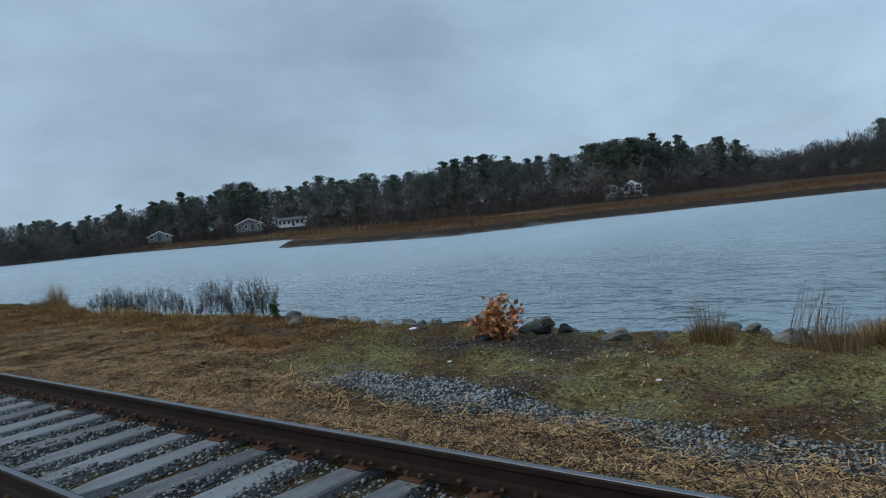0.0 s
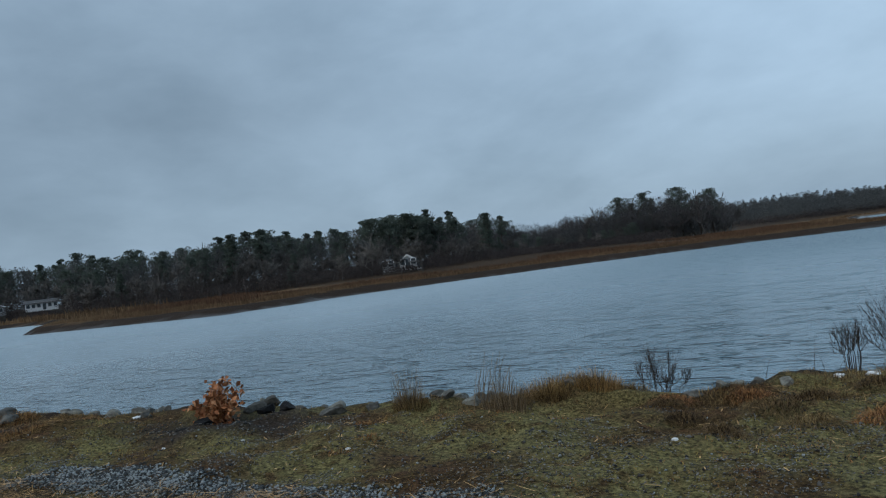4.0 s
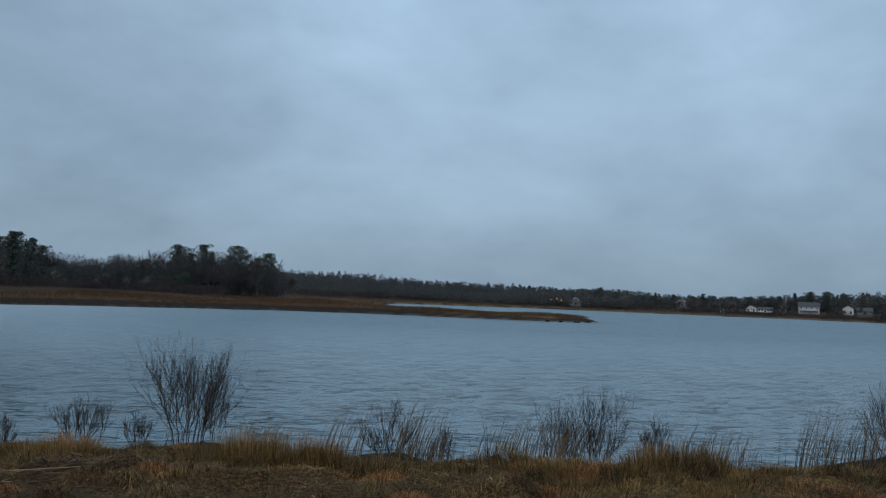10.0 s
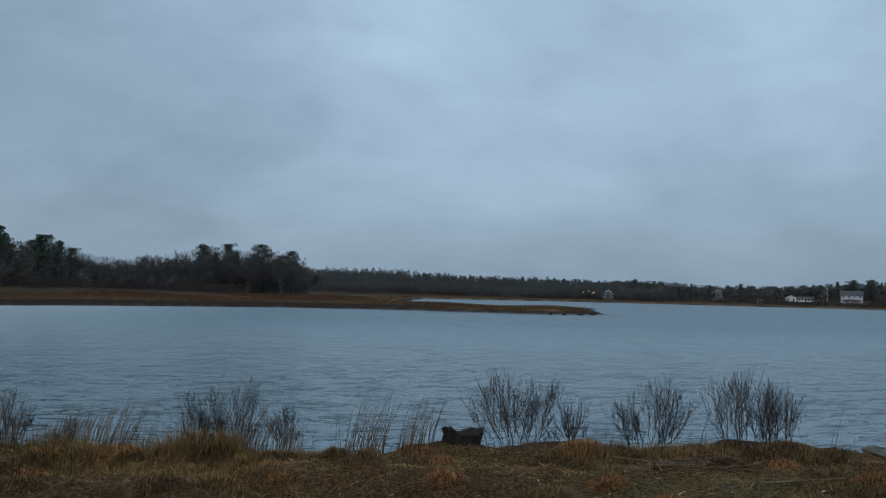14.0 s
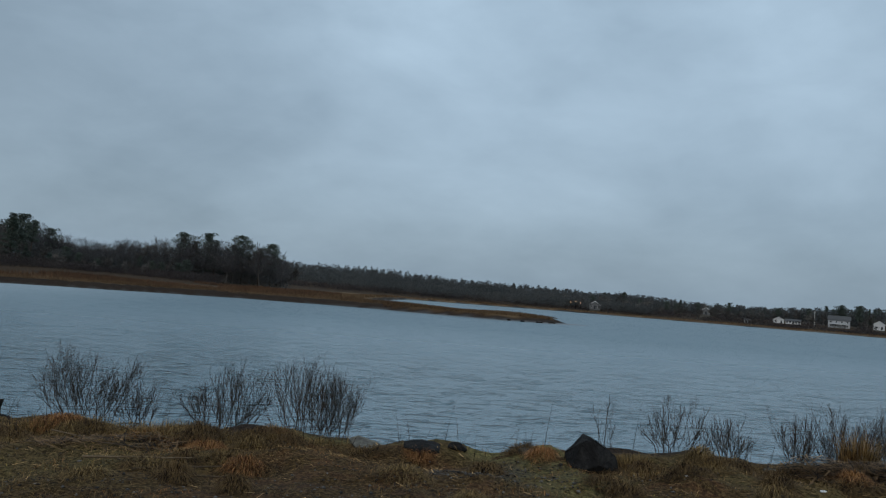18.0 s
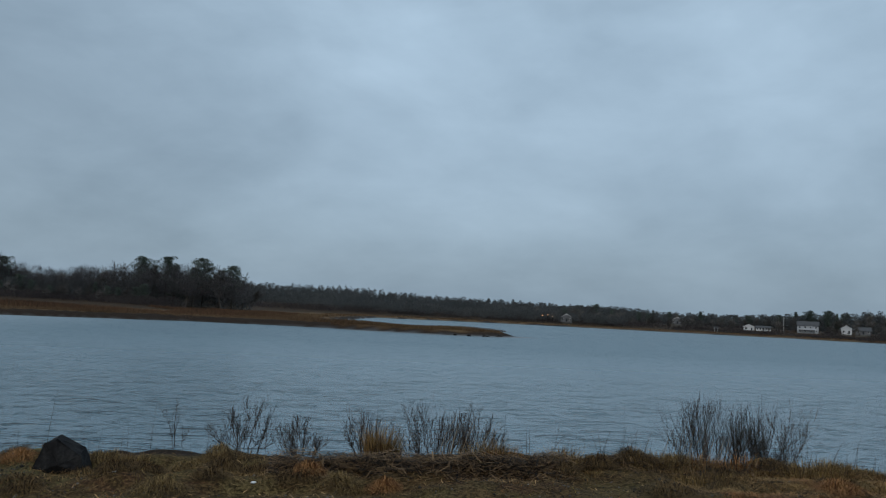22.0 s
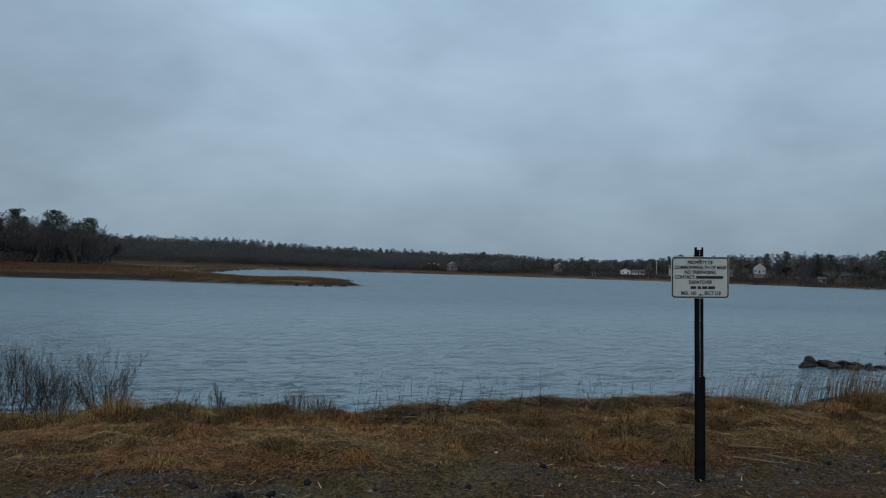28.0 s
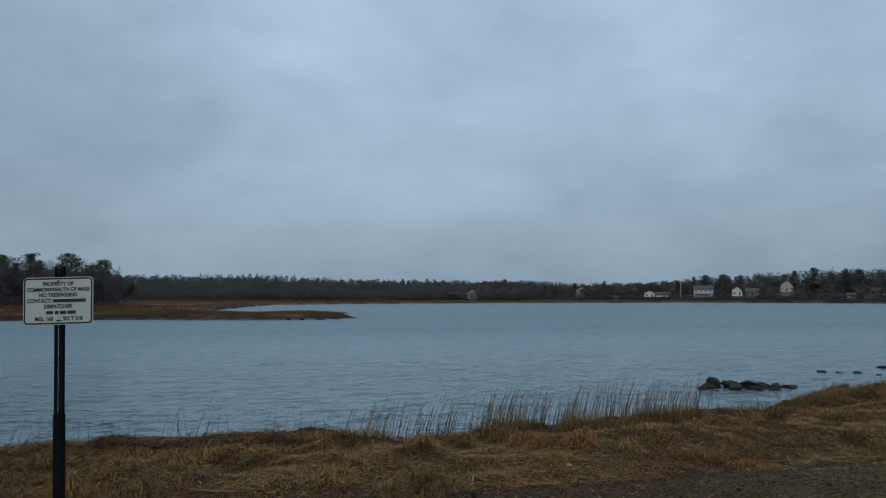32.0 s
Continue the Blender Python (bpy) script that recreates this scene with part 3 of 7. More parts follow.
def gravel_amount(x, y):
    """Where stone lies open: along the ballast, in patches, and by the sign."""
    off = y - far_rail_y(x)
    g = 1 - smooth01((off + 0.1) / 0.3)
    g = np.maximum(g, 1.2 * gravel_strip(x, y))
    g = np.maximum(g, 1.3 * dark_patch(x, y))
    g = np.maximum(g, 0.3 * (1 - smooth01((y - edge_y(x) + 2.2) / 1.0)) * (0.6 + 0.4 * smooth01((x - 30) / 6)))
    g = np.maximum(g, 0.8 * trodden(x, y))
    g = np.maximum(g, 0.9 * np.exp(-(((x - 25.0) / 1.4) ** 2 + ((y - 2.75) / 0.55) ** 2) ** 2))
    return np.clip(g * (0.75 + 0.5 * value_noise(x, y, 0.9, 21)), 0, 1)


def straw_weight(x, y):
    off = y - far_rail_y(x)
    w = np.exp(-(np.clip(off - 0.8 - 0.36 * np.clip(-x - 2.4, 0, 5.5), 0, None) / 0.5) ** 2) * (off > 0.12)
    return w * (0.85 + 0.4 * value_noise(x, y, 1.2, 31)) * (1 - smooth01((x - 1.5) / 2.5))


D = shore_in(X, Y)
store("gravel", gravel_amount(X, Y) * (Y < 12))
store("moss", smooth01(0.5 + 0.5 * (X < 7) + 1.2 * value_noise(X, Y, 2.6, 22)) * (Y < 12) * smooth01((X + 6.5) / 2) * np.where(X < 7, 1.0, np.where((X > 22.5) & (X < 26), 1.0, 0.4)))
store("mud", np.clip(smooth01((Y - edge_y(X) - 0.15) / 0.5) * (Y < 30) + (D > -20) * (1 - smooth01((D - 2.2) / 1.0)) * (Y > 30) + 0.55 * (D > 30) + 0.85 * dark_patch(X, Y) + 0.8 * np.clip(straw_weight(X, Y), 0, 1) * (Y < 6), 0, 1))

SPIT = (X > 28) & (X < 70) & (Y < 160)
store("marsh", smooth01((D - np.where(SPIT, 1.3, 2.3)) / 0.7) * (1 - smooth01((D - 30 - 8 * value_noise(X, Y, 22, 73)) / 8)) * (Y > 30))
store("wet", np.clip(smooth01((D + 14) / 6) * (1 - smooth01((D + 0.1) / 0.6)) * (Y > 30) + 0.7 * smooth01((Y - edge_y(X) - 1.4) / 0.6) * (Y < 30), 0, 1))

wx = spaced([(-4500, -900, 450), (-900, 900, 60), (900, 4500, 450)])
wy = spaced([(-30, 420, 45), (420, 900, 160), (900, 2700, 600)])
WX, WY = np.meshgrid(wx, wy, indexing="ij")
widx = np.arange(WX.size).reshape(WX.shape)
wq = np.stack([widx[:-1, :-1], widx[1:, :-1], widx[1:, 1:], widx[:-1, 1:]], -1).reshape(-1, 4)
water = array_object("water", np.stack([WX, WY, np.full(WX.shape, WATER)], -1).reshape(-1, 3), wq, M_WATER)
tagged(water, "wind-rippled grey-blue tidal river water", "water", kind="structure")


# ---------------------------------------------------------------- scattered stuff
def blades(px, py, height, width, lean, rng, z=None, bend=0.5, heading=None):
    """Grass blades: each a bent strip of three corners pairs ending in a point. Returns corners and triangles."""
    n = len(px)
    z = ground_z(px, py) if z is None else z
    a = rng.uniform(0, 2 * np.pi, n)
    w = np.stack([np.cos(a), np.sin(a), 0 * a], -1) * (np.broadcast_to(width, n) * 0.5)[:, None]
    la = rng.uniform(0, 2 * np.pi, n) if heading is None else heading
    ln = np.broadcast_to(lean, n) * rng.uniform(0.2, 1.0, n) * height
    d = np.stack([np.cos(la), np.sin(la), 0 * la], -1) * ln[:, None]
    root = np.stack([px, py, z - 0.02], -1)
    up = np.zeros((n, 3))
    up[:, 2] = height
    midp = root + 0.55 * up + 0.35 * d
    tip = root + up * (1 - bend * 0.3 * np.broadcast_to(lean, n)[:, None]) + d
    v = np.stack([root - w, root + w, midp - 0.7 * w, midp + 0.7 * w, tip], 1).reshape(-1, 3)
    k = np.arange(n)[:, None] * 5
    t = np.concatenate([k + [0, 1, 3], k + [0, 3, 2], k + [2, 3, 4]], 1).reshape(-1, 3)
    return v, t


def stones(px, py, size, rng, sink=0.35, z=None):
    """Broken stones: squashed, jittered octahedra."""
    n = len(px)
    z = ground_z(px, py) if z is None else z
    o = np.array([(1, 0, 0), (-1, 0, 0), (0, 1, 0), (0, -1, 0), (0, 0, 1), (0, 0, -1), (0.62, 0.62, 0.3), (-0.62, -0.6, 0.35)], float)
    f = np.array([(0, 6, 4), (6, 2, 4), (2, 1, 4), (1, 7, 4), (7, 3, 4), (3, 0, 4), (6, 0, 5), (2, 6, 5), (1, 2, 5), (7, 1, 5), (3, 7, 5), (0, 3, 5)])
    s = np.broadcast_to(size, n)[:, None, None] * rng.uniform(0.6, 1.2, (n, 1, 3)) * (1, 1, 0.7)
    v = o[None] * s + rng.normal(0, 0.16, (n, 8, 3)) * np.broadcast_to(size, n)[:, None, None]
    a = rng.uniform(0, 2 * np.pi, n)
    c, si = np.cos(a)[:, None], np.sin(a)[:, None]
    v = np.stack([v[..., 0] * c - v[..., 1] * si, v[..., 0] * si + v[..., 1] * c, v[..., 2]], -1)
    v += np.stack([px, py, z + np.broadcast_to(size, n) * (0.7 - 2 * sink * 0.7)], -1)[:, None]
    t = (f[None] + np.arange(n)[:, None, None] * 8).reshape(-1, 3)
    return v.reshape(-1, 3), t


def tubes(paths, radii, sides=4):
    """Tapered tubes along paths (n, k, 3) with radii (n, k)."""
    n, k, _ = paths.shape
    tan = np.gradient(paths, axis=1)
    tan /= np.linalg.norm(tan, axis=-1, keepdims=True) + 1e-9
    ref = np.where(np.abs(tan[..., 2:3]) > 0.9, np.array([1.0, 0, 0]), np.array([0, 0, 1.0]))
    u = np.cross(tan, ref)
    u /= np.linalg.norm(u, axis=-1, keepdims=True) + 1e-9
    w = np.cross(tan, u)
    ang = np.arange(sides) * 2 * np.pi / sides
    v = paths[:, :, None] + radii[:, :, None, None] * (np.cos(ang)[:, None] * u[:, :, None] + np.sin(ang)[:, None] * w[:, :, None])
    base = (np.arange(n)[:, None, None] * k + np.arange(k - 1)[None, :, None]) * sides
    i, j = np.arange(sides), (np.arange(sides) + 1) % sides
    q = np.stack([base + i, base + j, base + sides + j, base + sides + i], -1).reshape(-1, 4)
    return v.reshape(-1, 3), q


def merge(pieces):
    vs, fs, at = [], [], 0
    for v, f in pieces:
        vs.append(np.asarray(v))
        fs.append(np.asarray(f) + at)
        at += len(v)
    return np.concatenate(vs), np.concatenate(fs)


# ---------------------------------------------------------------- railway track
def track_frame(x):
    """The middle of the track at x, its heading, and the height of the rail tops."""
    y = float(far_rail_y(x)) - 0.7525
    dy = float(far_rail_y(x + 0.05) - far_rail_y(x - 0.05)) / 0.1
    return y, math.atan(dy), float(rail_z(x))


RAIL_PROFILE = [(-0.070, -0.172), (0.070, -0.172), (0.070, -0.162), (0.018, -0.145), (0.009, -0.12), (0.009, -0.055), (0.034, -0.038), (0.036, -0.008),
                (0.028, -0.001), (-0.028, -0.001), (-0.036, -0.008), (-0.034, -0.038), (-0.009, -0.055), (-0.009, -0.12), (-0.018, -0.145), (-0.070, -0.162)]


def rail(side, label):
    xs = spaced([(-120, -20, 4.0), (-20, 60, 1.0), (60, 140, 4.0)])
    rows, tops = [], []
    for x in xs:
        y, a, z = track_frame(x)
        c, s = math.cos(a), math.sin(a)
        oy = side * 0.7525
        rows.append([(x - s * (oy + p), y + c * (oy + p), z + q) for p, q in RAIL_PROFILE])
        tops.append([(x - s * (oy + p), y + c * (oy + p), z + q) for p, q in ((-0.020, 0.002), (0.020, 0.002), (0.024, -0.003), (-0.024, -0.003))])
    k = len(RAIL_PROFILE)
    faces = [(i * k + j, i * k + (j + 1) % k, (i + 1) * k + (j + 1) % k, (i + 1) * k + j) for i in range(len(xs) - 1) for j in range(k)]
    ob = mesh_object("rail", [v for r in rows for v in r], faces, M_RAIL)
    tagged(ob, label, "rail", "track rails")
    faces = [(i * 4 + j, i * 4 + (j + 1) % 4, (i + 1) * 4 + (j + 1) % 4, (i + 1) * 4 + j) for i in range(len(xs) - 1) for j in range(4)]
    mesh_object("running_surface", [v for r in tops for v in r], faces, M_RAILTOP, ob, "worn bright steel running surface")
    return ob


rail(1, "rust-brown steel rail with bright top nearer the water")
rail(-1, "rust-brown steel rail with bright top on gravel bed")


def make_tie():
    rng = np.random.RandomState(5)
    bm = box_bm(0.205, 2.55, 0.17, 0.014)
    bmesh.ops.subdivide_edges(bm, edges=[e for e in bm.edges if abs(e.verts[0].co.y - e.verts[1].co.y) > 1], cuts=9)
    for v in bm.verts:
        v.co += Vector(rng.uniform(-0.011, 0.011, 3))
    t = new("railway_tie")
    t.empty_display_size = 0.1
    part("tie_beam", bm, M_TIE, t)
    for side in (-1, 1):
        part("tie_plate", box_bm(0.19, 0.30, 0.016, 0.004, (0, side * 0.7525, 0.093)), M_PLATE, t, "rusty steel tie plate")
        for ox, oy in ((-0.06, -0.10), (0.06, 0.10), (0.055, -0.10), (-0.055, 0.10)):
            bm = box_bm(0.03, 0.034, 0.03, 0.006, (ox, side * 0.7525 + oy, 0.116))
            part("spike", bm, M_PLATE, t)
    return tagged(t, "grey weathered wooden railway tie in gravel ballast", "railway tie", "ties under the track")


first_tie = make_tie()
rng = np.random.RandomState(11)
tie_xs = np.arange(-24, 58, 0.52)
for n, x in enumerate(tie_xs):
    y, a, z = track_frame(x)
    m = pose(x + rng.uniform(-0.02, 0.02), y + rng.uniform(-0.04, 0.04), z - 0.278, 0, 0, math.degrees(a) + rng.uniform(-2.6, 2.6))
    if n == 0:
        first_tie.matrix_world = m
    else:
        copy_thing(first_tie, m)

# rail anchors: small clips beside the rail foot
v_all = []
for n, x in enumerate(tie_xs):
    for side in (-1, 1):
        for dx in (-0.15, 0.15):
            y, a, z = track_frame(x + dx)
            v_all.append((x + dx, y + side * 0.7525 - 0.075, z - 0.155))
pts = np.array(v_all)
v, f = stones(pts[:, 0], pts[:, 1], 0.028, rng, 0.0, pts[:, 2])
tagged(array_object("rail_anchors", v, f, M_PLATE), "rusty clips gripping the foot of the rails", "rail anchor", kind="stuff")

# ballast in the track
n = 46000
px = rng.uniform(-14, 7, n)
py = far_rail_y(px) - 0.7525 + rng.uniform(-2.3, 0.92, n)
keep = np.abs(np.abs(py - far_rail_y(px) + 0.7525) - 0.7525) > 0.08
px, py = px[keep], py[keep]
bz = rail_z(px) - 0.222 + 0.030 * value_noise(px, py, 0.5, 77)
qx = rng.uniform(7, 60, 9000)
qy = far_rail_y(qx) - 0.7525 + rng.uniform(-1.9, 1.5, len(qx))
qk = np.abs(np.abs(qy - far_rail_y(qx) + 0.7525) - 0.7525) > 0.08
size = np.concatenate([rng.uniform(0.009, 0.022, len(px)), rng.uniform(0.02, 0.045, int(qk.sum()))])
px, py = np.concatenate([px, qx[qk]]), np.concatenate([py, qy[qk]])
bz = np.concatenate([bz, rail_z(qx[qk]) - 0.225])
v, f = stones(px, py, size, rng, 0.25, bz)
tagged(array_object("ballast_stones", v, f, M_BALLAST), "grey crushed stone ballast between wooden ties", "ballast", kind="stuff")

# ---------------------------------------------------------------- near bank: gravel, straw, grass
def scatter(n, x0, x1, y0, y1, weight, rng):
    """Random places in a stretch of the bank, y counted from the bank's edge, kept by weight(x, y)."""
    x = rng.uniform(x0, x1, n)
    y = edge_y(x) + rng.uniform(y0, y1, n)
    k = rng.uniform(0, 1, n) < weight(x, y)
    return x[k], y[k]


rng = np.random.RandomState(21)
x, y = scatter(210000, -6, 7, -4.6, -0.6, lambda x, y: gravel_strip(x, y) * (0.95 + 0.6 * value_noise(x, y, 0.4, 23)) + 0.003, rng)
v, f = stones(x, y, rng.uniform(0.007, 0.019, len(x)), rng, 0.15)
tagged(array_object("bluish_gravel", v, f, M_BLUESTONE), "blue-grey crushed gravel strip beside the track", "gravel", kind="stuff")
x, y = scatter(130000, -8, 58, -4.5, -0.2, lambda x, y: 0.012 + 0.05 * (x < 6) * (value_noise(x, y, 0.7, 28) > 0.1) + 0.75 * gravel_amount(x, y) * (y > far_rail_y(x) + 0.8), rng)
v, f = stones(x, y, rng.uniform(0.005, 0.016, len(x)) * rng.choice([1, 1, 1, 1.6], len(x)), rng, 0.3)
tagged(array_object("dark_gravel", v, f, M_DARKSTONE), "dark scattered gravel on the trodden bank", "gravel", kind="stuff")
x, y = scatter(46000, 31, 58, -4.4, -0.5, lambda x, y: np.clip(1.2 * trodden(x, y) + 0.10 * (value_noise(x, y, 0.9, 61) > 0.1), 0, 1), rng)
v, f = stones(x, y, rng.uniform(0.004, 0.012, len(x)) * rng.choice([1, 1, 1, 1.6], len(x)), rng, 0.35)
tagged(array_object("coarse_gravel", v, f, M_DARKSTONE), "coarse dark stones in the trodden strip", "gravel", kind="stuff")
x, y = scatter(54000, -6, 6.2, -4.2, -0.3, lambda x, y: 0.8 * (value_noise(x, y, 0.8, 62) + 0.6 * value_noise(x, y, 0.25, 63) > 0.1) * (1 - dark_patch(x, y)) * (y > far_rail_y(x) + 1.1) * (1 - gravel_strip(x, y)) * (x > -4.5), rng)
v, f = stones(x, y, rng.uniform(0.004, 0.012, len(x)), rng, 0.4)
tagged(array_object("mossy_gravel", v, f, M_BALLAST), "grey gravel chips bedded in short moss", "gravel", kind="stuff")
x, y = scatter(1300, -8, 58, -4.5, -0.2, lambda x, y: 0.5 + 0 * x, rng)
v, f = stones(x, y, rng.uniform(0.005, 0.016, len(x)), rng, 0.2)
tagged(array_object("pale_pebbles", v, f, M_BALLAST), "pale pebbles strewn over the bank", "pebbles", kind="stuff")


def litter(x, y, length, rng, lift=0.012, z=None, thin=1.0):
    """Straws lying flat: thin strips at any angle, slightly raised at one end."""
    n = len(x)
    a = rng.uniform(0, np.pi, n)
    L = np.broadcast_to(length, n) * rng.uniform(0.5, 1.2, n)
    d = np.stack([np.cos(a), np.sin(a), rng.uniform(-0.22, 0.22, n)], -1) * L[:, None] * 0.5
    w = np.stack([-np.sin(a), np.cos(a), 0 * a], -1) * (thin * rng.uniform(0.0025, 0.006, n))[:, None]
    c = np.stack([x, y, (ground_z(x, y) if z is None else z) + lift + rng.uniform(0, 0.03, n)], -1)
    v = np.stack([c - d - w, c - d + w, c + d + w, c + d - w], 1)
    k = np.arange(n)[:, None] * 4
    t = np.concatenate([k + [0, 1, 2], k + [0, 2, 3]], 1).reshape(-1, 3)
    return v.reshape(-1, 3), t


x, y = scatter(330000, -14, 4.5, -5.6, -0.5, straw_weight, rng)
off = y - far_rail_y(x)
v, f = litter(x, y, 0.15, rng, 0.0, ground_z(x, y) + 0.02 + 0.085 * (1 - smooth01((off - 0.5) / 0.35)), 0.75)
sx_, sy_ = scatter(30000, -14, 3.5, -5.6, -0.9, straw_weight, rng)
v2, f2 = litter(sx_, sy_, 0.20, rng, 0.01, ground_z(sx_, sy_) + 0.035 + 0.06 * np.clip(value_noise(sx_, sy_, 0.5, 33), 0, 1) + 0.085 * (1 - smooth01((sy_ - far_rail_y(sx_) - 0.5) / 0.35)), 0.8)
tagged(array_object("broken_reed_stalks", v2, f2, M_WRACK), "coarse broken reed stalks strewn over the straw", "straw", kind="stuff")
tagged(array_object("straw_mulch", v, f, M_STRAW), "loose golden-brown straw spread beside the rail", "straw", kind="stuff")


def dry_weight(x, y):
    off = y - edge_y(x)
    w = 0.24 + 1.0 * np.exp(-((off + 0.5) / 0.95) ** 2)
    w *= 0.55 + 0.75 * value_noise(x, y, 0.7, 41) + 0.4 * value_noise(x, y, 2.1, 42)
    w = np.where((x < -5.5) & (off > -2.6), 0.8 + 0.4 * value_noise(x, y, 0.9, 49), w)
    bare = np.exp(-(((x + 1.7) / 2.2) ** 2 + ((y - 4.2) / 1.1) ** 2) ** 2)
    gap = np.exp(-((x - 25.3) / 1.6) ** 4) * (off > -1.6)
    return np.clip(w * (1 - 0.85 * trodden(x, y)) * (1 - 0.92 * dark_patch(x, y)) * (1 - gravel_strip(x, y)) * (1 - 0.8 * bare) * (1 - 0.55 * gap) * (y > far_rail_y(x) + 1.4), 0, 1)


def rocky(x):
    """Stretches whose edge is stones rather than grass."""
    return np.exp(-((x + 2.2) / 5.0) ** 4) + np.exp(-((x - 24.3) / 1.5) ** 4)


x, y = scatter(620000, -30, 64, -3.2, 0.9, lambda x, y: dry_weight(x, y) * (1 - 0.75 * rocky(x) * (y > edge_y(x) - 1.2)), rng)
h = rng.uniform(0.05, 0.15, len(x)) * (0.5 + 0.75 * np.exp(-((y - edge_y(x) + 0.1) / 0.42) ** 2)) * (1 + 0.6 * value_noise(x, y, 0.5, 43) + 0.35 * value_noise(x, y, 1.7, 48))
v, f = blades(x, y, h, rng.uniform(0.0025, 0.007, len(x)), rng.uniform(0.6, 2.6, len(x)), rng, None, 1.2)
tagged(array_object("dry_grass", v, f, M_DRYGRASS), "matted golden-brown dead grass along the bank", "grass", kind="stuff")
x, y = scatter(150000, -8, 60, -4.4, -0.1, lambda x, y: (1 - 0.9 * trodden(x, y)) * (1 - 0.92 * dark_patch(x, y)) * (1 - gravel_strip(x, y)) * np.clip(2.4 * value_noise(x, y, 0.62, 44) - 0.55 + 0.3 * (x > 35), 0, 1) * (y > far_rail_y(x) + 1.4), rng)
v, f = blades(x, y, rng.uniform(0.02, 0.07, len(x)), rng.uniform(0.003, 0.007, len(x)), 1.8, rng)
tagged(array_object("rust_grass", v, f, M_RUSTGRASS), "low rust-orange clumps of dead grass", "grass", kind="stuff")
x, y = scatter(170000, -8, 60, -4.4, -0.2, lambda x, y: np.clip(1.1 * value_noise(x, y, 2.6, 22) + np.where(x < 6, 0.65, np.where((x > 22.5) & (x < 26), 0.05, -0.25)), 0, 1) * (x > -5.5) * (1 - dark_patch(x, y)) * (1 - gravel_strip(x, y)) * np.where(x < 33, 1, 0.3) * (y > far_rail_y(x) + 1.4) * (0.6 + 0.6 * value_noise(x, y, 0.4, 46)), rng)
v, f = blades(x, y, rng.uniform(0.015, 0.05, len(x)), 0.005, 1.6, rng)
tagged(array_object("green_grass", v, f, M_GREENGRASS), "short olive-green mossy grass patches", "grass", kind="stuff")
x, y = scatter(9000, -14, 60, -3.6, 0.1, lambda x, y: 0.25 + 0.5 * (value_noise(x, y, 1.6, 47) > 0.2), rng)
v, f = litter(x, y, 0.10, rng, 0.01)
tagged(array_object("grass_litter", v, f, M_STRAW), "broken straw and twigs lying on the bank", "litter", kind="stuff")


def grass_tuft(x, y, height, width, mat, label, count=260, lean=0.55, seed=0, name="grass_tuft", category="grass", group="grass tufts on the bank", keep=None):
    r = np.random.RandomState(seed + int(1000 + 37 * x))
    a, d = r.uniform(0, 2 * np.pi, count), np.sqrt(r.uniform(0, 1, count)) * width * 0.5
    bx, by = x + d * np.cos(a), y + d * np.sin(a) * 0.7
    hh = height * r.uniform(0.12, 1.0, count) ** 0.8 * (1 - 0.35 * (d / (width * 0.5)) ** 2)
    v, f = blades(bx, by, hh, r.uniform(0.0025, 0.006, count), lean * (0.5 + d / width) * r.uniform(0.4, 1.9, count), r, None, 1.1, a + r.normal(0, 0.5, count))
    if keep is not None:
        keep.append((v, f))
        return None
    ob = array_object(name, v, f, mat)
    return tagged(ob, label, category, group, kind="stuff")


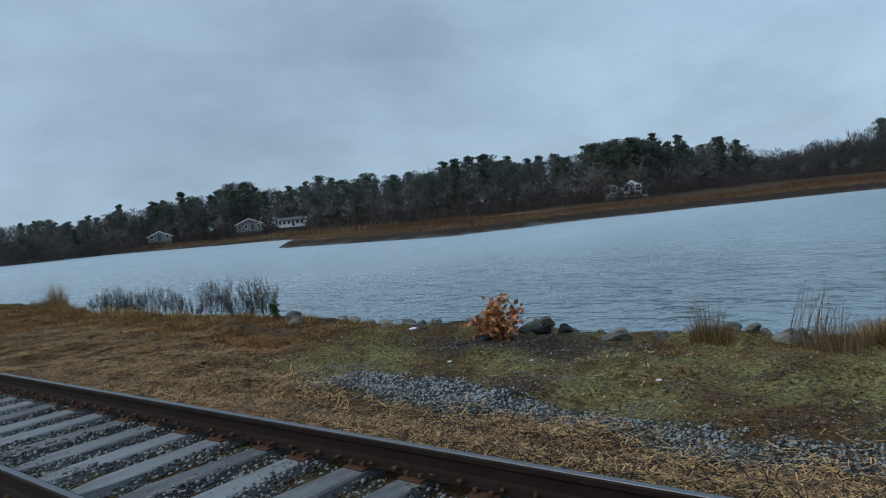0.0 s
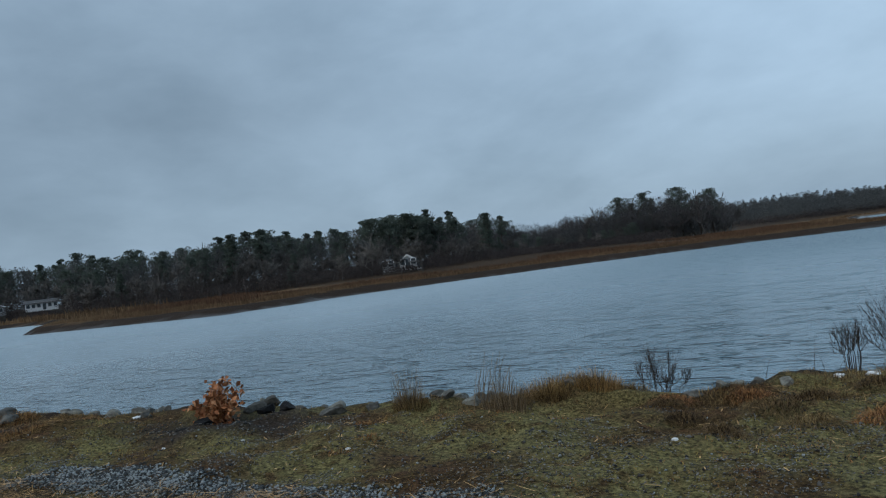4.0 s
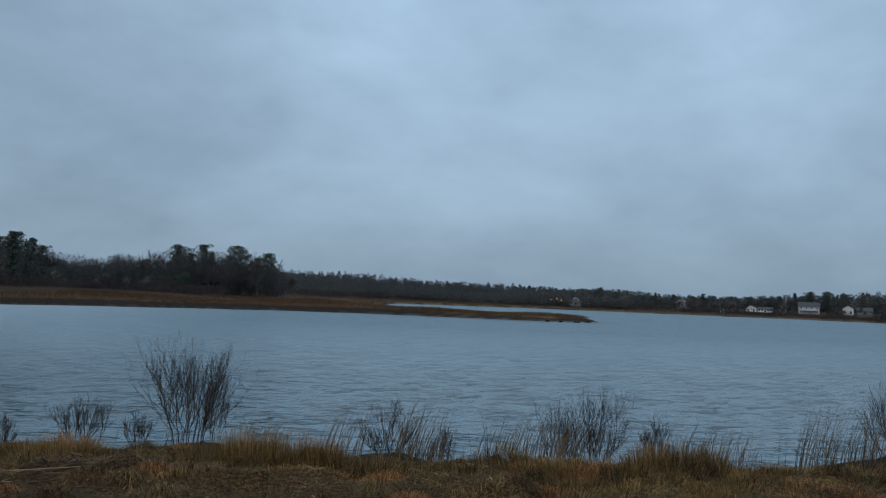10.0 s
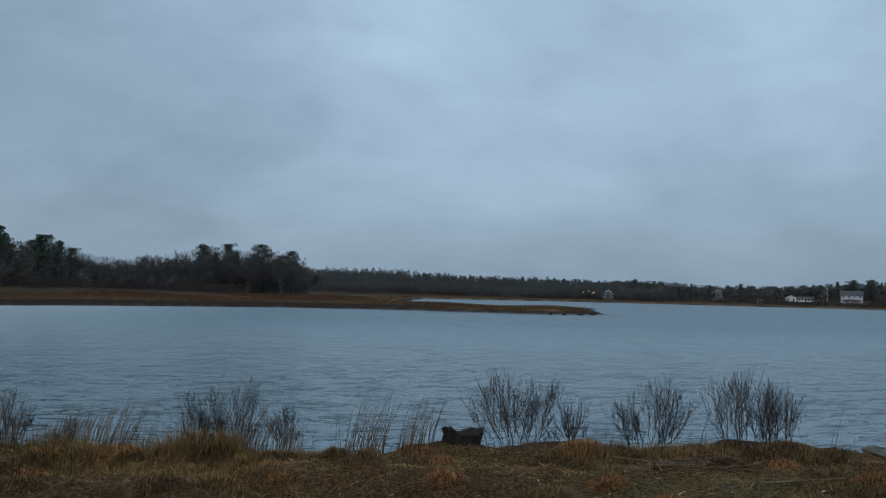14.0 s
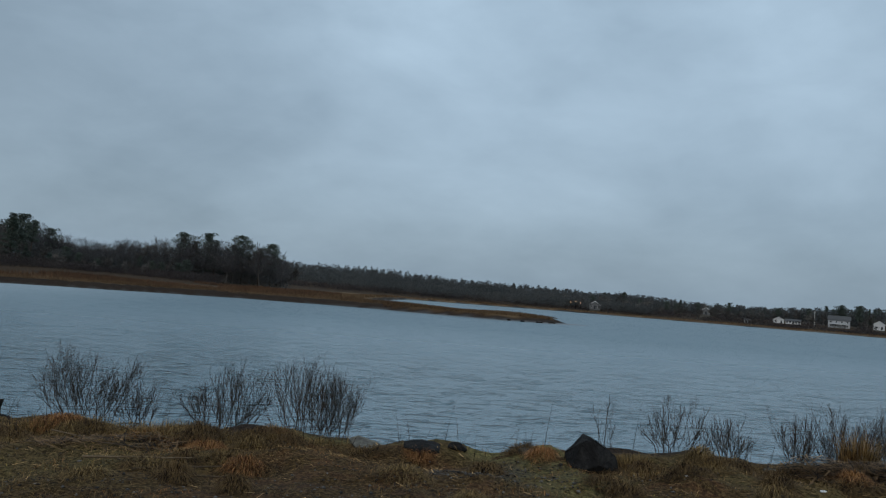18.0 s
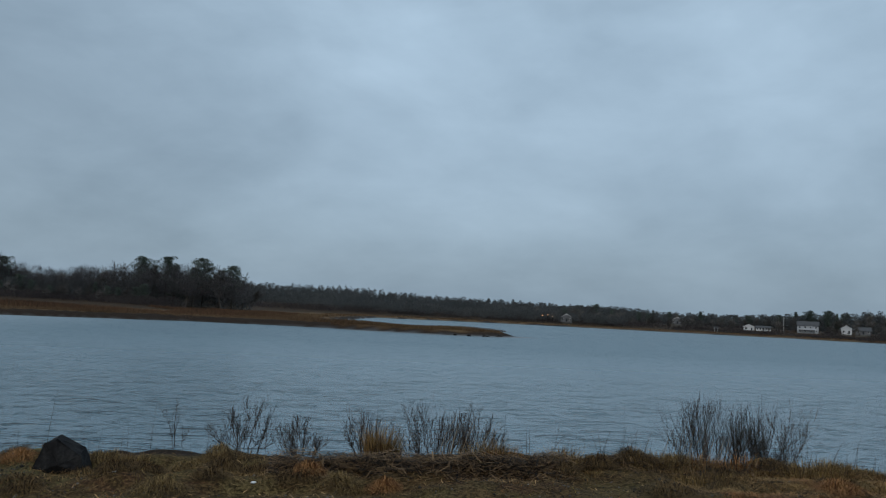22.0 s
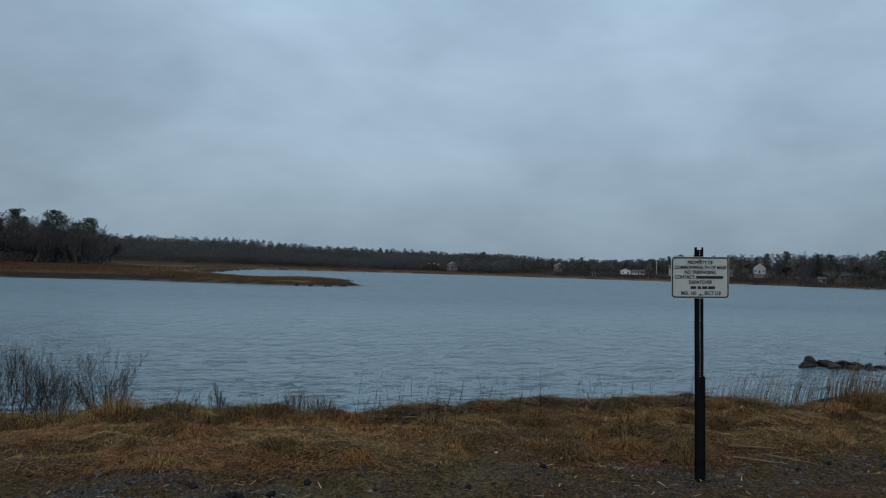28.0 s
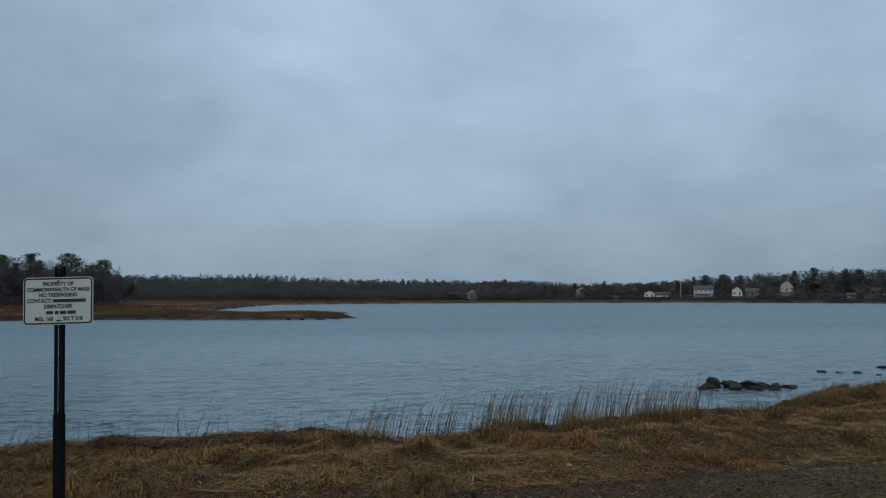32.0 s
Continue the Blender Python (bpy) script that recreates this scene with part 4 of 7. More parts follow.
TUFTS = [(10.45, 6.05, 0.62, 0.7, 2), (10.9, 5.95, 0.55, 0.7, 2), (11.25, 5.85, 0.45, 0.5, 2), (8.35, 6.35, 0.42, 0.7, 2), (7.9, 6.4, 0.34, 0.5, 2), (15.0, 5.3, 0.5, 0.6, 2), (29.25, 3.75, 0.7, 0.35, 2), (36.6, 2.35, 0.42, 0.6, 2), (-21.2, 6.3, 1.4, 0.6, 2), (-17.5, 5.2, 0.45, 1.2, 2), (-15.5, 5.1, 0.4, 1.3, 2), (-13.4, 5.0, 0.42, 1.2, 2), (-11.5, 4.9, 0.36, 1.2, 2), (-19.0, 5.4, 0.5, 1.3, 2), (1.6, 5.45, 0.34, 0.8, 2), (2.2, 5.5, 0.36, 0.6, 2), (9.9, 6.0, 0.34, 0.8, 0), (10.7, 5.9, 0.36, 0.8, 0), (11.8, 5.7, 0.36, 0.8, 0), (12.3, 5.6, 0.3, 0.7, 0), (14.6, 5.2, 0.34, 0.8, 0), (-20.5, 5.9, 0.9, 0.7, 0), (-19.6, 5.8, 0.5, 0.9, 0), (-21.5, 5.9, 0.5, 0.9, 0), (-0.05, 4.82, 0.74, 0.4, 1), (1.25, 4.75, 0.72, 0.4, 1), (1.3, 4.7, 0.5, 0.6, 1), (0.0, 4.8, 0.3, 0.5, 0), (1.25, 4.95, 0.28, 0.5, 0), (1.7, 5.2, 0.34, 0.45, 0), (2.0, 5.65, 0.26, 0.9, 0), (2.5, 5.75, 0.24, 0.6, 0),
         (8.6, 6.3, 0.34, 0.6, 0), (10.3, 6.1, 0.5, 0.55, 0), (10.9, 6.0, 0.34, 0.7, 0), (11.4, 5.8, 0.36, 0.5, 0), (12.7, 5.5, 0.26, 0.5, 0), (13.9, 5.25, 0.3, 0.5, 0), (15.3, 5.1, 0.45, 0.8, 0),
         (16.3, 4.85, 0.24, 0.4, 0), (15.6, 5.0, 0.40, 0.5, 0), (19.6, 4.25, 0.22, 0.6, 0), (21.0, 3.9, 0.26, 0.7, 0), (22.2, 3.7, 0.24, 0.6, 0), (26.3, 3.55, 0.26, 0.6, 0), (27.3, 3.4, 0.24, 0.8, 0),
         (29.35, 3.7, 0.62, 0.35, 0), (30.6, 3.4, 0.42, 0.7, 0), (31.5, 3.4, 0.3, 0.9, 0), (32.7, 3.2, 0.3, 0.8, 0), (34.5, 2.8, 0.28, 0.9, 0), (35.8, 2.5, 0.3, 0.9, 0), (37.2, 2.15, 0.26, 0.9, 0),
         (38.3, 1.95, 0.24, 0.9, 0), (45.2, 1.2, 0.3, 0.7, 0), (47.0, 1.05, 0.42, 1.0, 0), (48.4, 1.1, 0.44, 1.0, 0), (49.8, 1.25, 0.4, 0.9, 0), (51.3, 1.4, 0.34, 0.9, 0), (53.0, 2.1, 0.34, 1.0, 0), (54.6, 3.0, 0.36, 1.0, 0)]
for x, y, h, w, kind in TUFTS:
    grass_tuft(x, y, h, w, (M_DRYGRASS, M_REED, M_GOLDGRASS)[kind], ("golden-brown dead grass tuft on the bank edge", "tall straw-coloured dead grass tuft at the rocky edge", "tall pale golden dead grass clump on the bank")[kind], int(90 + 200 * w if kind == 1 else 420 + 800 * w), (0.8, 0.34, 0.45)[kind])

# a ragged golden fringe along the lip, thick where the bank is not stony or worn
for n in range(130):
    r = np.random.RandomState(4200 + n)
    x = r.uniform(4.5, 56)
    y = float(edge_y(x)) - 1.15 * r.uniform(0, 1) ** 1.6 + 0.12
    if rocky(x) > 0.3 or 17.4 < x < 19.0 or 23.6 < x < 26.2 or trodden(x, y) > 0.4 or y < far_rail_y(x) + 1.8:
        continue
    w = r.uniform(0.35, 0.9)
    low = 1.0 if x < 17 or 27 < x < 38 else 0.7
    grass_tuft(x, y, (0.10 + 0.26 * r.uniform(0, 1) ** 2) * low, w, (M_GOLDGRASS if x > 33 else M_DRYGRASS) if n % 3 else M_RUSTGRASS, "golden-brown dead grass tuft bending over the bank lip" if n % 3 else "rust-orange dead grass tuft bending over the bank lip", int(180 + 420 * w), 1.0, n)

for n in range(26):
    r = np.random.RandomState(6400 + n)
    x, y = r.uniform(-0.5, 7.5), r.uniform(2.2, 4.6)
    grass_tuft(x, y, r.uniform(0.05, 0.11), r.uniform(0.18, 0.42), M_RUSTGRASS if n % 3 else M_GOLDGRASS, "small rust-orange grass tuft in the moss" if n % 3 else "small golden grass tuft in the moss", 230, 1.2, n)
# lumpy golden grass where the bank is widest, up-river
for n in range(95):
    r = np.random.RandomState(6200 + n)
    x = r.uniform(-24, -5.6)
    y = float(edge_y(x)) - 2.1 * r.uniform(0, 1) ** 1.2 + 0.15
    w = r.uniform(0.5, 1.1)
    rust = n % 4 == 0
    grass_tuft(x, y, r.uniform(0.10, 0.26), w, M_RUSTGRASS if rust else M_GOLDGRASS, "low rust-orange dead grass clump on the wide bank" if rust else "low golden dead grass clump on the wide bank", int(380 + 420 * w), 1.3, n)

# thicker golden and rust clumps on the grassy shelf before the gravel
shelf = {0: [], 1: []}
for n in range(270):
    r = np.random.RandomState(5200 + n)
    x = r.uniform(32.5, 56) if n < 245 else r.uniform(6.5, 16.5)
    y = float(edge_y(x)) - (1.5 + 0.9 * (n < 245)) * r.uniform(0, 1) + 0.05
    if trodden(x, y) > 0.5 or y < far_rail_y(x) + 1.8:
        continue
    w = r.uniform(0.4, 0.95)
    grass_tuft(x, y, r.uniform(0.05, 0.13) if n < 245 else r.uniform(0.10, 0.22), w, M_GOLDGRASS, "", int(300 + 700 * w), 1.5, n, keep=shelf[1 if n % 5 in (0, 3) else 0])
for k, m, label in ((0, M_GOLDGRASS, "low golden clumps of dead grass along the shelf"), (1, M_RUSTGRASS, "low rust-orange clumps of dead grass along the shelf")):
    v, f = merge(shelf[k])
    tagged(array_object("grass_clumps", v, f, m), label, "grass", kind="stuff")

for n, (x, y) in enumerate([(-3.9, -0.5), (-2.7, -0.3), (-4.9, -0.9), (-1.9, -0.45), (-6.3, -0.7), (-0.9, -0.35), (-3.2, -1.1)]):
    grass_tuft(x, y, 0.13 + 0.02 * (n % 3), 0.22, M_RUSTGRASS, "small dead brown weed between railway ties", 70, 0.9, n, "dead_weed", "weed", "dead weeds in the track")


def tussock(x, y, height, width, mat, label, seed, count=640):
    """A low rounded hummock of dead grass whose thin blades droop outwards and down over it."""
    r = np.random.RandomState(seed)
    a, d = r.uniform(0, 2 * np.pi, count), np.sqrt(r.uniform(0, 1, count))
    squash = r.uniform(0.6, 0.95)
    out = np.stack([np.cos(a), np.sin(a) * squash], -1)
    c = np.array([x, y]) + out * (d * width * 0.42)[:, None]
    dome = height * (1 - d ** 2) * r.uniform(0.7, 1.0, count)
    z0 = ground_z(c[:, 0], c[:, 1])
    ln = r.uniform(0.05, 0.15, count)[:, None]
    head = a + r.normal(0, 0.7, count)
    way = np.stack([np.cos(head), np.sin(head)], -1)
    root = np.stack([c[:, 0], c[:, 1], z0 + dome * 0.75], -1)
    midp = np.concatenate([c + way * ln * 0.5, (z0 + dome + r.uniform(0.0, 0.05, count))[:, None]], 1)
    tip = np.concatenate([c + way * ln * 1.25, (z0 + dome * 0.5 + r.uniform(-0.03, 0.02, count))[:, None]], 1)
    w = np.stack([-np.sin(head), np.cos(head), 0 * a], -1) * r.uniform(0.001, 0.0024, count)[:, None]
    v = np.stack([root - w, root + w, midp - w, midp + w, tip], 1).reshape(-1, 3)
    k = np.arange(count)[:, None] * 5
    f = np.concatenate([k + [0, 1, 3], k + [0, 3, 2], k + [2, 3, 4]], 1).reshape(-1, 3)
    return tagged(array_object("grass_tussock", v, f, mat), label, "grass", "low tussocks")


for n in range(190):
    r = np.random.RandomState(900 + n)
    x = r.uniform(3, 56)
    y = edge_y(x) - 2.7 * r.uniform(0.0, 1.0) ** 1.2 + 0.1
    if y > far_rail_y(x) + 1.8 and trodden(x, y) < 0.4:
        m = ((M_DRYGRASS, M_GOLDGRASS, M_RUSTGRASS, M_THATCH, M_GOLDGRASS, M_DRYGRASS) if x > 33 else (M_THATCH, M_DRYGRASS, M_RUSTGRASS, M_THATCH, M_DRYGRASS, M_THATCH))[n % 6]
        tussock(x, y, r.uniform(0.05, 0.13), r.uniform(0.25, 0.6), m, "low brown tussock of matted dead grass on trodden bank" if m is M_THATCH else "low rust-tinted tussock of faded dead grass on bank", n)
for n in range(48):
    r = np.random.RandomState(1900 + n)
    x = r.uniform(5, 55)
    y = float(edge_y(x)) - 1.3 * r.uniform(0, 1) ** 1.3 + 0.1
    if 23.4 < x < 26.3 or trodden(x, y) > 0.6:
        continue
    tussock(x, y, r.uniform(0.07, 0.16) * (0.6 if 32 < x < 41 else 1.0), r.uniform(0.35, 0.75), M_THATCH if n % 4 else M_RUSTGRASS, "dark brown hummock of rotted dead grass on bank lip" if n % 4 else "rust-brown hummock of dead grass on bank lip", 1900 + n, 1100)
rs_ = np.random.RandomState(77)
n = 620
sx_ = np.concatenate([rs_.uniform(4, 56, n - 160), rs_.uniform(31, 45, 160)])
sy_ = edge_y(sx_) + rs_.uniform(-0.35, 0.5, n)
hh_ = rs_.uniform(0.12, 0.5, n) * np.where(rs_.uniform(0, 1, n) < 0.15, 1.5, 1.0)
tt_ = np.linspace(0, 1, 5)
lean_ = rs_.normal(0.1, 0.22, n) * hh_
pp_ = np.stack([sx_[:, None] + lean_[:, None] * tt_ ** 1.5, sy_[:, None] + (rs_.normal(0, 0.12, n) * hh_)[:, None] * tt_, (ground_z(sx_, sy_) - 0.03)[:, None] + hh_[:, None] * tt_], -1)
v, f = tubes(pp_, np.broadcast_to(0.0038 * (1 - 0.7 * tt_), (n, 5)), 3)
tagged(array_object("dead_stalks", v, f, M_BARK), "thin dead weed stalks standing along the bank lip", "weeds", kind="stuff")
x, y = scatter(330000, -9, 58, -4.2, 0.15, lambda x, y: np.where(x < 6, 0.5, 1.0) * np.clip(0.36 + 0.9 * value_noise(x, y, 0.55, 51) + 0.45 * value_noise(x, y, 1.6, 52), 0.03, 1) * (1 - 0.75 * trodden(x, y)) * (1 - 0.95 * dark_patch(x, y)) * (1 - 0.95 * gravel_strip(x, y)) * (y > far_rail_y(x) + 1.0), rng)
v, f = litter(x, y, 0.07, rng, 0.0, None, 0.55)
gx_, gy_ = scatter(260000, -26, 58, -2.3, 0.15, lambda x, y: ((x > 4) | (x < -5.5)) * np.exp(-((y - edge_y(x) + 0.5) / np.where(x > 33, 1.5, 0.8)) ** 2) * np.clip(0.6 + 0.7 * value_noise(x, y, 0.5, 53), 0, 1) * (1 - 0.6 * rocky(x)) * np.where((x > 4) & (x < 33), 0.55, 1.0), rng)
hx_, hy_ = scatter(230000, 32.5, 58, -2.7, 0.15, lambda x, y: np.clip(0.35 + 0.9 * value_noise(x, y, 0.7, 54) + 0.5 * value_noise(x, y, 0.25, 55), 0, 1) * (1 - 0.85 * trodden(x, y)), rng)
ux_, uy_ = scatter(120000, -25, -5.4, -2.5, 0.1, lambda x, y: np.clip(0.5 + 0.8 * value_noise(x, y, 0.9, 57), 0, 1), rng)
hx_, hy_ = np.concatenate([hx_, ux_]), np.concatenate([hy_, uy_])
rust = value_noise(hx_, hy_, 0.8, 56) > 0.05
v2, f2 = litter(hx_[rust], hy_[rust], 0.10, rng, 0.006, None, 0.5)
tagged(array_object("rusty_thatch", v2, f2, M_RUSTGRASS), "flattened rust-orange dead grass over the bank", "grass", kind="stuff")
gx_, gy_ = np.concatenate([gx_, hx_[~rust]]), np.concatenate([gy_, hy_[~rust]])
v2, f2 = litter(gx_, gy_, 0.11, rng, 0.006, None, 0.5)
tagged(array_object("golden_thatch", v2, f2, M_GOLDGRASS), "flattened golden-brown dead grass along the lip", "grass", kind="stuff")
tagged(array_object("matted_thatch", v, f, M_THATCH), "matted brown thatch of dead grass over the bank", "grass", kind="stuff")


def reeds(x, y, height, width, count, seed):
    """A stand of thin bare reed stalks, all leaning a little the same way with the wind."""
    r = np.random.RandomState(seed)
    bx = x + r.uniform(-0.5, 0.5, count) * width
    by = y + r.uniform(-0.25, 0.25, count)
    z = ground_z(bx, by)
    hh = height * r.uniform(0.6, 1.25, count)
    t = np.linspace(0, 1, 5)
    lean = hh * r.uniform(0.12, 0.42, count)
    p = np.zeros((count, 5, 3))
    p[..., 0] = bx[:, None] + lean[:, None] * t ** 1.6
    p[..., 1] = by[:, None] + (hh * r.uniform(-0.12, 0.12, count))[:, None] * t
    p[..., 2] = (z - 0.03)[:, None] + hh[:, None] * t
    rad = np.broadcast_to(0.005 * (1 - 0.7 * t), (count, 5))
    v, f = tubes(p, rad, 3)
    return tagged(array_object("reed_stand", v, f, M_REED), "thin pale reed stalks leaning at the water edge", "reeds", "reed stands")


for n, (x, y, h, w, c) in enumerate([(12.38, 6.15, 0.6, 0.87, 48), (13.4, 5.92, 0.46, 0.68, 60), (14.14, 5.77, 0.54, 0.81, 72), (17.2, 5.34, 0.7, 0.49, 48), (17.84, 5.31, 0.56, 0.5, 43), (45.25, 1.84, 0.5, 0.55, 28), (45.9, 1.63, 0.56, 1.13, 72), (47.1, 1.65, 0.52, 1.21, 72), (47.34, 1.67, 0.44, 0.65, 36), (48.05, 1.7, 0.49, 0.75, 60), (48.79, 1.74, 0.55, 1.04, 96), (49.95, 1.8, 0.49, 1.18, 108), (12.49, 6.12, 0.4, 0.43, 36), (15.86, 5.43, 0.43, 1.1, 84), (10.52, 6.59, 0.37, 0.57, 48), (35.94, 2.98, 0.32, 0.44, 24), (38.93, 2.31, 0.3, 0.64, 24), (11.42, 6.38, 0.57, 0.59, 36), (0.9, 5.3, 0.6, 0.5, 26), (30.3, 3.6, 0.42, 0.6, 30), (33.0, 3.4, 0.4, 1.4, 30)]):
    reeds(x, y, h, w, c, 300 + n)


# ---------------------------------------------------------------- bare shrubs
def bare_bush(x, y, height, width, clear, seed, label):
    """A leafless shrub: a narrow foot, main stems fanning out and sweeping up, forked twice, with fine twigs."""
    r = np.random.RandomState(seed)
    z = float(ground_z(x, y))
    ob = anchor("bare_bush", Matrix.Translation((x, y, z)), label, "bush", "bare shrubs on the bank")
    width = width * (1.2 if x > 17 else 1.0)
    waist = min(0.55, clear / height)
    count = int(6 + 11 * width) if width > 0.25 else 3
    rest = []
    skew = r.uniform(-0.15, 0.15)

    def grow(start, end, k, rad, bow, rough):
        """One shoot that leans out first and then bends upright."""
        s = np.linspace(0, 1, k)[:, None]
        p = start + (end - start) * s
        p[:, :2] += (end - start)[:2] * (bow * np.sin(np.pi * s) * (1 - 0.35 * s))
        p[1:] += np.cumsum(r.normal(0, rough, (k - 1, 3)), 0) * np.linalg.norm(end - start)
        return p, np.linspace(rad, rad * 0.4, k)

    for i in range(count):
        u = min(1.15, max(-1.15, (i + r.uniform(-0.3, 1.3)) / count * 2 - 1 + skew))
        reach = u * width * 0.5
        side = r.uniform(-0.35, 0.35) * width * math.sqrt(max(0.05, 1 - u * u))
        foot = np.array([reach * 0.36 + r.normal(0, 0.04), side * 0.4, -0.06])
        knee = np.array([foot[0] * 1.3, foot[1] * 1.3, height * waist * 0.9])
        top = np.array([reach, side, height * (1 - 0.52 * r.uniform(0, 1) ** 1.4) * (1 - 0.22 * abs(u) ** 1.5)])
        thick = r.uniform(0.0042, 0.0078)
        lower, lr = grow(foot, knee, 4, thick, 0.0, 0.01)
        upper, ur = grow(lower[-1], top, 8, thick * 0.85, r.uniform(-0.02, 0.22), 0.022)
        ur = np.maximum(ur, 0.002)
        p, rad = np.concatenate([lower, upper[1:]]), np.concatenate([lr * 0.5 + thick * 0.45, ur[1:]])
        main = [tubes(p[None], rad[None], 5)]
        tw, tr = [], []
        for _ in range(int(4 + 3.2 * height) if width > 0.25 else 3):
            a = r.uniform(0.08, 0.8)
            st = upper[int(a * 7)]
            ln = (top[2] - st[2]) * r.uniform(0.55, 1.02)
            d = np.array([r.normal(0.34 * u, 0.3), r.normal(0, 0.22), 1.0])
            q, qr = grow(st, st + d * ln, 6, 0.0038 * (1 - 0.4 * a), 0.2, 0.028)
            tw.append(q)
            tr.append(np.maximum(qr, 0.0015))
            for _ in range(3):
                s2 = q[r.randint(1, 5)]
                l2 = max(0.08, (q[-1][2] - s2[2]) * r.uniform(0.6, 1.3))
                d2 = np.array([r.normal(0.1 * u, 0.32), r.normal(0, 0.25), 1.0])
                q2, qr2 = grow(s2, s2 + d2 * l2, 6, 0.0022, 0.2, 0.03)
                tw.append(q2)
                tr.append(np.maximum(qr2, 0.0013))
        main.append(tubes(np.array(tw), np.array(tr), 3))
        if i < 12:
            v, f = merge([main[0]])
            stem = array_object("stem", v, f, M_BARK, ob)
            v, f = main[1]
            tagged(array_object("twig", v, f, M_BARK, stem), kind="stuff")
        else:
            rest += main
    if rest:
        v, f = merge(rest)
        tagged(array_object("shoot", v, f, M_BARK, ob), kind="stuff")
    return ob


BUSHES = [(-17.6, 6.05, 0.85, 1.1, 0.15), (-16.7, 6.04, 1.0, 1.3, 0.15), (-15.8, 6.04, 0.95, 1.2, 0.15), (-14.6, 6.01, 0.9, 1.3, 0.15), (-13.7, 6.01, 0.85, 1.0, 0.15), (-12.8, 6.0, 0.6, 0.8, 0.1), (-11.7, 5.99, 1.0, 1.3, 0.15), (-10.7, 5.98, 1.05, 1.3, 0.15), (-10.0, 5.98, 1.05, 1.2, 0.15),
          (2.8, 6.9, 1.05, 0.8, 0.4), (5.15, 7.44, 0.72, 0.5, 0.25), (5.96, 7.6, 1.5, 1.25, 0.2), (7.12, 7.7, 0.66, 0.48, 0.25), (8.25, 7.29, 0.74, 0.66, 0.1), (8.87, 7.42, 0.56, 0.36, 0.1),
          (9.55, 7.08, 1.6, 1.0, 0.25), (9.85, 7.06, 1.15, 0.3, 0.2), (12.15, 7.15, 0.94, 0.8, 0.2), (12.9, 7.3, 0.82, 0.4, 0.3),
          (15.2, 7.5, 1.85, 1.05, 0.6), (16.02, 7.2, 1.34, 0.52, 0.6), (14.7, 7.6, 1.5, 0.6, 0.5), (19.42, 6.38, 1.58, 1.25, 0.42), (20.15, 6.2, 1.2, 0.5, 0.38),
          (21.33, 6.21, 1.56, 1.2, 0.45), (22.5, 5.74, 1.36, 0.92, 0.3), (22.95, 5.62, 1.2, 0.6, 0.28), (26.52, 5.1, 0.87, 0.16, 0.2), (27.5, 4.93, 0.9, 0.85, 0.22), (28.32, 4.92, 0.84, 0.6, 0.2), (29.11, 4.71, 0.96, 0.4, 0.15), (30.12, 5.03, 1.3, 1.0, 0.32), (30.75, 4.88, 1.0, 0.7, 0.26),
          (34.6, 5.55, 2.25, 1.15, 1.05), (35.2, 5.48, 2.1, 0.75, 1.0), (35.95, 5.8, 2.5, 1.0, 1.4), (38.9, 4.2, 1.3, 0.42, 0.85), (39.35, 4.2, 1.36, 0.6, 0.85), (37.8, 4.3, 1.3, 0.3, 0.9)]
for n, (x, y, h, w, c) in enumerate(BUSHES):
    lab = "large bare leafless shrub rising from the bank edge" if h > 1.45 else ("small bare twiggy shrub in dead grass" if w < 0.55 else "bare leafless grey-brown shrub at the water edge")
    bare_bush(x, y, h, w, c, 500 + n, lab)


def leafy_bush(x, y, height, width, count, size, mat, name, label, category, seed, stems=9, part_name="foliage"):
    """A shrub that keeps its leaves: short stems and many folded leaf blades."""
    r = np.random.RandomState(seed)
    z = float(ground_z(x, y))
    ob = anchor(name, Matrix.Translation((x, y, z)), label, category)
    t = np.linspace(0, 1, 5)
    az = r.uniform(0, 2 * np.pi, stems)
    out = r.uniform(0.1, 0.5, stems) * width
    top = np.stack([np.cos(az) * out, np.sin(az) * out * 0.7, height * r.uniform(0.55, 1.0, stems) * (1.05 - 0.6 * out / width)], -1)
    p = top[:, None] * np.stack([t ** 1.2, t ** 1.2, t], -1)[None]
    v, f = tubes(p, np.broadcast_to(0.009 * (1 - 0.8 * t), (stems, 5)), 4)
    tagged(array_object("stem_cluster", v, f, M_BARK, ob), kind="stuff")
    i = r.randint(0, stems, count)
    a = r.uniform(0.12, 1.0, count)
    c = top[i] * np.stack([a ** 1.2, a ** 1.2, a], -1) + r.normal(0, 0.055 * width / 0.7, (count, 3)) * (1.1 - 0.7 * a)[:, None]
    c[:, 2] = np.abs(c[:, 2])
    d = r.normal(0, 1, (count, 3))
    d /= np.linalg.norm(d, axis=1, keepdims=True)
    e = np.cross(d, r.normal(0, 1, (count, 3)))
    e /= np.linalg.norm(e, axis=1, keepdims=True)
    g = np.cross(d, e)
    s = size * r.uniform(0.6, 1.2, count)[:, None]
    v = np.stack([c, c + (0.5 * d + 0.36 * e + 0.14 * g) * s, c + d * s + 0.1 * g * s, c + (0.5 * d - 0.36 * e + 0.14 * g) * s], 1).reshape(-1, 3)
    k = np.arange(count)[:, None] * 4
    f = np.concatenate([k + [0, 1, 2], k + [0, 2, 3]], 1).reshape(-1, 3)
    tagged(array_object(part_name, v, f, mat, ob), kind="stuff")
    return ob


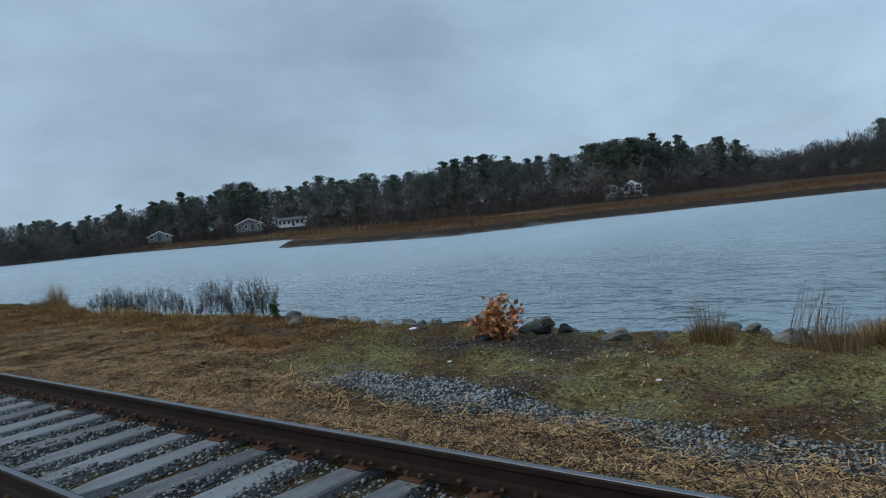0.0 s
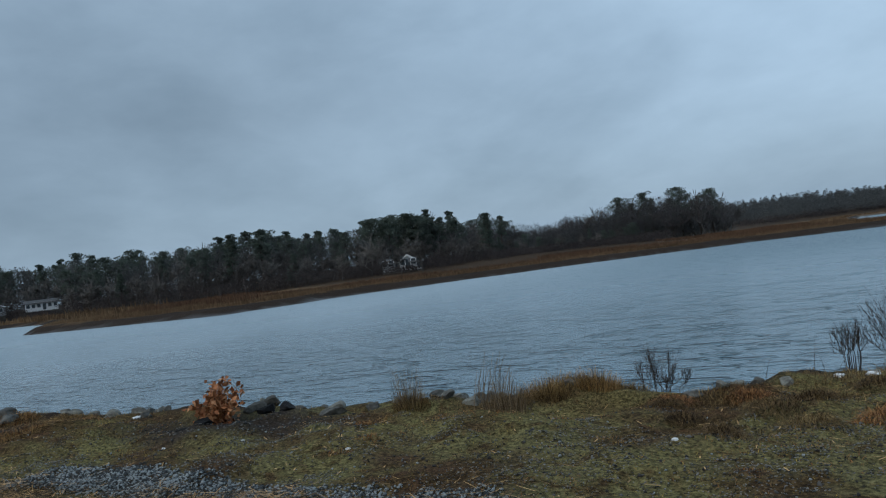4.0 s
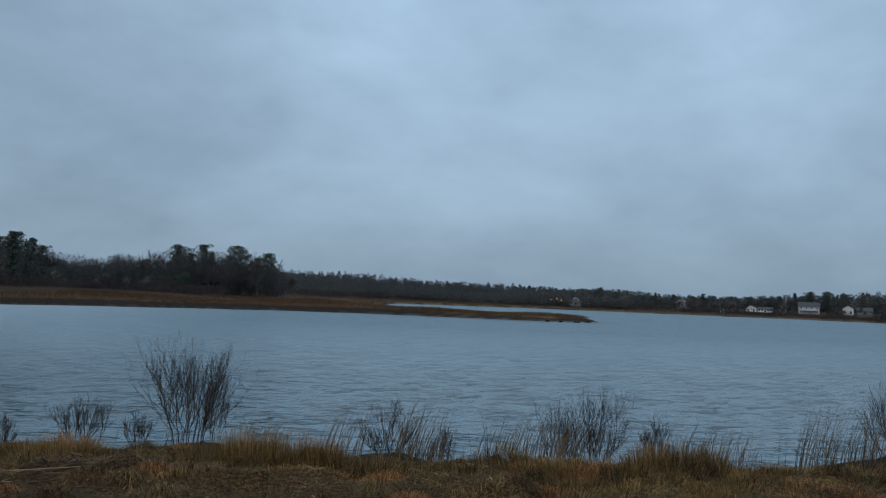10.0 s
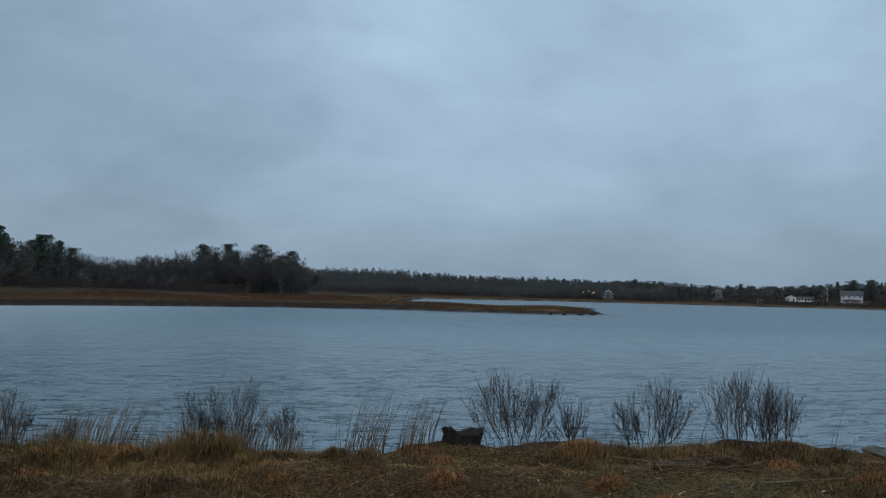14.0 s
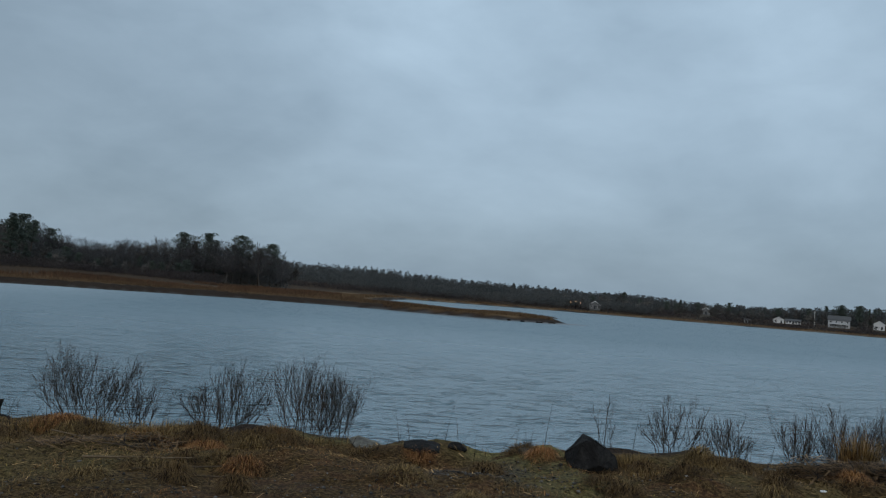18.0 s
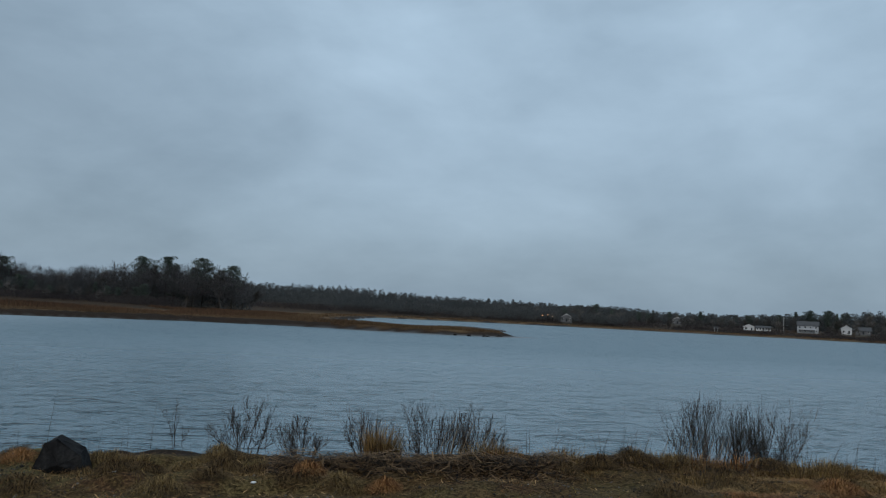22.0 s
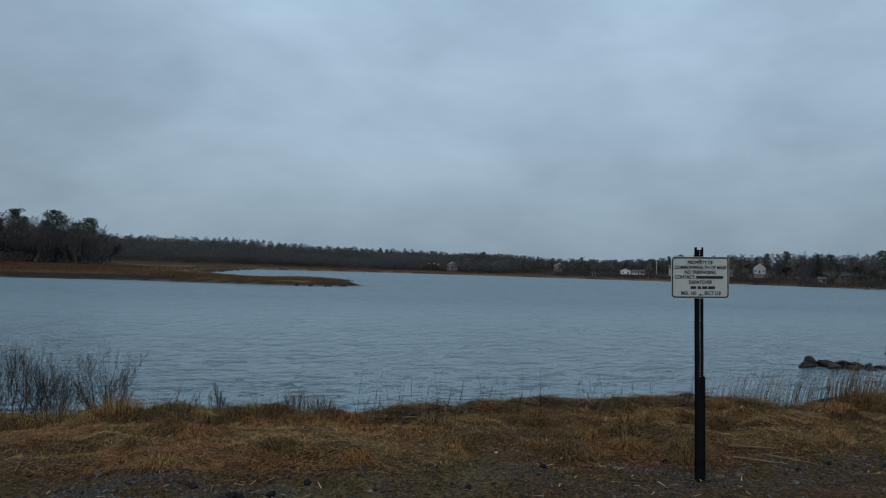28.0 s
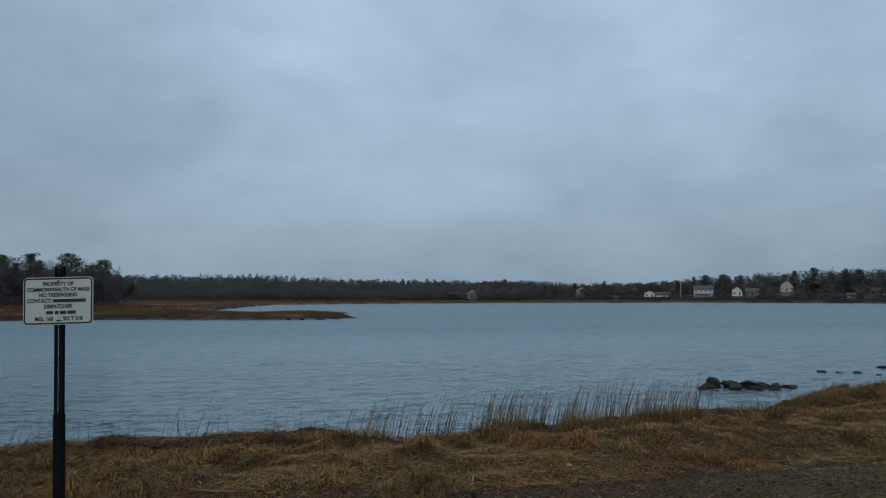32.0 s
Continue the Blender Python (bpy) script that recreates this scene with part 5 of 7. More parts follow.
leafy_bush(-2.70, 4.4, 0.66, 1.05, 900, 0.085, M_ORANGE, "oak_sapling", "small oak sapling holding dead orange-brown leaves", "sapling", 71, 11)
leafy_bush(-8.55, 5.25, 0.40, 0.34, 420, 0.05, M_EVERGREEN, "evergreen_seedling", "small dark green evergreen seedling among stones", "seedling", 72, 7, "foliage")


# ---------------------------------------------------------------- rocks, stump, driftwood, litter
def rock(x, y, sx, sy, sz, mat, label, seed, z=None, name="rock", group="stones on the bank", turn=0.0):
    bm = bmesh.new()
    bmesh.ops.create_icosphere(bm, subdivisions=3, radius=1.15)
    r = np.random.RandomState(seed)
    cuts = [(Vector(r.normal(0, 1, 3)).normalized(), r.uniform(0.5, 0.85)) for _ in range(11)]
    for v in bm.verts:
        for nrm, d in cuts:
            over = v.co.dot(nrm) - d
            if over > 0:
                v.co -= nrm * over
        v.co += Vector(r.normal(0, 0.022, 3))
        v.co = Vector((v.co.x * sx, v.co.y * sy, v.co.z * sz))
    me = bpy.data.meshes.new(name)
    bm.to_mesh(me)
    bm.free()
    me.materials.append(mat)
    ob = new(name, me)
    ob.matrix_world = pose(x, y, (float(ground_z(x, y)) if z is None else z) + sz * 0.35, 0, 0, turn)
    return tagged(ob, label, "rock", group)


def boulder():
    """A sharp-edged block, broad at the foot, with a high shoulder."""
    r = np.random.RandomState(81)
    bm = bmesh.new()
    for p in ((-0.29, -0.16, -0.1), (0.30, -0.18, -0.1), (0.28, 0.2, -0.1), (-0.27, 0.2, -0.1), (-0.18, -0.12, 0.24), (-0.03, -0.15, 0.30), (-0.07, 0.12, 0.31), (0.24, -0.15, 0.12), (0.22, 0.12, 0.16), (-0.28, 0.1, 0.09), (0.04, -0.24, 0.02)):
        bm.verts.new(p)
    bmesh.ops.convex_hull(bm, input=bm.verts[:])
    bmesh.ops.bevel(bm, geom=bm.edges[:], offset=0.006, segments=1, affect="EDGES")
    bmesh.ops.triangulate(bm, faces=bm.faces[:])
    bmesh.ops.subdivide_edges(bm, edges=bm.edges[:], cuts=2, use_grid_fill=True)
    for v in bm.verts:
        v.co = v.co * 0.93 + Vector(r.normal(0, 0.005, 3))
    me = bpy.data.meshes.new("boulder")
    bm.to_mesh(me)
    bm.free()
    me.materials.append(M_DARKROCK)
    ob = new("boulder", me)
    ob.matrix_world = pose(25.75, 3.24, float(near_z(25.72, 3.24)) + 0.01)
    return tagged(ob, "angular near-black boulder on the bank edge", "rock")


boulder()
for n, (x, y, s, q) in enumerate([(-7.6, 5.0, 0.2, 0.45), (-6.1, 5.0, 0.12, 0.6), (-5.5, 5.1, 0.12, 0.6), (-4.4, 4.85, 0.12, 0.7), (-3.6, 5.0, 0.1, 0.6), (-1.22, 4.95, 0.2, 0.4), (-0.75, 5.2, 0.12, 0.6),
                                (0.3, 5.25, 0.12, 0.6), (0.62, 5.3, 0.14, 0.6), (3.3, 5.3, 0.11, 0.6), (3.97, 5.7, 0.1, 0.6), (3.6, 5.55, 0.1, 0.6), (13.3, 5.45, 0.1, 0.7), (23.3, 3.95, 0.24, 0.3), (25.1, 3.65, 0.13, 0.5),
                                (-8.0, 5.2, 0.2, 0.6), (-2.6, 5.05, 0.16, 0.6), (4.3, 5.9, 0.12, 0.6), (28.0, 3.45, 0.11, 0.6), (1.9, 5.55, 0.12, 0.6)]):
    rock(x, y, s, s * 0.8, s * q, M_ROCK, "grey lichened stone on the bank edge", 90 + n, turn=37 * n)
for n, (x, y, s, q) in enumerate([(-2.62, 4.05, 0.13, 0.6), (-2.95, 4.0, 0.1, 0.6), (-1.93, 4.88, 0.13, 0.7), (23.95, 3.75, 0.24, 0.34), (24.35, 3.75, 0.11, 0.6), (-2.3, 4.95, 0.14, 0.7), (2.2, 5.65, 0.1, 0.6)]):
    rock(x, y, s, s * 0.8, s * q, M_DARKROCK, "dark wet stone on the bank edge", 130 + n, turn=51 * n)
r = np.random.RandomState(171)
for n in range(34):
    x = r.uniform(36, 46.5)
    y = -1.25 - 0.5 * float(smooth01((x - 41) / 5)) + r.normal(0, 0.3)
    s = r.uniform(0.025, 0.06)
    rock(x, y, s, s * 0.8, s * r.uniform(0.5, 0.8), M_DARKROCK if n % 5 else M_ROCK, "small dark broken stone in the gravel strip" if n % 5 else "small grey broken stone in the gravel strip", 171 + n, group="loose stones by the sign", turn=47 * n)
# riprap tumbling down to the water under the stony stretches
r = np.random.RandomState(140)
for n in range(40):
    x = r.uniform(-9, 4)
    y = float(edge_y(x)) + r.uniform(0.3, 1.2)
    s = r.uniform(0.07, 0.16)
    rock(x, y, s, s * 0.85, s * r.uniform(0.6, 0.9), M_ROCK, "grey riprap stone sloping to the water", 150 + n, turn=29 * n)
# rocks standing in the shallows
for n, (x, y, s, q) in enumerate([(61.5, 17.5, 0.34, 0.75), (61.1, 17.2, 0.26, 0.5), (62.2, 17.3, 0.36, 0.6), (62.7, 17.0, 0.42, 0.55), (63.2, 16.8, 0.34, 0.5), (63.7, 16.7, 0.3, 0.4), (61.9, 16.7, 0.3, 0.4), (62.5, 16.4, 0.26, 0.4), (60.7, 17.0, 0.2, 0.4),
                                (63.3, 16.2, 0.3, 0.3), (64.3, 16.5, 0.34, 0.3), (70.0, 21.3, 0.2, 0.3), (70.6, 20.9, 0.16, 0.3), (71.2, 20.4, 0.24, 0.25), (71.6, 19.6, 0.18, 0.25), (74.5, 22.3, 0.34, 0.25), (66.6, 16.3, 0.25, 0.3)]):
    rock(x, y, 1.25 * s, s, 1.35 * s * q, M_SEAROCK, "dark seaweed-wet rock standing in shallow water", 200 + n, z=WATER - 0.02, group="rocks in the shallows", turn=43 * n)
for n, (x, y, s) in enumerate([(50.2, 109.6, 0.3), (52.6, 109.9, 0.22), (53.4, 110.6, 0.4), (55.2, 111.8, 0.3), (56.0, 112.6, 0.5), (47.8, 109.7, 0.35)]):
    rock(x, y, 1.4 * s, s, 0.7 * s, M_SEAROCK, "dark stone lying on the wet mud of point", 280 + n, z=WATER + 0.02, group="stones on the mud of the point", turn=31 * n)
for n, (x, y, s) in enumerate([(64.6, 14.6, 0.8), (65.9, 14.3, 1.0), (67.3, 14.2, 1.2), (68.6, 14.6, 1.1), (66.6, 15.2, 0.6), (70.0, 14.9, 1.2), (65.0, 13.6, 0.9), (63.6, 13.6, 0.6)]):
    rock(x, y, s, s * 0.6, 0.11, M_SEAROCK, "low mud and seaweed hump beside the bank", 240 + n, z=WATER - 0.02, name="mud_hump", group="mud humps at low water", turn=12 * n)

stump = bmesh.new()
ring = 22
r = np.random.RandomState(230)
rows = []
for k, (zz, rad) in enumerate([(-0.1, 0.29), (0.02, 0.255), (0.09, 0.245), (0.15, 0.25), (0.20, 0.26)]):
    rows.append([stump.verts.new((rad * (1 + 0.09 * math.sin(5 * a) + r.uniform(-0.07, 0.07)) * math.cos(a), 0.8 * rad * (1 + 0.08 * math.sin(7 * a)) * math.sin(a),
                                  zz + (0.05 * abs(math.cos(a)) ** 2 + r.uniform(-0.035, 0.03) if k == 4 else 0))) for a in np.linspace(0, 2 * np.pi, ring, endpoint=False)])
for a, b in zip(rows, rows[1:]):
    for i in range(ring):
        stump.faces.new((a[i], a[(i + 1) % ring], b[(i + 1) % ring], b[i]))
mid = stump.verts.new((0, 0, 0.15))
for i in range(ring):
    stump.faces.new((rows[-1][i], rows[-1][(i + 1) % ring], mid))
me = bpy.data.meshes.new("tree_stump")
stump.to_mesh(me)
stump.free()
me.materials.append(M_STUMP)
ob = new("tree_stump", me)
ob.matrix_world = pose(18.44, 5.28, float(ground_z(18.44, 5.28)) - 0.06, 0, 5, 12)
tagged(ob, "dark weathered hollow-topped stump beside bare shrubs", "stump")


def stick(x, y, length, turn, thick, seed, label="bleached driftwood stick lying on dead grass"):
    r = np.random.RandomState(seed)
    t = np.linspace(-0.5, 0.5, 7)
    p = np.zeros((1, 7, 3))
    a = radians(turn)
    p[0, :, 0] = x + t * length * math.cos(a) + np.cumsum(r.normal(0, 0.01, 7))
    p[0, :, 1] = y + t * length * math.sin(a) + np.cumsum(r.normal(0, 0.01, 7))
    p[0, :, 2] = ground_z(p[0, :, 0], p[0, :, 1]).max() + thick * 0.6 + r.uniform(0, 0.012)
    v, f = tubes(p, np.linspace(thick, thick * 0.45, 7)[None], 6)
    return tagged(array_object("driftwood_stick", v, f, M_STICK), label, "stick", "driftwood sticks")


for n, (x, y, ln, a, th) in enumerate([(21.6, 2.25, 0.75, 20, 0.013), (21.2, 2.4, 0.9, 12, 0.012), (21.9, 2.3, 0.5, 8, 0.01), (20.7, 3.2, 0.7, -18, 0.01), (8.4, 5.1, 0.9, 16, 0.012), (8.8, 5.3, 0.7, 5, 0.011), (8.7, 5.15, 0.6, 30, 0.01),
                                     (9.8, 5.9, 0.9, 14, 0.012), (20.3, 3.6, 0.9, -30, 0.008), (20.0, 3.5, 0.7, 24, 0.008), (28.6, 2.9, 0.8, -22, 0.011), (29.2, 3.0, 0.9, 15, 0.011), (29.9, 3.1, 0.8, 6, 0.012), (30.4, 3.05, 0.6, -12, 0.01),
                                     (31.0, 3.1, 0.7, 26, 0.01), (28.2, 2.9, 0.5, 20, 0.01), (40.3, 1.3, 0.6, 8, 0.01), (41.0, 1.4, 0.7, -14, 0.01), (46.0, 0.8, 0.6, 10, 0.011), (45.4, 0.9, 0.5, -20, 0.01), (43.5, -0.9, 0.6, -25, 0.014), (43.3, -1.15, 0.5, -38, 0.01), (43.65, -1.25, 0.55, -55, 0.009), (43.8, -1.05, 0.4, 12, 0.008), (43.1, -1.0, 0.35, -20, 0.007),
                                     (50.5, -1.2, 0.7, -10, 0.012), (-6.5, 4.2, 1.0, 18, 0.01), (-7.0, 4.0, 0.8, -8, 0.009), (-5.6, 4.3, 0.7, 30, 0.009)]):
    stick(x, y, ln, a, th, 260 + n)
# wrack of broken stalks heaped on the edge
for n, (x0, x1, dy, count, h) in enumerate([(28.0, 31.4, -0.55, 3800, 0.20), (8.2, 10.2, -0.75, 700, 0.10), (39.6, 46.5, -0.12, 2600, 0.10), (-8.8, -6.0, -0.8, 900, 0.10), (19.8, 21.4, -0.7, 500, 0.06), (31.6, 34.0, -0.2, 500, 0.07)]):
    r = np.random.RandomState(300 + n)
    x = r.uniform(x0, x1, count)
    y = edge_y(x) + dy + r.normal(0, 0.22, count)
    zz = ground_z(x, y) + r.uniform(0, 1, count) * h * np.exp(-((y - edge_y(x) - dy) / 0.3) ** 2)
    v, f = litter(x, y, 0.26, r, 0.007, zz, 1.3)
    tagged(array_object("wrack_line", v, f, M_WRACK), "heaped broken reed stalks washed onto the bank", "wrack", kind="stuff")


def crumpled(x, y, size, label, seed):
    bm = bmesh.new()
    bmesh.ops.create_icosphere(bm, subdivisions=2, radius=size)
    r = np.random.RandomState(seed)
    for v in bm.verts:
        v.co = v.co * r.uniform(0.65, 1.1)
        v.co.z = v.co.z * 0.4
    me = bpy.data.meshes.new("litter_scrap")
    bm.to_mesh(me)
    bm.free()
    me.materials.append(M_TRASH)
    ob = new("litter_scrap", me)
    ob.matrix_world = pose(x, y, float(ground_z(x, y)) + size * 0.25, 0, 0, seed * 31)
    return tagged(ob, label, "litter", "white litter scraps")


for n, (x, y, s) in enumerate([(5.2, 6.05, 0.08), (4.87, 6.2, 0.075), (27.9, 2.37, 0.035), (26.5, 2.5, 0.022), (-0.2, 1.12, 0.05), (-4.44, 4.7, 0.07), (3.3, 3.2, 0.035), (47.1, -1.0, 0.03), (21.3, 2.2, 0.03), (24.9, 1.9, 0.02),
                               (40.6, -0.5, 0.02), (44.5, -0.4, 0.02), (0.2, 2.9, 0.03), (-2.6, 3.3, 0.03), (-1.5, 3.4, 0.025)]):
    crumpled(x, y, s, "small crumpled white plastic scrap on the ground" if s < 0.06 else "white plastic bag caught at the bank edge", n + 1)


# ---------------------------------------------------------------- the sign
def build_sign():
    base = Vector((42.262, -1.6, 0.0))
    zb = float(ground_z(base.x, base.y))
    top = 2.57
    turn = -11.0
    ob = anchor("railway_sign", pose(base.x, base.y, zb, 0, -1.5, turn), "white rectangular warning sign on a black perforated post", "sign")
    H = top - zb
    # U-channel post with a row of punched holes
    pitch, hole = 0.0254, 0.010
    z = 0.06
    cells = []
    while z < H - 0.02:
        cells.append(z)
        z += pitch
    verts, faces = [], []

    def quad(a, b, c, d):
        k = len(verts)
        verts.extend((a, b, c, d))
        faces.append((k, k + 1, k + 2, k + 3))

    W, Dp, th = 0.030, 0.032, 0.004
    for yy in (0.0, th):
        quad((-W, yy, -0.35), (W, yy, -0.35), (W, yy, cells[0] - hole / 2), (-W, yy, cells[0] - hole / 2))
        for c in cells:
            lo, hi = c - hole / 2, c + hole / 2
            nxt = min(c + pitch - hole / 2, H)
            quad((-W, yy, lo), (-hole / 2, yy, lo), (-hole / 2, yy, hi), (-W, yy, hi))
            quad((hole / 2, yy, lo), (W, yy, lo), (W, yy, hi), (hole / 2, yy, hi))
            quad((-W, yy, hi), (W, yy, hi), (W, yy, nxt), (-W, yy, nxt))
    for sx in (-1, 1):
        a, b = sx * W, sx * (W + 0.004)
        quad((a, 0, -0.35), (a, 0, H), (a, Dp, H), (a, Dp, -0.35))
        quad((b, 0, -0.35), (b, 0, H), (b, Dp, H), (b, Dp, -0.35))
        quad((a, 0, H), (b, 0, H), (b, Dp, H), (a, Dp, H))
        quad((a, 0, -0.35), (b, 0, -0.35), (b, 0, H), (a, 0, H))
        quad((a, Dp, -0.35), (sx * (W + 0.010), Dp, -0.35), (sx * (W + 0.010), Dp, H), (a, Dp, H))
        quad((a, Dp + 0.003, -0.35), (sx * (W + 0.010), Dp + 0.003, -0.35), (sx * (W + 0.010), Dp + 0.003, H), (a, Dp + 0.003, H))
    quad((-W, 0, H), (W, 0, H), (W, th, H), (-W, th, H))
    mesh_object("post", verts, faces, M_POST, ob, "black punched steel channel post")
    stub = box_bm(0.084, 0.004, 1.35, 0, (0.006, -0.006, 0.325))
    for sx in (-1, 1):
        bmesh.ops.create_cube(stub, size=1, matrix=Matrix.Translation((0.006 + sx * 0.040, 0.014, 0.325)) @ Matrix.Diagonal((0.005, 0.036, 1.35, 1)))
    part("ground_stub", stub, M_POST, ob, "wider steel ground stub clamped to post")
    # panel with rounded corners
    pw, ph, rad = 0.575, 0.40, 0.035
    zc = 2.48 - ph / 2 - zb

    def rounded(w, h, rr, y):
        pts = []
        for cx, cz, a0 in ((w / 2 - rr, h / 2 - rr, 0), (-w / 2 + rr, h / 2 - rr, 90), (-w / 2 + rr, -h / 2 + rr, 180), (w / 2 - rr, -h / 2 + rr, 270)):
            for k in range(7):
                a = radians(a0 + 15 * k)
                pts.append((cx + rr * math.cos(a), y, zc + cz + rr * math.sin(a)))
        return pts

    bm = bmesh.new()
    front = [bm.verts.new(p) for p in rounded(pw, ph, rad, -0.006)]
    back = [bm.verts.new(p) for p in rounded(pw, ph, rad, -0.001)]
    bm.faces.new(front)
    bm.faces.new(back[::-1])
    for i in range(len(front)):
        j = (i + 1) % len(front)
        bm.faces.new((front[j], front[i], back[i], back[j]))
    panel = part("panel", bm, M_SIGN, ob, "white aluminium panel with black border")
    bm = bmesh.new()
    o = [bm.verts.new(p) for p in rounded(pw - 0.012, ph - 0.012, rad - 0.006, -0.0085)]
    i_ = [bm.verts.new(p) for p in rounded(pw - 0.036, ph - 0.036, rad - 0.016, -0.0085)]
    for k in range(len(o)):
        j = (k + 1) % len(o)
        bm.faces.new((o[k], o[j], i_[j], i_[k]))
    part("border", bm, M_INK, panel, "black painted border line")
    for dz in (0.165, -0.165):
        bm = bmesh.new()
        bmesh.ops.create_cone(bm, cap_ends=True, segments=8, radius1=0.009, radius2=0.008, depth=0.006, matrix=Matrix.Translation((0, -0.009, zc + dz)) @ Matrix.Rotation(radians(90), 4, "X"))
        part("bolt", bm, M_POST, panel)
    lines = [("PROPERTY OF", 0.158, 0.0), ("COMMONWEALTH OF MASS", 0.105, 0.0), ("NO TRESPASSING", 0.054, 0.0), ("CONTACT:", 0.002, -0.165), ("DISPATCHER", -0.052, 0.0), ("MGL 160", -0.168, -0.125), ("SECT 218", -0.168, 0.13)]
    for words, dz, dx in lines:
        cu = bpy.data.curves.new("lettering", "FONT")
        cu.body, cu.size, cu.align_x, cu.align_y, cu.offset, cu.extrude = words, 0.046, "CENTER", "CENTER", 0.0014, 0.0004
        t = new("lettering", cu)
        t.parent = panel
        t.matrix_local = Matrix.Translation((dx * 0.93, -0.0085, zc + dz * 0.9)) @ Matrix.Rotation(radians(90), 4, "X") @ Matrix.Diagonal((0.87, 1, 1, 1))
        cu.materials.append(M_INK)
    for dx, dz, w in ((0.10, 0.002, 0.29), (-0.012, -0.108, 0.035), (-0.075, -0.108, 0.06), (0.045, -0.108, 0.055), (0.12, -0.108, 0.075), (0.01, -0.185, 0.05)):
        part("printed_bar", box_bm(w * 0.93, 0.0012, 0.027 if dz > -0.15 else 0.006, 0, (dx * 0.93, -0.0085, zc + dz * 0.9)), M_INK, panel)


build_sign()

# ---------------------------------------------------------------- woods across the water
def clump_crown(r, centers, radii, per, size, flat=0.6):
    """Foliage: leaf sprays (small bent triangles) crowded round the given centres."""
    n = len(centers) * per
    c = np.repeat(np.asarray(centers, float), per, 0)
    s = np.repeat(np.asarray(radii, float), per)[:, None]
    d = r.normal(0, 1, (n, 3))
    d /= np.linalg.norm(d, axis=1, keepdims=True)
    pos = c + d * s * (r.uniform(0.25, 1.0, (n, 1)) ** 0.5) * (1, 1, flat)
    e = d + r.normal(0, 0.6, (n, 3))
    e[:, 2] = e[:, 2] * 0.5 + 0.2
    e /= np.linalg.norm(e, axis=1, keepdims=True)
    g = np.cross(e, r.normal(0, 1, (n, 3)))
    g /= np.linalg.norm(g, axis=1, keepdims=True) + 1e-9
    L = size * r.uniform(0.5, 1.3, (n, 1))
    v = np.stack([pos - 0.32 * g * L, pos + 0.32 * g * L, pos + e * L], 1).reshape(-1, 3)
    return v, np.arange(n * 3).reshape(-1, 3)


def make_pine(height, spread, seed, bare=0.45, clumps=26, spire=False):
    """A pine: straight trunk, crooked limbs each ending in rounded tufts of needles; domed, or a spire of layers."""
    r = np.random.RandomState(seed)
    ob = new("pine_tree")
    ob.empty_display_size = 0.5
    k = 7
    t = np.linspace(0, 1, k)
    trunk = np.zeros((1, k, 3))
    trunk[0, :, 2] = t * height * 0.95 - 0.3
    trunk[0, :, :2] = np.cumsum(r.normal(0, 0.012 * height, (k, 2)), 0) * 0.35
    cs, rs, limbs, lr = [], [], [], []
    heavy = r.uniform(0, 6.28)
    for i in range(clumps):
        u = (i + r.uniform(0.2, 0.8)) / clumps
        az = i * 2.4 + r.uniform(-0.7, 0.7)
        env = 1.02 - 0.9 * u if spire else math.sqrt(max(0.06, 1 - ((u - 0.45) / 0.62) ** 2))
        reach = spread * env * (r.uniform(0.55, 1.0) if spire else r.uniform(0.2, 0.95)) * (1 + 0.28 * math.cos(az - heavy))
        z0 = (bare + (0.98 - bare) * u) * height
        lift = r.uniform(-0.1, 0.12) if spire else r.uniform(0.0, 0.45)
        tip = np.array([math.cos(az) * reach, math.sin(az) * reach, min(z0 + reach * lift, height * 0.97)])
        start = np.array([0, 0, z0 - 0.12 * reach])
        s = np.linspace(0, 1, 4)[:, None]
        limbs.append(start + (tip - start) * s)
        lr.append(np.linspace(0.006 * height, 0.0018 * height, 4) * 0.6)
        q = spread * r.uniform(0.17, 0.34) * (0.7 + 0.4 * env)
        cs += [tip, start + (tip - start) * 0.55 + r.normal(0, 0.1 * spread, 3) * (1, 1, 0.4)]
        rs += [q, q * 0.85]
    for _ in range(6):
        z0 = r.uniform(0.2, bare) * height
        az = r.uniform(0, 6.28)
        reach = spread * r.uniform(0.3, 0.6)
        s = np.linspace(0, 1, 4)[:, None]
        limbs.append(np.array([0, 0, z0]) + np.array([math.cos(az) * reach, math.sin(az) * reach, 0.1]) * s)
        lr.append(np.linspace(0.004 * height, 0.001 * height, 4) * 0.6)
    v1, q1 = tubes(trunk, (0.017 * height * (1 - 0.85 * t))[None], 6)
    array_object("trunk", v1, q1, M_PINEBARK, ob)
    v2, q2 = tubes(np.array(limbs), np.array(lr), 3)
    tagged(array_object("limb_mass", v2, q2, M_PINEBARK, ob), kind="stuff")
    cs.append(np.array([0, 0, height * 0.955]))
    rs.append(spread * (0.12 if spire else 0.24))
    v, f = clump_crown(r, cs, rs, 120, 0.30 * (height / 14) ** 0.5, 0.42 if spire else 0.62)
    array_object("crown", v, f, M_PINE, ob)
    return tagged(ob, "tall dark green pine with ragged crown across water", "tree", "pines on the far shore")


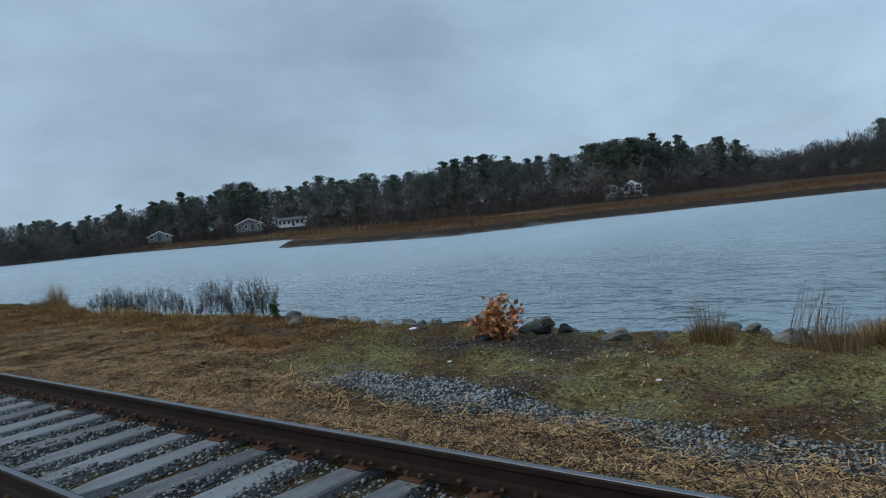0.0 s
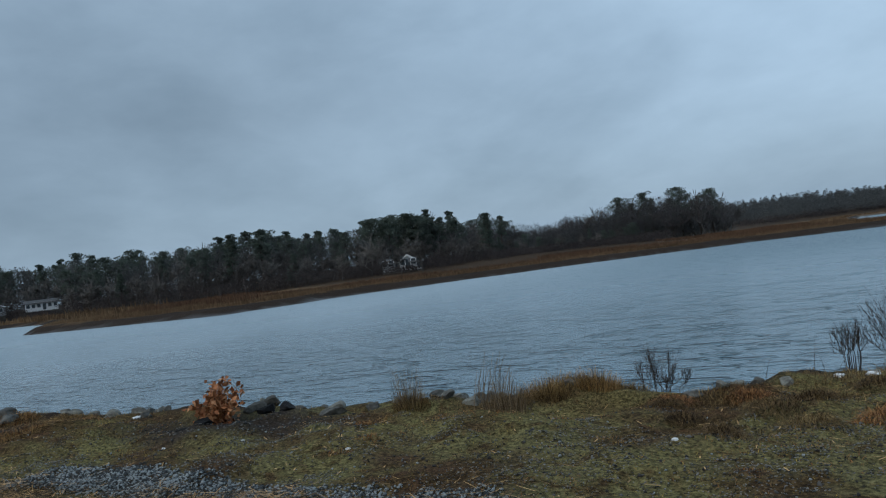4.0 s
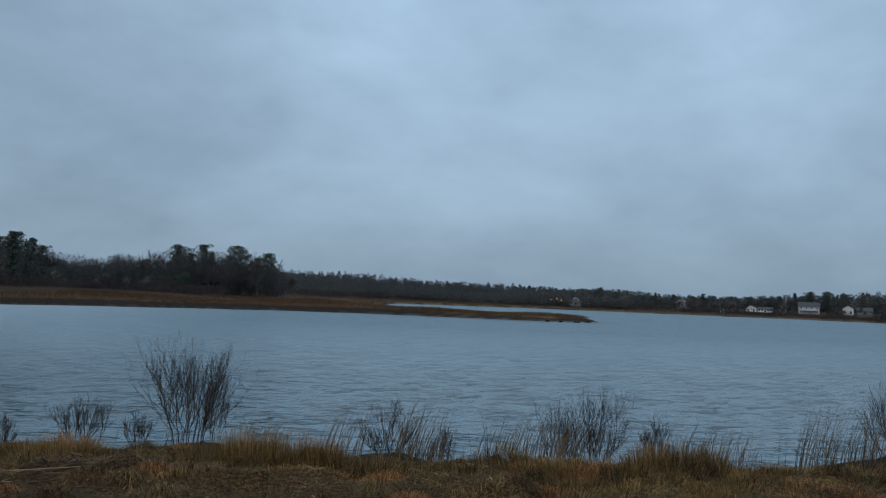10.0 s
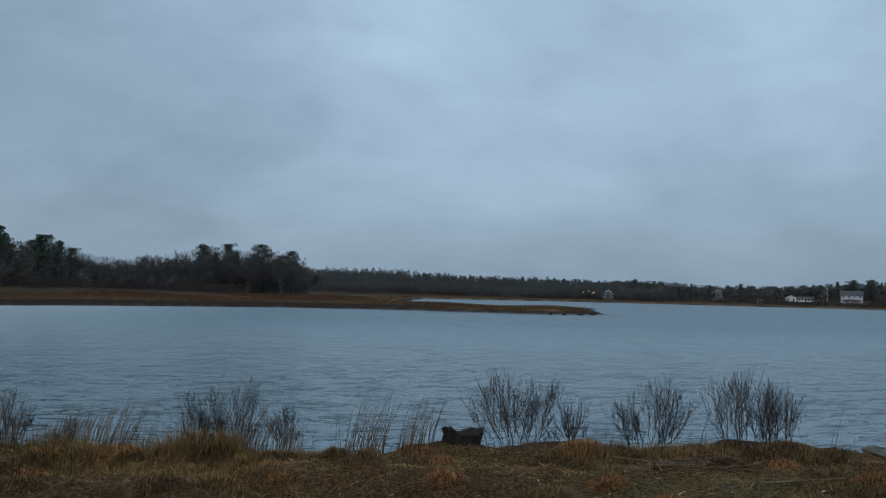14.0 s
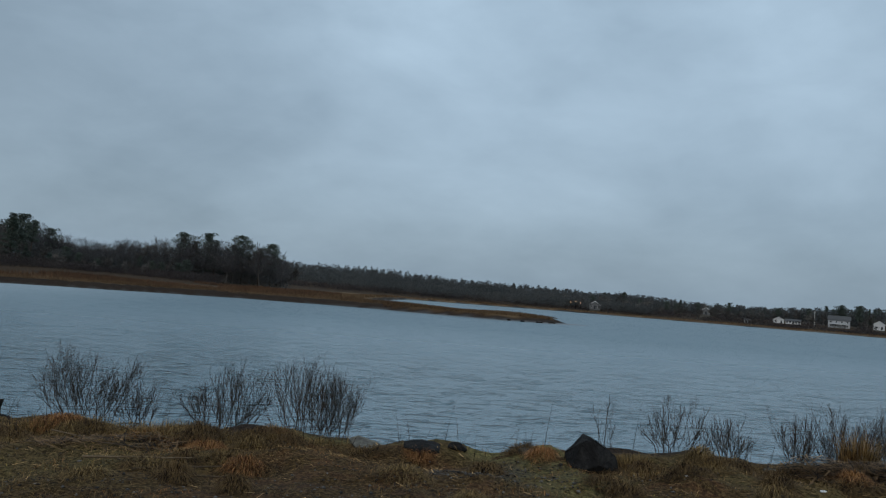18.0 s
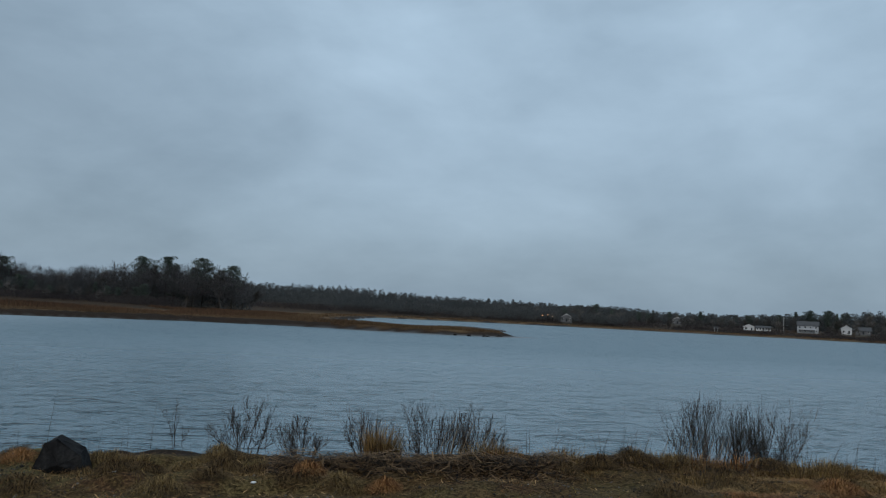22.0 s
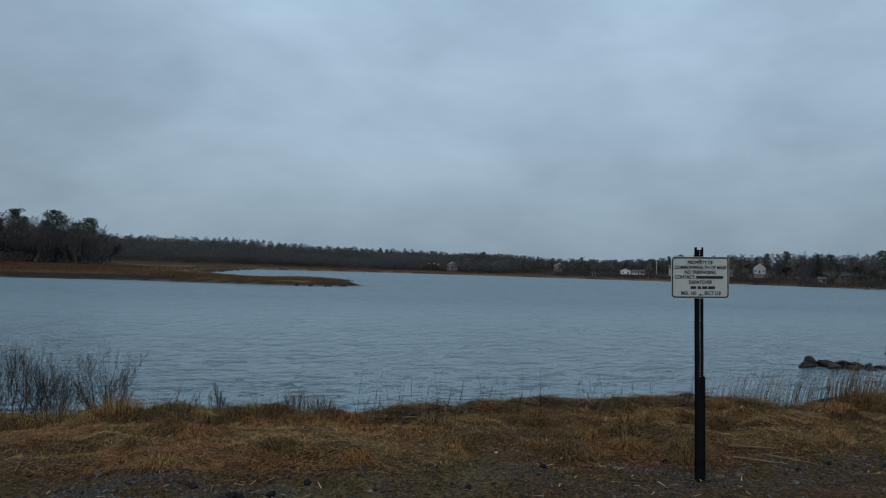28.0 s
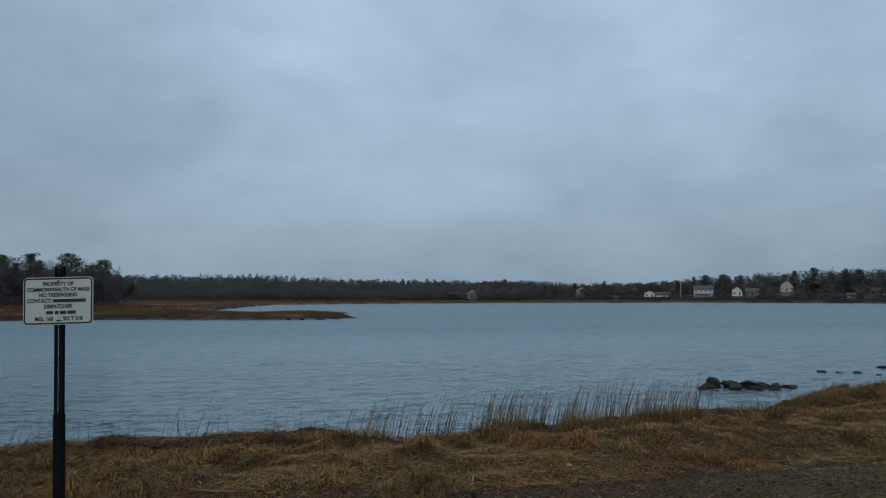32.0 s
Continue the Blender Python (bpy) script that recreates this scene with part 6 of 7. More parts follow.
def make_bare_tree(height, seed):
    """A leafless broad tree: forked trunk, limbs and a haze of fine twigs."""
    r = np.random.RandomState(seed)
    ob = new("bare_tree")
    ob.empty_display_size = 0.5
    levels = [[(np.zeros(3), np.array([0.0, 0, 1]), height * 0.42, 0.016 * height)]]
    paths, rads = [[], [], [], []], [[], [], [], []]
    for lev in range(4):
        nxt = []
        for start, d, ln, rad in levels[lev]:
            s = np.linspace(0, 1, 5)[:, None]
            p = start + d * ln * s + np.cumsum(r.normal(0, 0.03, (5, 3)), 0) * ln
            p[0] = start
            paths[lev].append(p)
            rads[lev].append(np.linspace(rad, rad * 0.55, 5))
            if lev < 3:
                for _ in range((6, 7, 7)[lev]):
                    a = r.uniform(0.45, 1.0)
                    q = p[int(a * 4)]
                    nd = d + r.normal(0, (0.55, 0.6, 0.7)[lev], 3)
                    nd[2] = abs(nd[2]) * 0.8 + 0.3
                    nd /= np.linalg.norm(nd)
                    nxt.append((q, nd, ln * r.uniform(0.45, 0.78), rad * (0.5, 0.45, 0.45)[lev]))
        levels.append(nxt)
    v, f = tubes(np.array(paths[0]), np.array(rads[0]), 6)
    array_object("trunk", v, f, M_BARETREE, ob)
    v, f = merge([tubes(np.array(paths[1]), np.array(rads[1]), 4), tubes(np.array(paths[2]), np.array(rads[2]), 3)])
    tagged(array_object("limb_mass", v, f, M_BARETREE, ob), kind="stuff")
    v, f = tubes(np.array(paths[3])[:, ::2], np.maximum(np.array(rads[3])[:, ::2], 0.044), 3)
    tagged(array_object("twig_mass", v, f, M_BARETREE, ob), kind="stuff")
    return tagged(ob, "leafless grey bare-branched tree across the water", "tree", "bare trees on the far shore")


PINES = [make_pine(14, 3.3, 401, 0.42, 26), make_pine(15, 2.7, 402, 0.5, 20), make_pine(13, 3.7, 403, 0.36, 32), make_pine(14, 2.7, 404, 0.25, 34, True), make_pine(12, 3.1, 405, 0.44, 22)]
BARES = [make_bare_tree(12, 411), make_bare_tree(11, 412), make_bare_tree(10, 413)]
used = set()


def plant(proto, x, y, height, turn, wide=1.0):
    """Set a tree of the given height; the first use takes the model itself."""
    native = {**{id(p): h for p, h in zip(PINES, (14, 15, 13, 14, 12))}, **{id(p): h for p, h in zip(BARES, (10.3, 9.4, 8.6))}}[id(proto)]
    s = height / native
    z = float(ground_z(np.array([x]), np.array([y]))[0]) - 0.1
    m = pose(x, y, z, 0, 0, turn)
    if id(proto) in used:
        ob = copy_thing(proto, m)
    else:
        used.add(id(proto))
        ob = proto
        ob.matrix_world = m
    ob.scale = (s * wide, s * wide, s)
    return ob


# skyline: tan of the height of the tree tops above the eye, by bearing from the walk's middle
EYE = (15.0, -3.6, 1.7)
EYE_START = (3.5, -3.3, 1.43)
SKY_B = [-90, -75, -71.3, -69.3, -66.9, -64.2, -61.6, -59.6, -56.3, -55.1, -52.1, -49.5, -45.6, -43.4, -38.9, -36.6, -33.6, -30.1, -27.9, -25.3, -22.5, -20.1, -17.8, -15.9, -10]
SKY_T = [0.04, 0.041, 0.0434, 0.0415, 0.0369, 0.0519, 0.0529, 0.062, 0.0664, 0.0689, 0.0623, 0.0672, 0.0629, 0.0642, 0.0743, 0.0753, 0.0673, 0.0662, 0.0744, 0.0757, 0.0636, 0.0545, 0.0399, 0.030, 0.030]
HOUSES = [(-66, 141, 7), (-225, 176, 12), (-234, 163, 10), (-260, 140, 8), (165, 452, 12), (177, 448, 4), (275, 492, 5), (341, 500, 18), (373, 484, 15), (375, 446, 7), (384, 440, 5), (392, 416, 7), (388, 356, 6), (274, 436, 3), (420, 372, 4)]


def in_the_way(x, y):
    """Whether a place would stand between the walk and one of the houses."""
    x, y = np.asarray(x, float), np.asarray(y, float)
    bad = np.zeros(x.shape, bool)
    for hx, hy, w in HOUSES:
        for ex, ey in ((3.5, -3.3),) if hx < 0 else ((15.0, -3.6), (43.0, -8.0)):
            d = math.hypot(hx - ex, hy - ey)
            ux, uy = (hx - ex) / d, (hy - ey) / d
            along, across = (x - ex) * ux + (y - ey) * uy, np.abs(-(x - ex) * uy + (y - ey) * ux)
            bad |= (along < d + 6) & (across * d / np.maximum(along, 1) < w * 0.5)
    return bad


def put_by_bearing(proto, bearing, dist, tan_top, turn, wide=1.0, eye=EYE):
    a = radians(bearing)
    x, y = eye[0] + dist * math.sin(a), eye[1] + dist * math.cos(a)
    if in_the_way(np.array([x]), np.array([y]))[0]:
        return None
    z = float(ground_z(np.array([x]), np.array([y]))[0])
    top = eye[2] + tan_top * dist
    return plant(proto, x, y, max(3.0, top - z), turn, wide)


r = np.random.RandomState(500)


def wood_distance(b):
    """How far the front of the woods stands, by bearing from the walk's start."""
    return float(np.interp(b, [-90, -66, -60, -54, -49, -44, -38, -33, -25, -18, -12, -8], [330, 325, 315, 300, 215, 185, 172, 165, 165, 185, 205, 212]))


# the four landmark pines at the end of the wood
for b, t, p, w in ((-11.3, 0.0556, 2, 1.15), (-9.5, 0.0587, 0, 1.1), (-6.9, 0.0594, 4, 1.1), (-4.7, 0.0511, 2, 1.15), (-8.9, 0.049, 3, 1.2), (-5.6, 0.045, 1, 1.1), (-10.4, 0.046, 3, 1.1), (-7.6, 0.046, 0, 0.9)):
    put_by_bearing(PINES[p], b, 243, t, 70 * b, w)
for b, t in ((-15.6, 0.040), (-15.1, 0.0436), (-14.4, 0.041), (-13.6, 0.0475), (-12.9, 0.0485), (-12.3, 0.047), (-10.5, 0.053), (-8.6, 0.052), (-8.0, 0.0555), (-7.5, 0.0545), (-5.9, 0.0555), (-5.4, 0.0525), (-3.9, 0.044), (-3.5, 0.036), (-16.6, 0.036), (-18.2, 0.038), (-19.4, 0.045), (-20.3, 0.049), (-20.9, 0.053)):
    put_by_bearing(BARES[int(abs(b) * 10) % 3], b, 236 + (b * 7) % 20, t, 50 * b, 1.25)
for b, t in ((-25.3, 0.0757), (-24.9, 0.074), (-28.0, 0.0735), (-36.6, 0.0755), (-26.7, 0.0715), (-24.2, 0.0685), (-21.5, 0.0585), (-23.3, 0.066), (-38.8, 0.074), (-22.6, 0.064), (-59.6, 0.063), (-61.6, 0.054), (-56.2, 0.067), (-55.0, 0.069)):
    put_by_bearing(PINES[int(abs(b) * 10) % 5], b, wood_distance(b) + 14, t, 33 * b, 1.2, EYE_START)
# tall trees over the bend of the shore
for k, (x, y, top) in enumerate([(-76.4, 179.6, 16.92), (-74.3, 191.7, 16.36), (-76.6, 187.3, 16.42), (-68.5, 205.0, 15.02), (-71.2, 200.7, 14.26), (-57.1, 173.9, 13.1), (-56.9, 184.7, 12.4), (-67.1, 190.6, 12.53), (-65.8, 216.8, 12.23)]):
    plant((PINES[3], PINES[1], BARES[0], PINES[0], BARES[1])[k % 5], x, y, top - float(ground_z(np.array([x]), np.array([y]))[0]), 61 * k, 1.05)
b = -74.0
while b < -8.0:
    d = wood_distance(b)
    for row, (depth, k, share) in enumerate(((60, 0.98, 0.72), (34, 0.93, 0.6), (16, 0.78, 0.35), (3, 0.6, 0.15))):
        bb = b + r.uniform(-0.6, 0.6)
        tt = float(np.interp(bb, SKY_B, SKY_T)) * k * r.uniform(0.84, 1.08)
        if bb > -19.0:
            tt, share = min(tt, 0.032) * r.uniform(0.75, 1.0), 0.3
        put_by_bearing(PINES[r.randint(5)] if r.rand() < share else BARES[r.randint(3)], bb, d + depth + r.uniform(-9, 9), tt, r.uniform(0, 360), r.uniform(0.85, 1.3), EYE_START)
    b += r.uniform(0.7, 1.15)

# woodland behind and between: one mass of foliage and one of undergrowth
def wood_mass(name, label, mat, bearings, dists, tops, per, size, seed, eye=EYE, foot=0.0, veil=False, broad=None, slender=False):
    """Leaf sprays filling a band of woodland: round-headed crowns from the ground to their tops."""
    rr = np.random.RandomState(seed)
    a = np.radians(bearings)
    x, y = eye[0] + dists * np.sin(a), eye[1] + dists * np.cos(a)
    hides = in_the_way(x, y)
    if veil:
        tops = np.where(hides, tops * 0.3 - 0.003, tops)
        hides[:] = False
    x, y, dists, tops = x[~hides], y[~hides], dists[~hides], tops[~hides]
    n = len(x)
    z = ground_z(x, y)
    h = np.maximum(eye[2] + tops * dists - z, 1.0)
    c = np.repeat(np.stack([x, y, z], -1), per, 0)
    hh = np.repeat(h, per)
    u = foot + (1 - foot) * rr.uniform(0.0, 1.0, n * per) ** 0.8
    each = (dists * 0.012 if broad is None else np.full(n, broad)) * rr.uniform(0.7, 1.3, n)
    wide = np.repeat(each, per) * np.sqrt(np.clip(1 - (np.clip(u - 0.5, 0, 1) / 0.52) ** 2, 0.02, 1))
    ang = rr.uniform(0, 2 * np.pi, n * per)
    rad = np.sqrt(rr.uniform(0, 1, n * per)) * wide
    pos = c + np.stack([np.cos(ang) * rad, np.sin(ang) * rad, u * hh], -1)
    e = rr.normal(0, 0.5 if slender else 1.0, (n * per, 3))
    e[:, 2] = np.abs(e[:, 2]) + (0.7 if slender else -0.3)
    e /= np.linalg.norm(e, axis=1, keepdims=True)
    g = np.cross(e, rr.normal(0, 1, (n * per, 3)))
    g /= np.linalg.norm(g, axis=1, keepdims=True) + 1e-9
    L = size * np.repeat(dists, per)[:, None] / 200 * rr.uniform(0.5, 1.3, (n * per, 1))
    half = 0.06 if slender else 0.34
    v = np.stack([pos - half * g * L, pos + half * g * L, pos + (1.7 if slender else 0.85) * e * L], 1).reshape(-1, 3)
    return tagged(array_object(name, v, np.arange(n * per * 3).reshape(-1, 3), mat), label, "woodland", kind="stuff")


n = 900
bb = r.uniform(-88, -7, n)
dd = np.array([wood_distance(q) for q in bb]) + r.uniform(20, 110, n)
wood_mass("woodland_left", "dark mixed woodland mass behind the far marsh", M_HAZEWOOD, bb, dd, np.interp(bb, SKY_B, SKY_T) * np.where(bb > -18, 0.75, 0.9) * r.uniform(0.6, 1.0, n), 240, 0.42, 601, EYE_START)
n = 260
bb = r.uniform(-22, -3.7, n)
dd = r.uniform(238, 268, n)
tt = np.interp(bb, [-22, -19, -16, -13, -11.4, -9, -6, -4.6, -3.7], [0.045, 0.033, 0.030, 0.036, 0.043, 0.044, 0.044, 0.040, 0.028])
wood_mass("pine_stand", "dark evergreen mass among far landmark pines", M_HAZEWOOD, bb, dd, 0.86 * tt * r.uniform(0.55, 1.0, n), 220, 0.42, 608)
n = 1300
bb = r.uniform(-88, -5, n)
dd = np.array([wood_distance(q) for q in bb]) + r.uniform(-16, 14, n)
wood_mass("woodland_undergrowth", "brown leafless undergrowth at the wood's foot", M_SCRUB, bb, dd, np.interp(bb, SKY_B, SKY_T) * r.uniform(0.05, 0.27, n), 150, 0.28, 602, EYE_START, 0.0, True)
n = 420
bb = np.concatenate([r.uniform(-21.5, -11.5, 200), r.uniform(-11.8, -3.4, 220)])
dd = r.uniform(222, 262, n)
tt = np.interp(bb, [-22, -21.5, -19.7, -18.5, -16.6, -15.1, -14.2, -13, -11.4, -9.6, -7, -4.8, -3.3], [0.056, 0.056, 0.043, 0.039, 0.034, 0.0415, 0.040, 0.046, 0.051, 0.052, 0.053, 0.046, 0.029])
wood_mass("bare_wood", "grey haze of bare twigs on far trees", M_TWIGHAZE, bb, dd, tt * r.uniform(0.62, 0.95, n), 110, 0.5, 606, EYE, 0.3, False, 2.6, True)
n = 700
bb = r.uniform(-74, -20, n)
dd = np.array([wood_distance(q) for q in bb]) + r.uniform(0, 40, n)
wood_mass("bare_wood_left", "grey-brown bare trees standing among far pines", M_TWIGHAZE, bb, dd, np.interp(bb, SKY_B, SKY_T) * r.uniform(0.35, 0.88, n), 110, 0.5, 607, EYE_START, 0.15, False, 2.4, True)
# the long low ridge, and the wooded far shore to the right
RIDGE_B = [-6, -3.2, 1.2, 4.8, 7.9, 12.4, 16.7, 19.7, 24]
RIDGE_T = [0.0305, 0.0312, 0.0318, 0.0303, 0.0262, 0.0258, 0.0245, 0.0225, 0.019]
n = 2600
bb = r.uniform(-12, 24, n)
dd = r.uniform(430, 740, n)
inside = inland(EYE[0] + dd * np.sin(np.radians(bb)), EYE[1] + dd * np.cos(np.radians(bb))) > 25
bb, dd = bb[inside], dd[inside]
tt = np.interp(bb, RIDGE_B, RIDGE_T) * (0.45 + 0.55 * (dd - 430) / 310) * r.uniform(0.86, 1.06, len(bb))
wood_mass("wooded_ridge", "long low dark wooded ridge beyond the river", M_HAZEWOOD, bb, dd, tt, 170, 0.27, 603, EYE, 0.25, False, 2.9)
RIGHT_D = ([17, 20, 24, 28, 32, 36, 40, 44, 50, 70], [500, 515, 560, 590, 640, 620, 610, 590, 500, 480])
RIGHT_B = [18, 19.7, 20.8, 23.4, 26.9, 32.1, 36.5, 40, 43, 47, 52, 60, 70]
RIGHT_T = [0.020, 0.0226, 0.0254, 0.0255, 0.0205, 0.0215, 0.0275, 0.033, 0.036, 0.037, 0.036, 0.034, 0.034]
n = 1700
bb = r.uniform(17.5, 68, n)
dd = np.interp(bb, RIGHT_D[0], RIGHT_D[1]) + r.uniform(0, 110, n)
tt = np.interp(bb, RIGHT_B, RIGHT_T) * r.uniform(0.5, 0.93, n)
wood_mass("woodland_right", "dark mixed trees behind the far shore houses", M_HAZEWOOD, bb, dd, tt, 170, 0.3, 604, EYE, 0.1, False, 3.6)
b = 18.0
while b < 66:
    t = float(np.interp(b, RIGHT_B, RIGHT_T))
    for depth in (0, 45):
        bb1 = b + r.uniform(-0.4, 0.4)
        put_by_bearing(PINES[r.randint(5)] if r.rand() < 0.3 else BARES[r.randint(3)], bb1, float(np.interp(bb1, *RIGHT_D)) + depth - 6, t * r.uniform(0.66, 1.05), r.uniform(0, 360), r.uniform(0.75, 1.2))
    b += 0.6
# bare yard trees standing between and before the houses
for k in range(60):
    bq = r.uniform(17, 48)
    put_by_bearing(BARES[k % 3], bq, float(np.interp(bq, [17, 24, 32, 40, 48], [475, 490, 500, 480, 450])) + r.uniform(-8, 40), r.uniform(0.008, 0.020), 37 * k, r.uniform(0.8, 1.3))
n = 900
bb = r.uniform(-6, 66, n)
dd = np.interp(bb, [-6, 4, 8, 17, 24, 32, 40, 50, 66], [360, 425, 450, 470, 480, 490, 460, 420, 400]) + r.uniform(-6, 60, n)
wood_mass("shore_scrub", "brown scrub and reeds along the distant shore", M_SCRUB, bb, dd, r.uniform(0.000, 0.008, n), 70, 0.3, 605, EYE, 0.0, True)


# ---------------------------------------------------------------- marsh reeds
def marsh(name, label, x0, x1, y0, y1, n, lo, hi, h0, h1, seed, mat, width):
    rr = np.random.RandomState(seed)
    x, y = rr.uniform(x0, x1, n), rr.uniform(y0, y1, n)
    d = inland(x, y)
    k = (d > lo) & (d < hi * (0.75 + 0.5 * value_noise(x, y, 14, 71)))
    x, y, d = x[k], y[k], d[k]
    h = rr.uniform(h0, h1, len(x)) * (0.8 + 0.4 * value_noise(x, y, 10, 72))
    v, f = blades(x, y, h, width * rr.uniform(0.6, 1.4, len(x)), 0.3, rr)
    return tagged(array_object(name, v, f, mat), label, "marsh reeds", kind="stuff")


marsh("marsh_reeds", "rust-brown winter marsh reeds along the far bank", -130, 66, 50, 175, 620000, 2.3, 15, 0.25, 0.72, 701, M_MARSH, 0.045)
marsh("spit_reeds", "low tawny marsh grass on the point in midstream", 28, 66, 104, 150, 90000, 1.2, 12, 0.25, 0.6, 705, M_MARSH, 0.05)
marsh("upper_marsh", "dark rust-brown marsh growth before the far wood", -130, 40, 60, 230, 260000, 12, 40, 0.4, 1.2, 704, M_UPMARSH, 0.09)
marsh("far_marsh_reeds", "distant tawny marsh strip along the far shore", 20, 460, 150, 460, 150000, 3.5, 18, 0.5, 1.1, 702, M_MARSH, 0.45)
marsh("inlet_reeds", "tawny reeds at the mouth of the side inlet", -420, -90, 80, 240, 90000, 2.0, 20, 0.9, 2.0, 703, M_MARSH, 0.25)


# ---------------------------------------------------------------- houses across the water
def house(x, y, z, w, d, wall, roof, turn, wall_mat, label, windows=5, gable_front=False, porch=False, chimney=False):
    """A house with walls, pitched roof with eaves, door, framed windows."""
    ob = anchor("house", pose(x, y, z, 0, 0, turn), label, "house", "houses across the water")
    part("wall", box_bm(w, d, wall + 0.4, 0, (0, 0, wall / 2 - 0.2)), wall_mat, ob)
    part("foundation", box_bm(w - 0.1, d - 0.1, 3.0, 0, (0, 0, -1.7)), M_ROCK, ob)
    bm = bmesh.new()
    ov = 0.45
    if gable_front:
        pts = [(-w / 2 - ov, wall - 0.15), (0, wall + roof), (w / 2 + ov, wall - 0.15)]
        front = [bm.verts.new((px, -d / 2 - ov, pz)) for px, pz in pts + [(px, pz - 0.22) for px, pz in pts[::-1]]]
        back = [bm.verts.new((px, d / 2 + ov, pz)) for px, pz in pts + [(px, pz - 0.22) for px, pz in pts[::-1]]]
        tri = [(-w / 2, wall - 0.01), (0, wall + roof - 0.2), (w / 2, wall - 0.01)]
        gb = bmesh.new()
        for yy in (-d / 2, d / 2):
            gb.faces.new([gb.verts.new((px, yy, pz)) for px, pz in tri])
        part("gable", gb, wall_mat, ob)
    else:
        pts = [(-d / 2 - ov, wall - 0.15), (0, wall + roof), (d / 2 + ov, wall - 0.15)]
        front = [bm.verts.new((-w / 2 - ov, py, pz)) for py, pz in pts + [(py, pz - 0.22) for py, pz in pts[::-1]]]
        back = [bm.verts.new((w / 2 + ov, py, pz)) for py, pz in pts + [(py, pz - 0.22) for py, pz in pts[::-1]]]
        tri = [(-d / 2, wall - 0.01), (0, wall + roof - 0.2), (d / 2, wall - 0.01)]
        gb = bmesh.new()
        for xx in (-w / 2, w / 2):
            gb.faces.new([gb.verts.new((xx, py, pz)) for py, pz in tri])
        part("gable", gb, wall_mat, ob)
    bm.faces.new(front)
    bm.faces.new(back[::-1])
    for i in range(6):
        j = (i + 1) % 6
        bm.faces.new((front[j], front[i], back[i], back[j]))
    roof_ob = part("roof", bm, M_ROOF, ob)
    if gable_front:
        # white barge boards along the front gable
        run, rise_ = w / 2 + ov, roof + 0.15
        ln, tilt = math.hypot(run, rise_), math.atan2(rise_, run)
        for sx in (-1, 1):
            board = box_bm(ln, 0.06, 0.3)
            bmesh.ops.transform(board, matrix=Matrix.Translation((sx * run / 2, -d / 2 - ov - 0.04, wall - 0.15 + rise_ / 2 - 0.1)) @ Matrix.Rotation(sx * tilt, 4, "Y"), verts=board.verts[:])
            part("barge_board", board, M_WHITE, roof_ob)
    if chimney:
        part("chimney", box_bm(0.8, 0.8, 1.6, 0.03, (w * 0.2, 0, wall + roof * 0.9 + 0.5)), M_GREYWALL, roof_ob)
    storeys = max(1, int(wall // 2.6))
    for s in range(storeys):
        for k in range(windows):
            wx_ = -w / 2 + w * (k + 0.5) / windows
            wz = 1.5 + s * 2.7
            if s == 0 and k == windows // 2:
                part("door", box_bm(1.0, 0.08, 2.1, 0, (wx_, -d / 2 - 0.03, 1.05)), M_GLASS, ob)
                continue
            win = part("window", box_bm(1.25, 0.10, 1.45, 0.02, (wx_, -d / 2 - 0.03, wz)), M_WHITE, ob)
            part("pane", box_bm(1.02, 0.04, 1.22, 0, (wx_, -d / 2 - 0.075, wz)), M_GLASS, win)
    if porch:
        part("porch_deck", box_bm(w * 0.8, 2.6, 0.2, 0, (0, -d / 2 - 1.35, 2.5)), M_WHITE, ob)
        for k in range(4):
            part("porch_post", box_bm(0.22, 0.22, 2.5, 0.02, (-w * 0.36 + w * 0.24 * k, -d / 2 - 2.4, 1.2)), M_WHITE, ob)
    return ob


house(-68.6, 141.5, 1.2, 5.6, 5, 1.6, 1.0, 26, M_PALEWALL, "low pale house wing with long grey roof", 4)
house(-64.9, 140.6, 1.1, 3.4, 5, 1.8, 1.3, 26, M_WHITE, "white gabled house half hidden behind far pines", 3, True)
house(-62.4, 139.6, 1.1, 2.4, 4, 1.6, 0.9, 26, M_PALEWALL, "white low wing beside gabled house across water", 2)
house(-225, 176, 2.6, 10, 7, 2.6, 1.0, 50, M_WHITE, "white flat-fronted house on the inlet shore", 6)
house(-234, 163, 2.6, 9.5, 7, 2.6, 2.0, 52, M_GREYWALL, "grey gabled house on the inlet shore", 4, True)
house(-260, 140, 2.2, 8.4, 6, 1.7, 2.0, 58, M_GREYWALL, "small grey gabled cottage on the inlet shore", 3, True)
house(177, 448, 1.6, 7, 7, 2.8, 2.2, -18, M_GREYWALL, "grey gabled house near glowing lamps on far shore", 3, True)
house(275, 492, 4.2, 8, 7, 2.6, 2.2, -26, M_GREYWALL, "grey shingled house half hidden by bare trees", 3, True)
house(336, 500, 2.2, 7.5, 8, 2.8, 1.9, -32, M_WHITE, "white gabled wing of low house on far lawn", 2, True)
house(345, 496, 2.2, 10, 8, 2.4, 1.5, -32, M_WHITE, "low white house on the far shore lawn", 5)
house(373, 484, 2.4, 14, 9, 5.6, 3.0, -36, M_PALEWALL, "two-storey pale grey house with white porch by water", 4, False, True)
house(375, 446, 3.2, 6.5, 7, 3.6, 2.2, -38, M_WHITE, "white gabled house above the far shore", 2, True)
house(383, 440, 3.4, 9, 8, 2.4, 2.4, -38, M_GREYWALL, "grey low house beside white gabled house", 3)
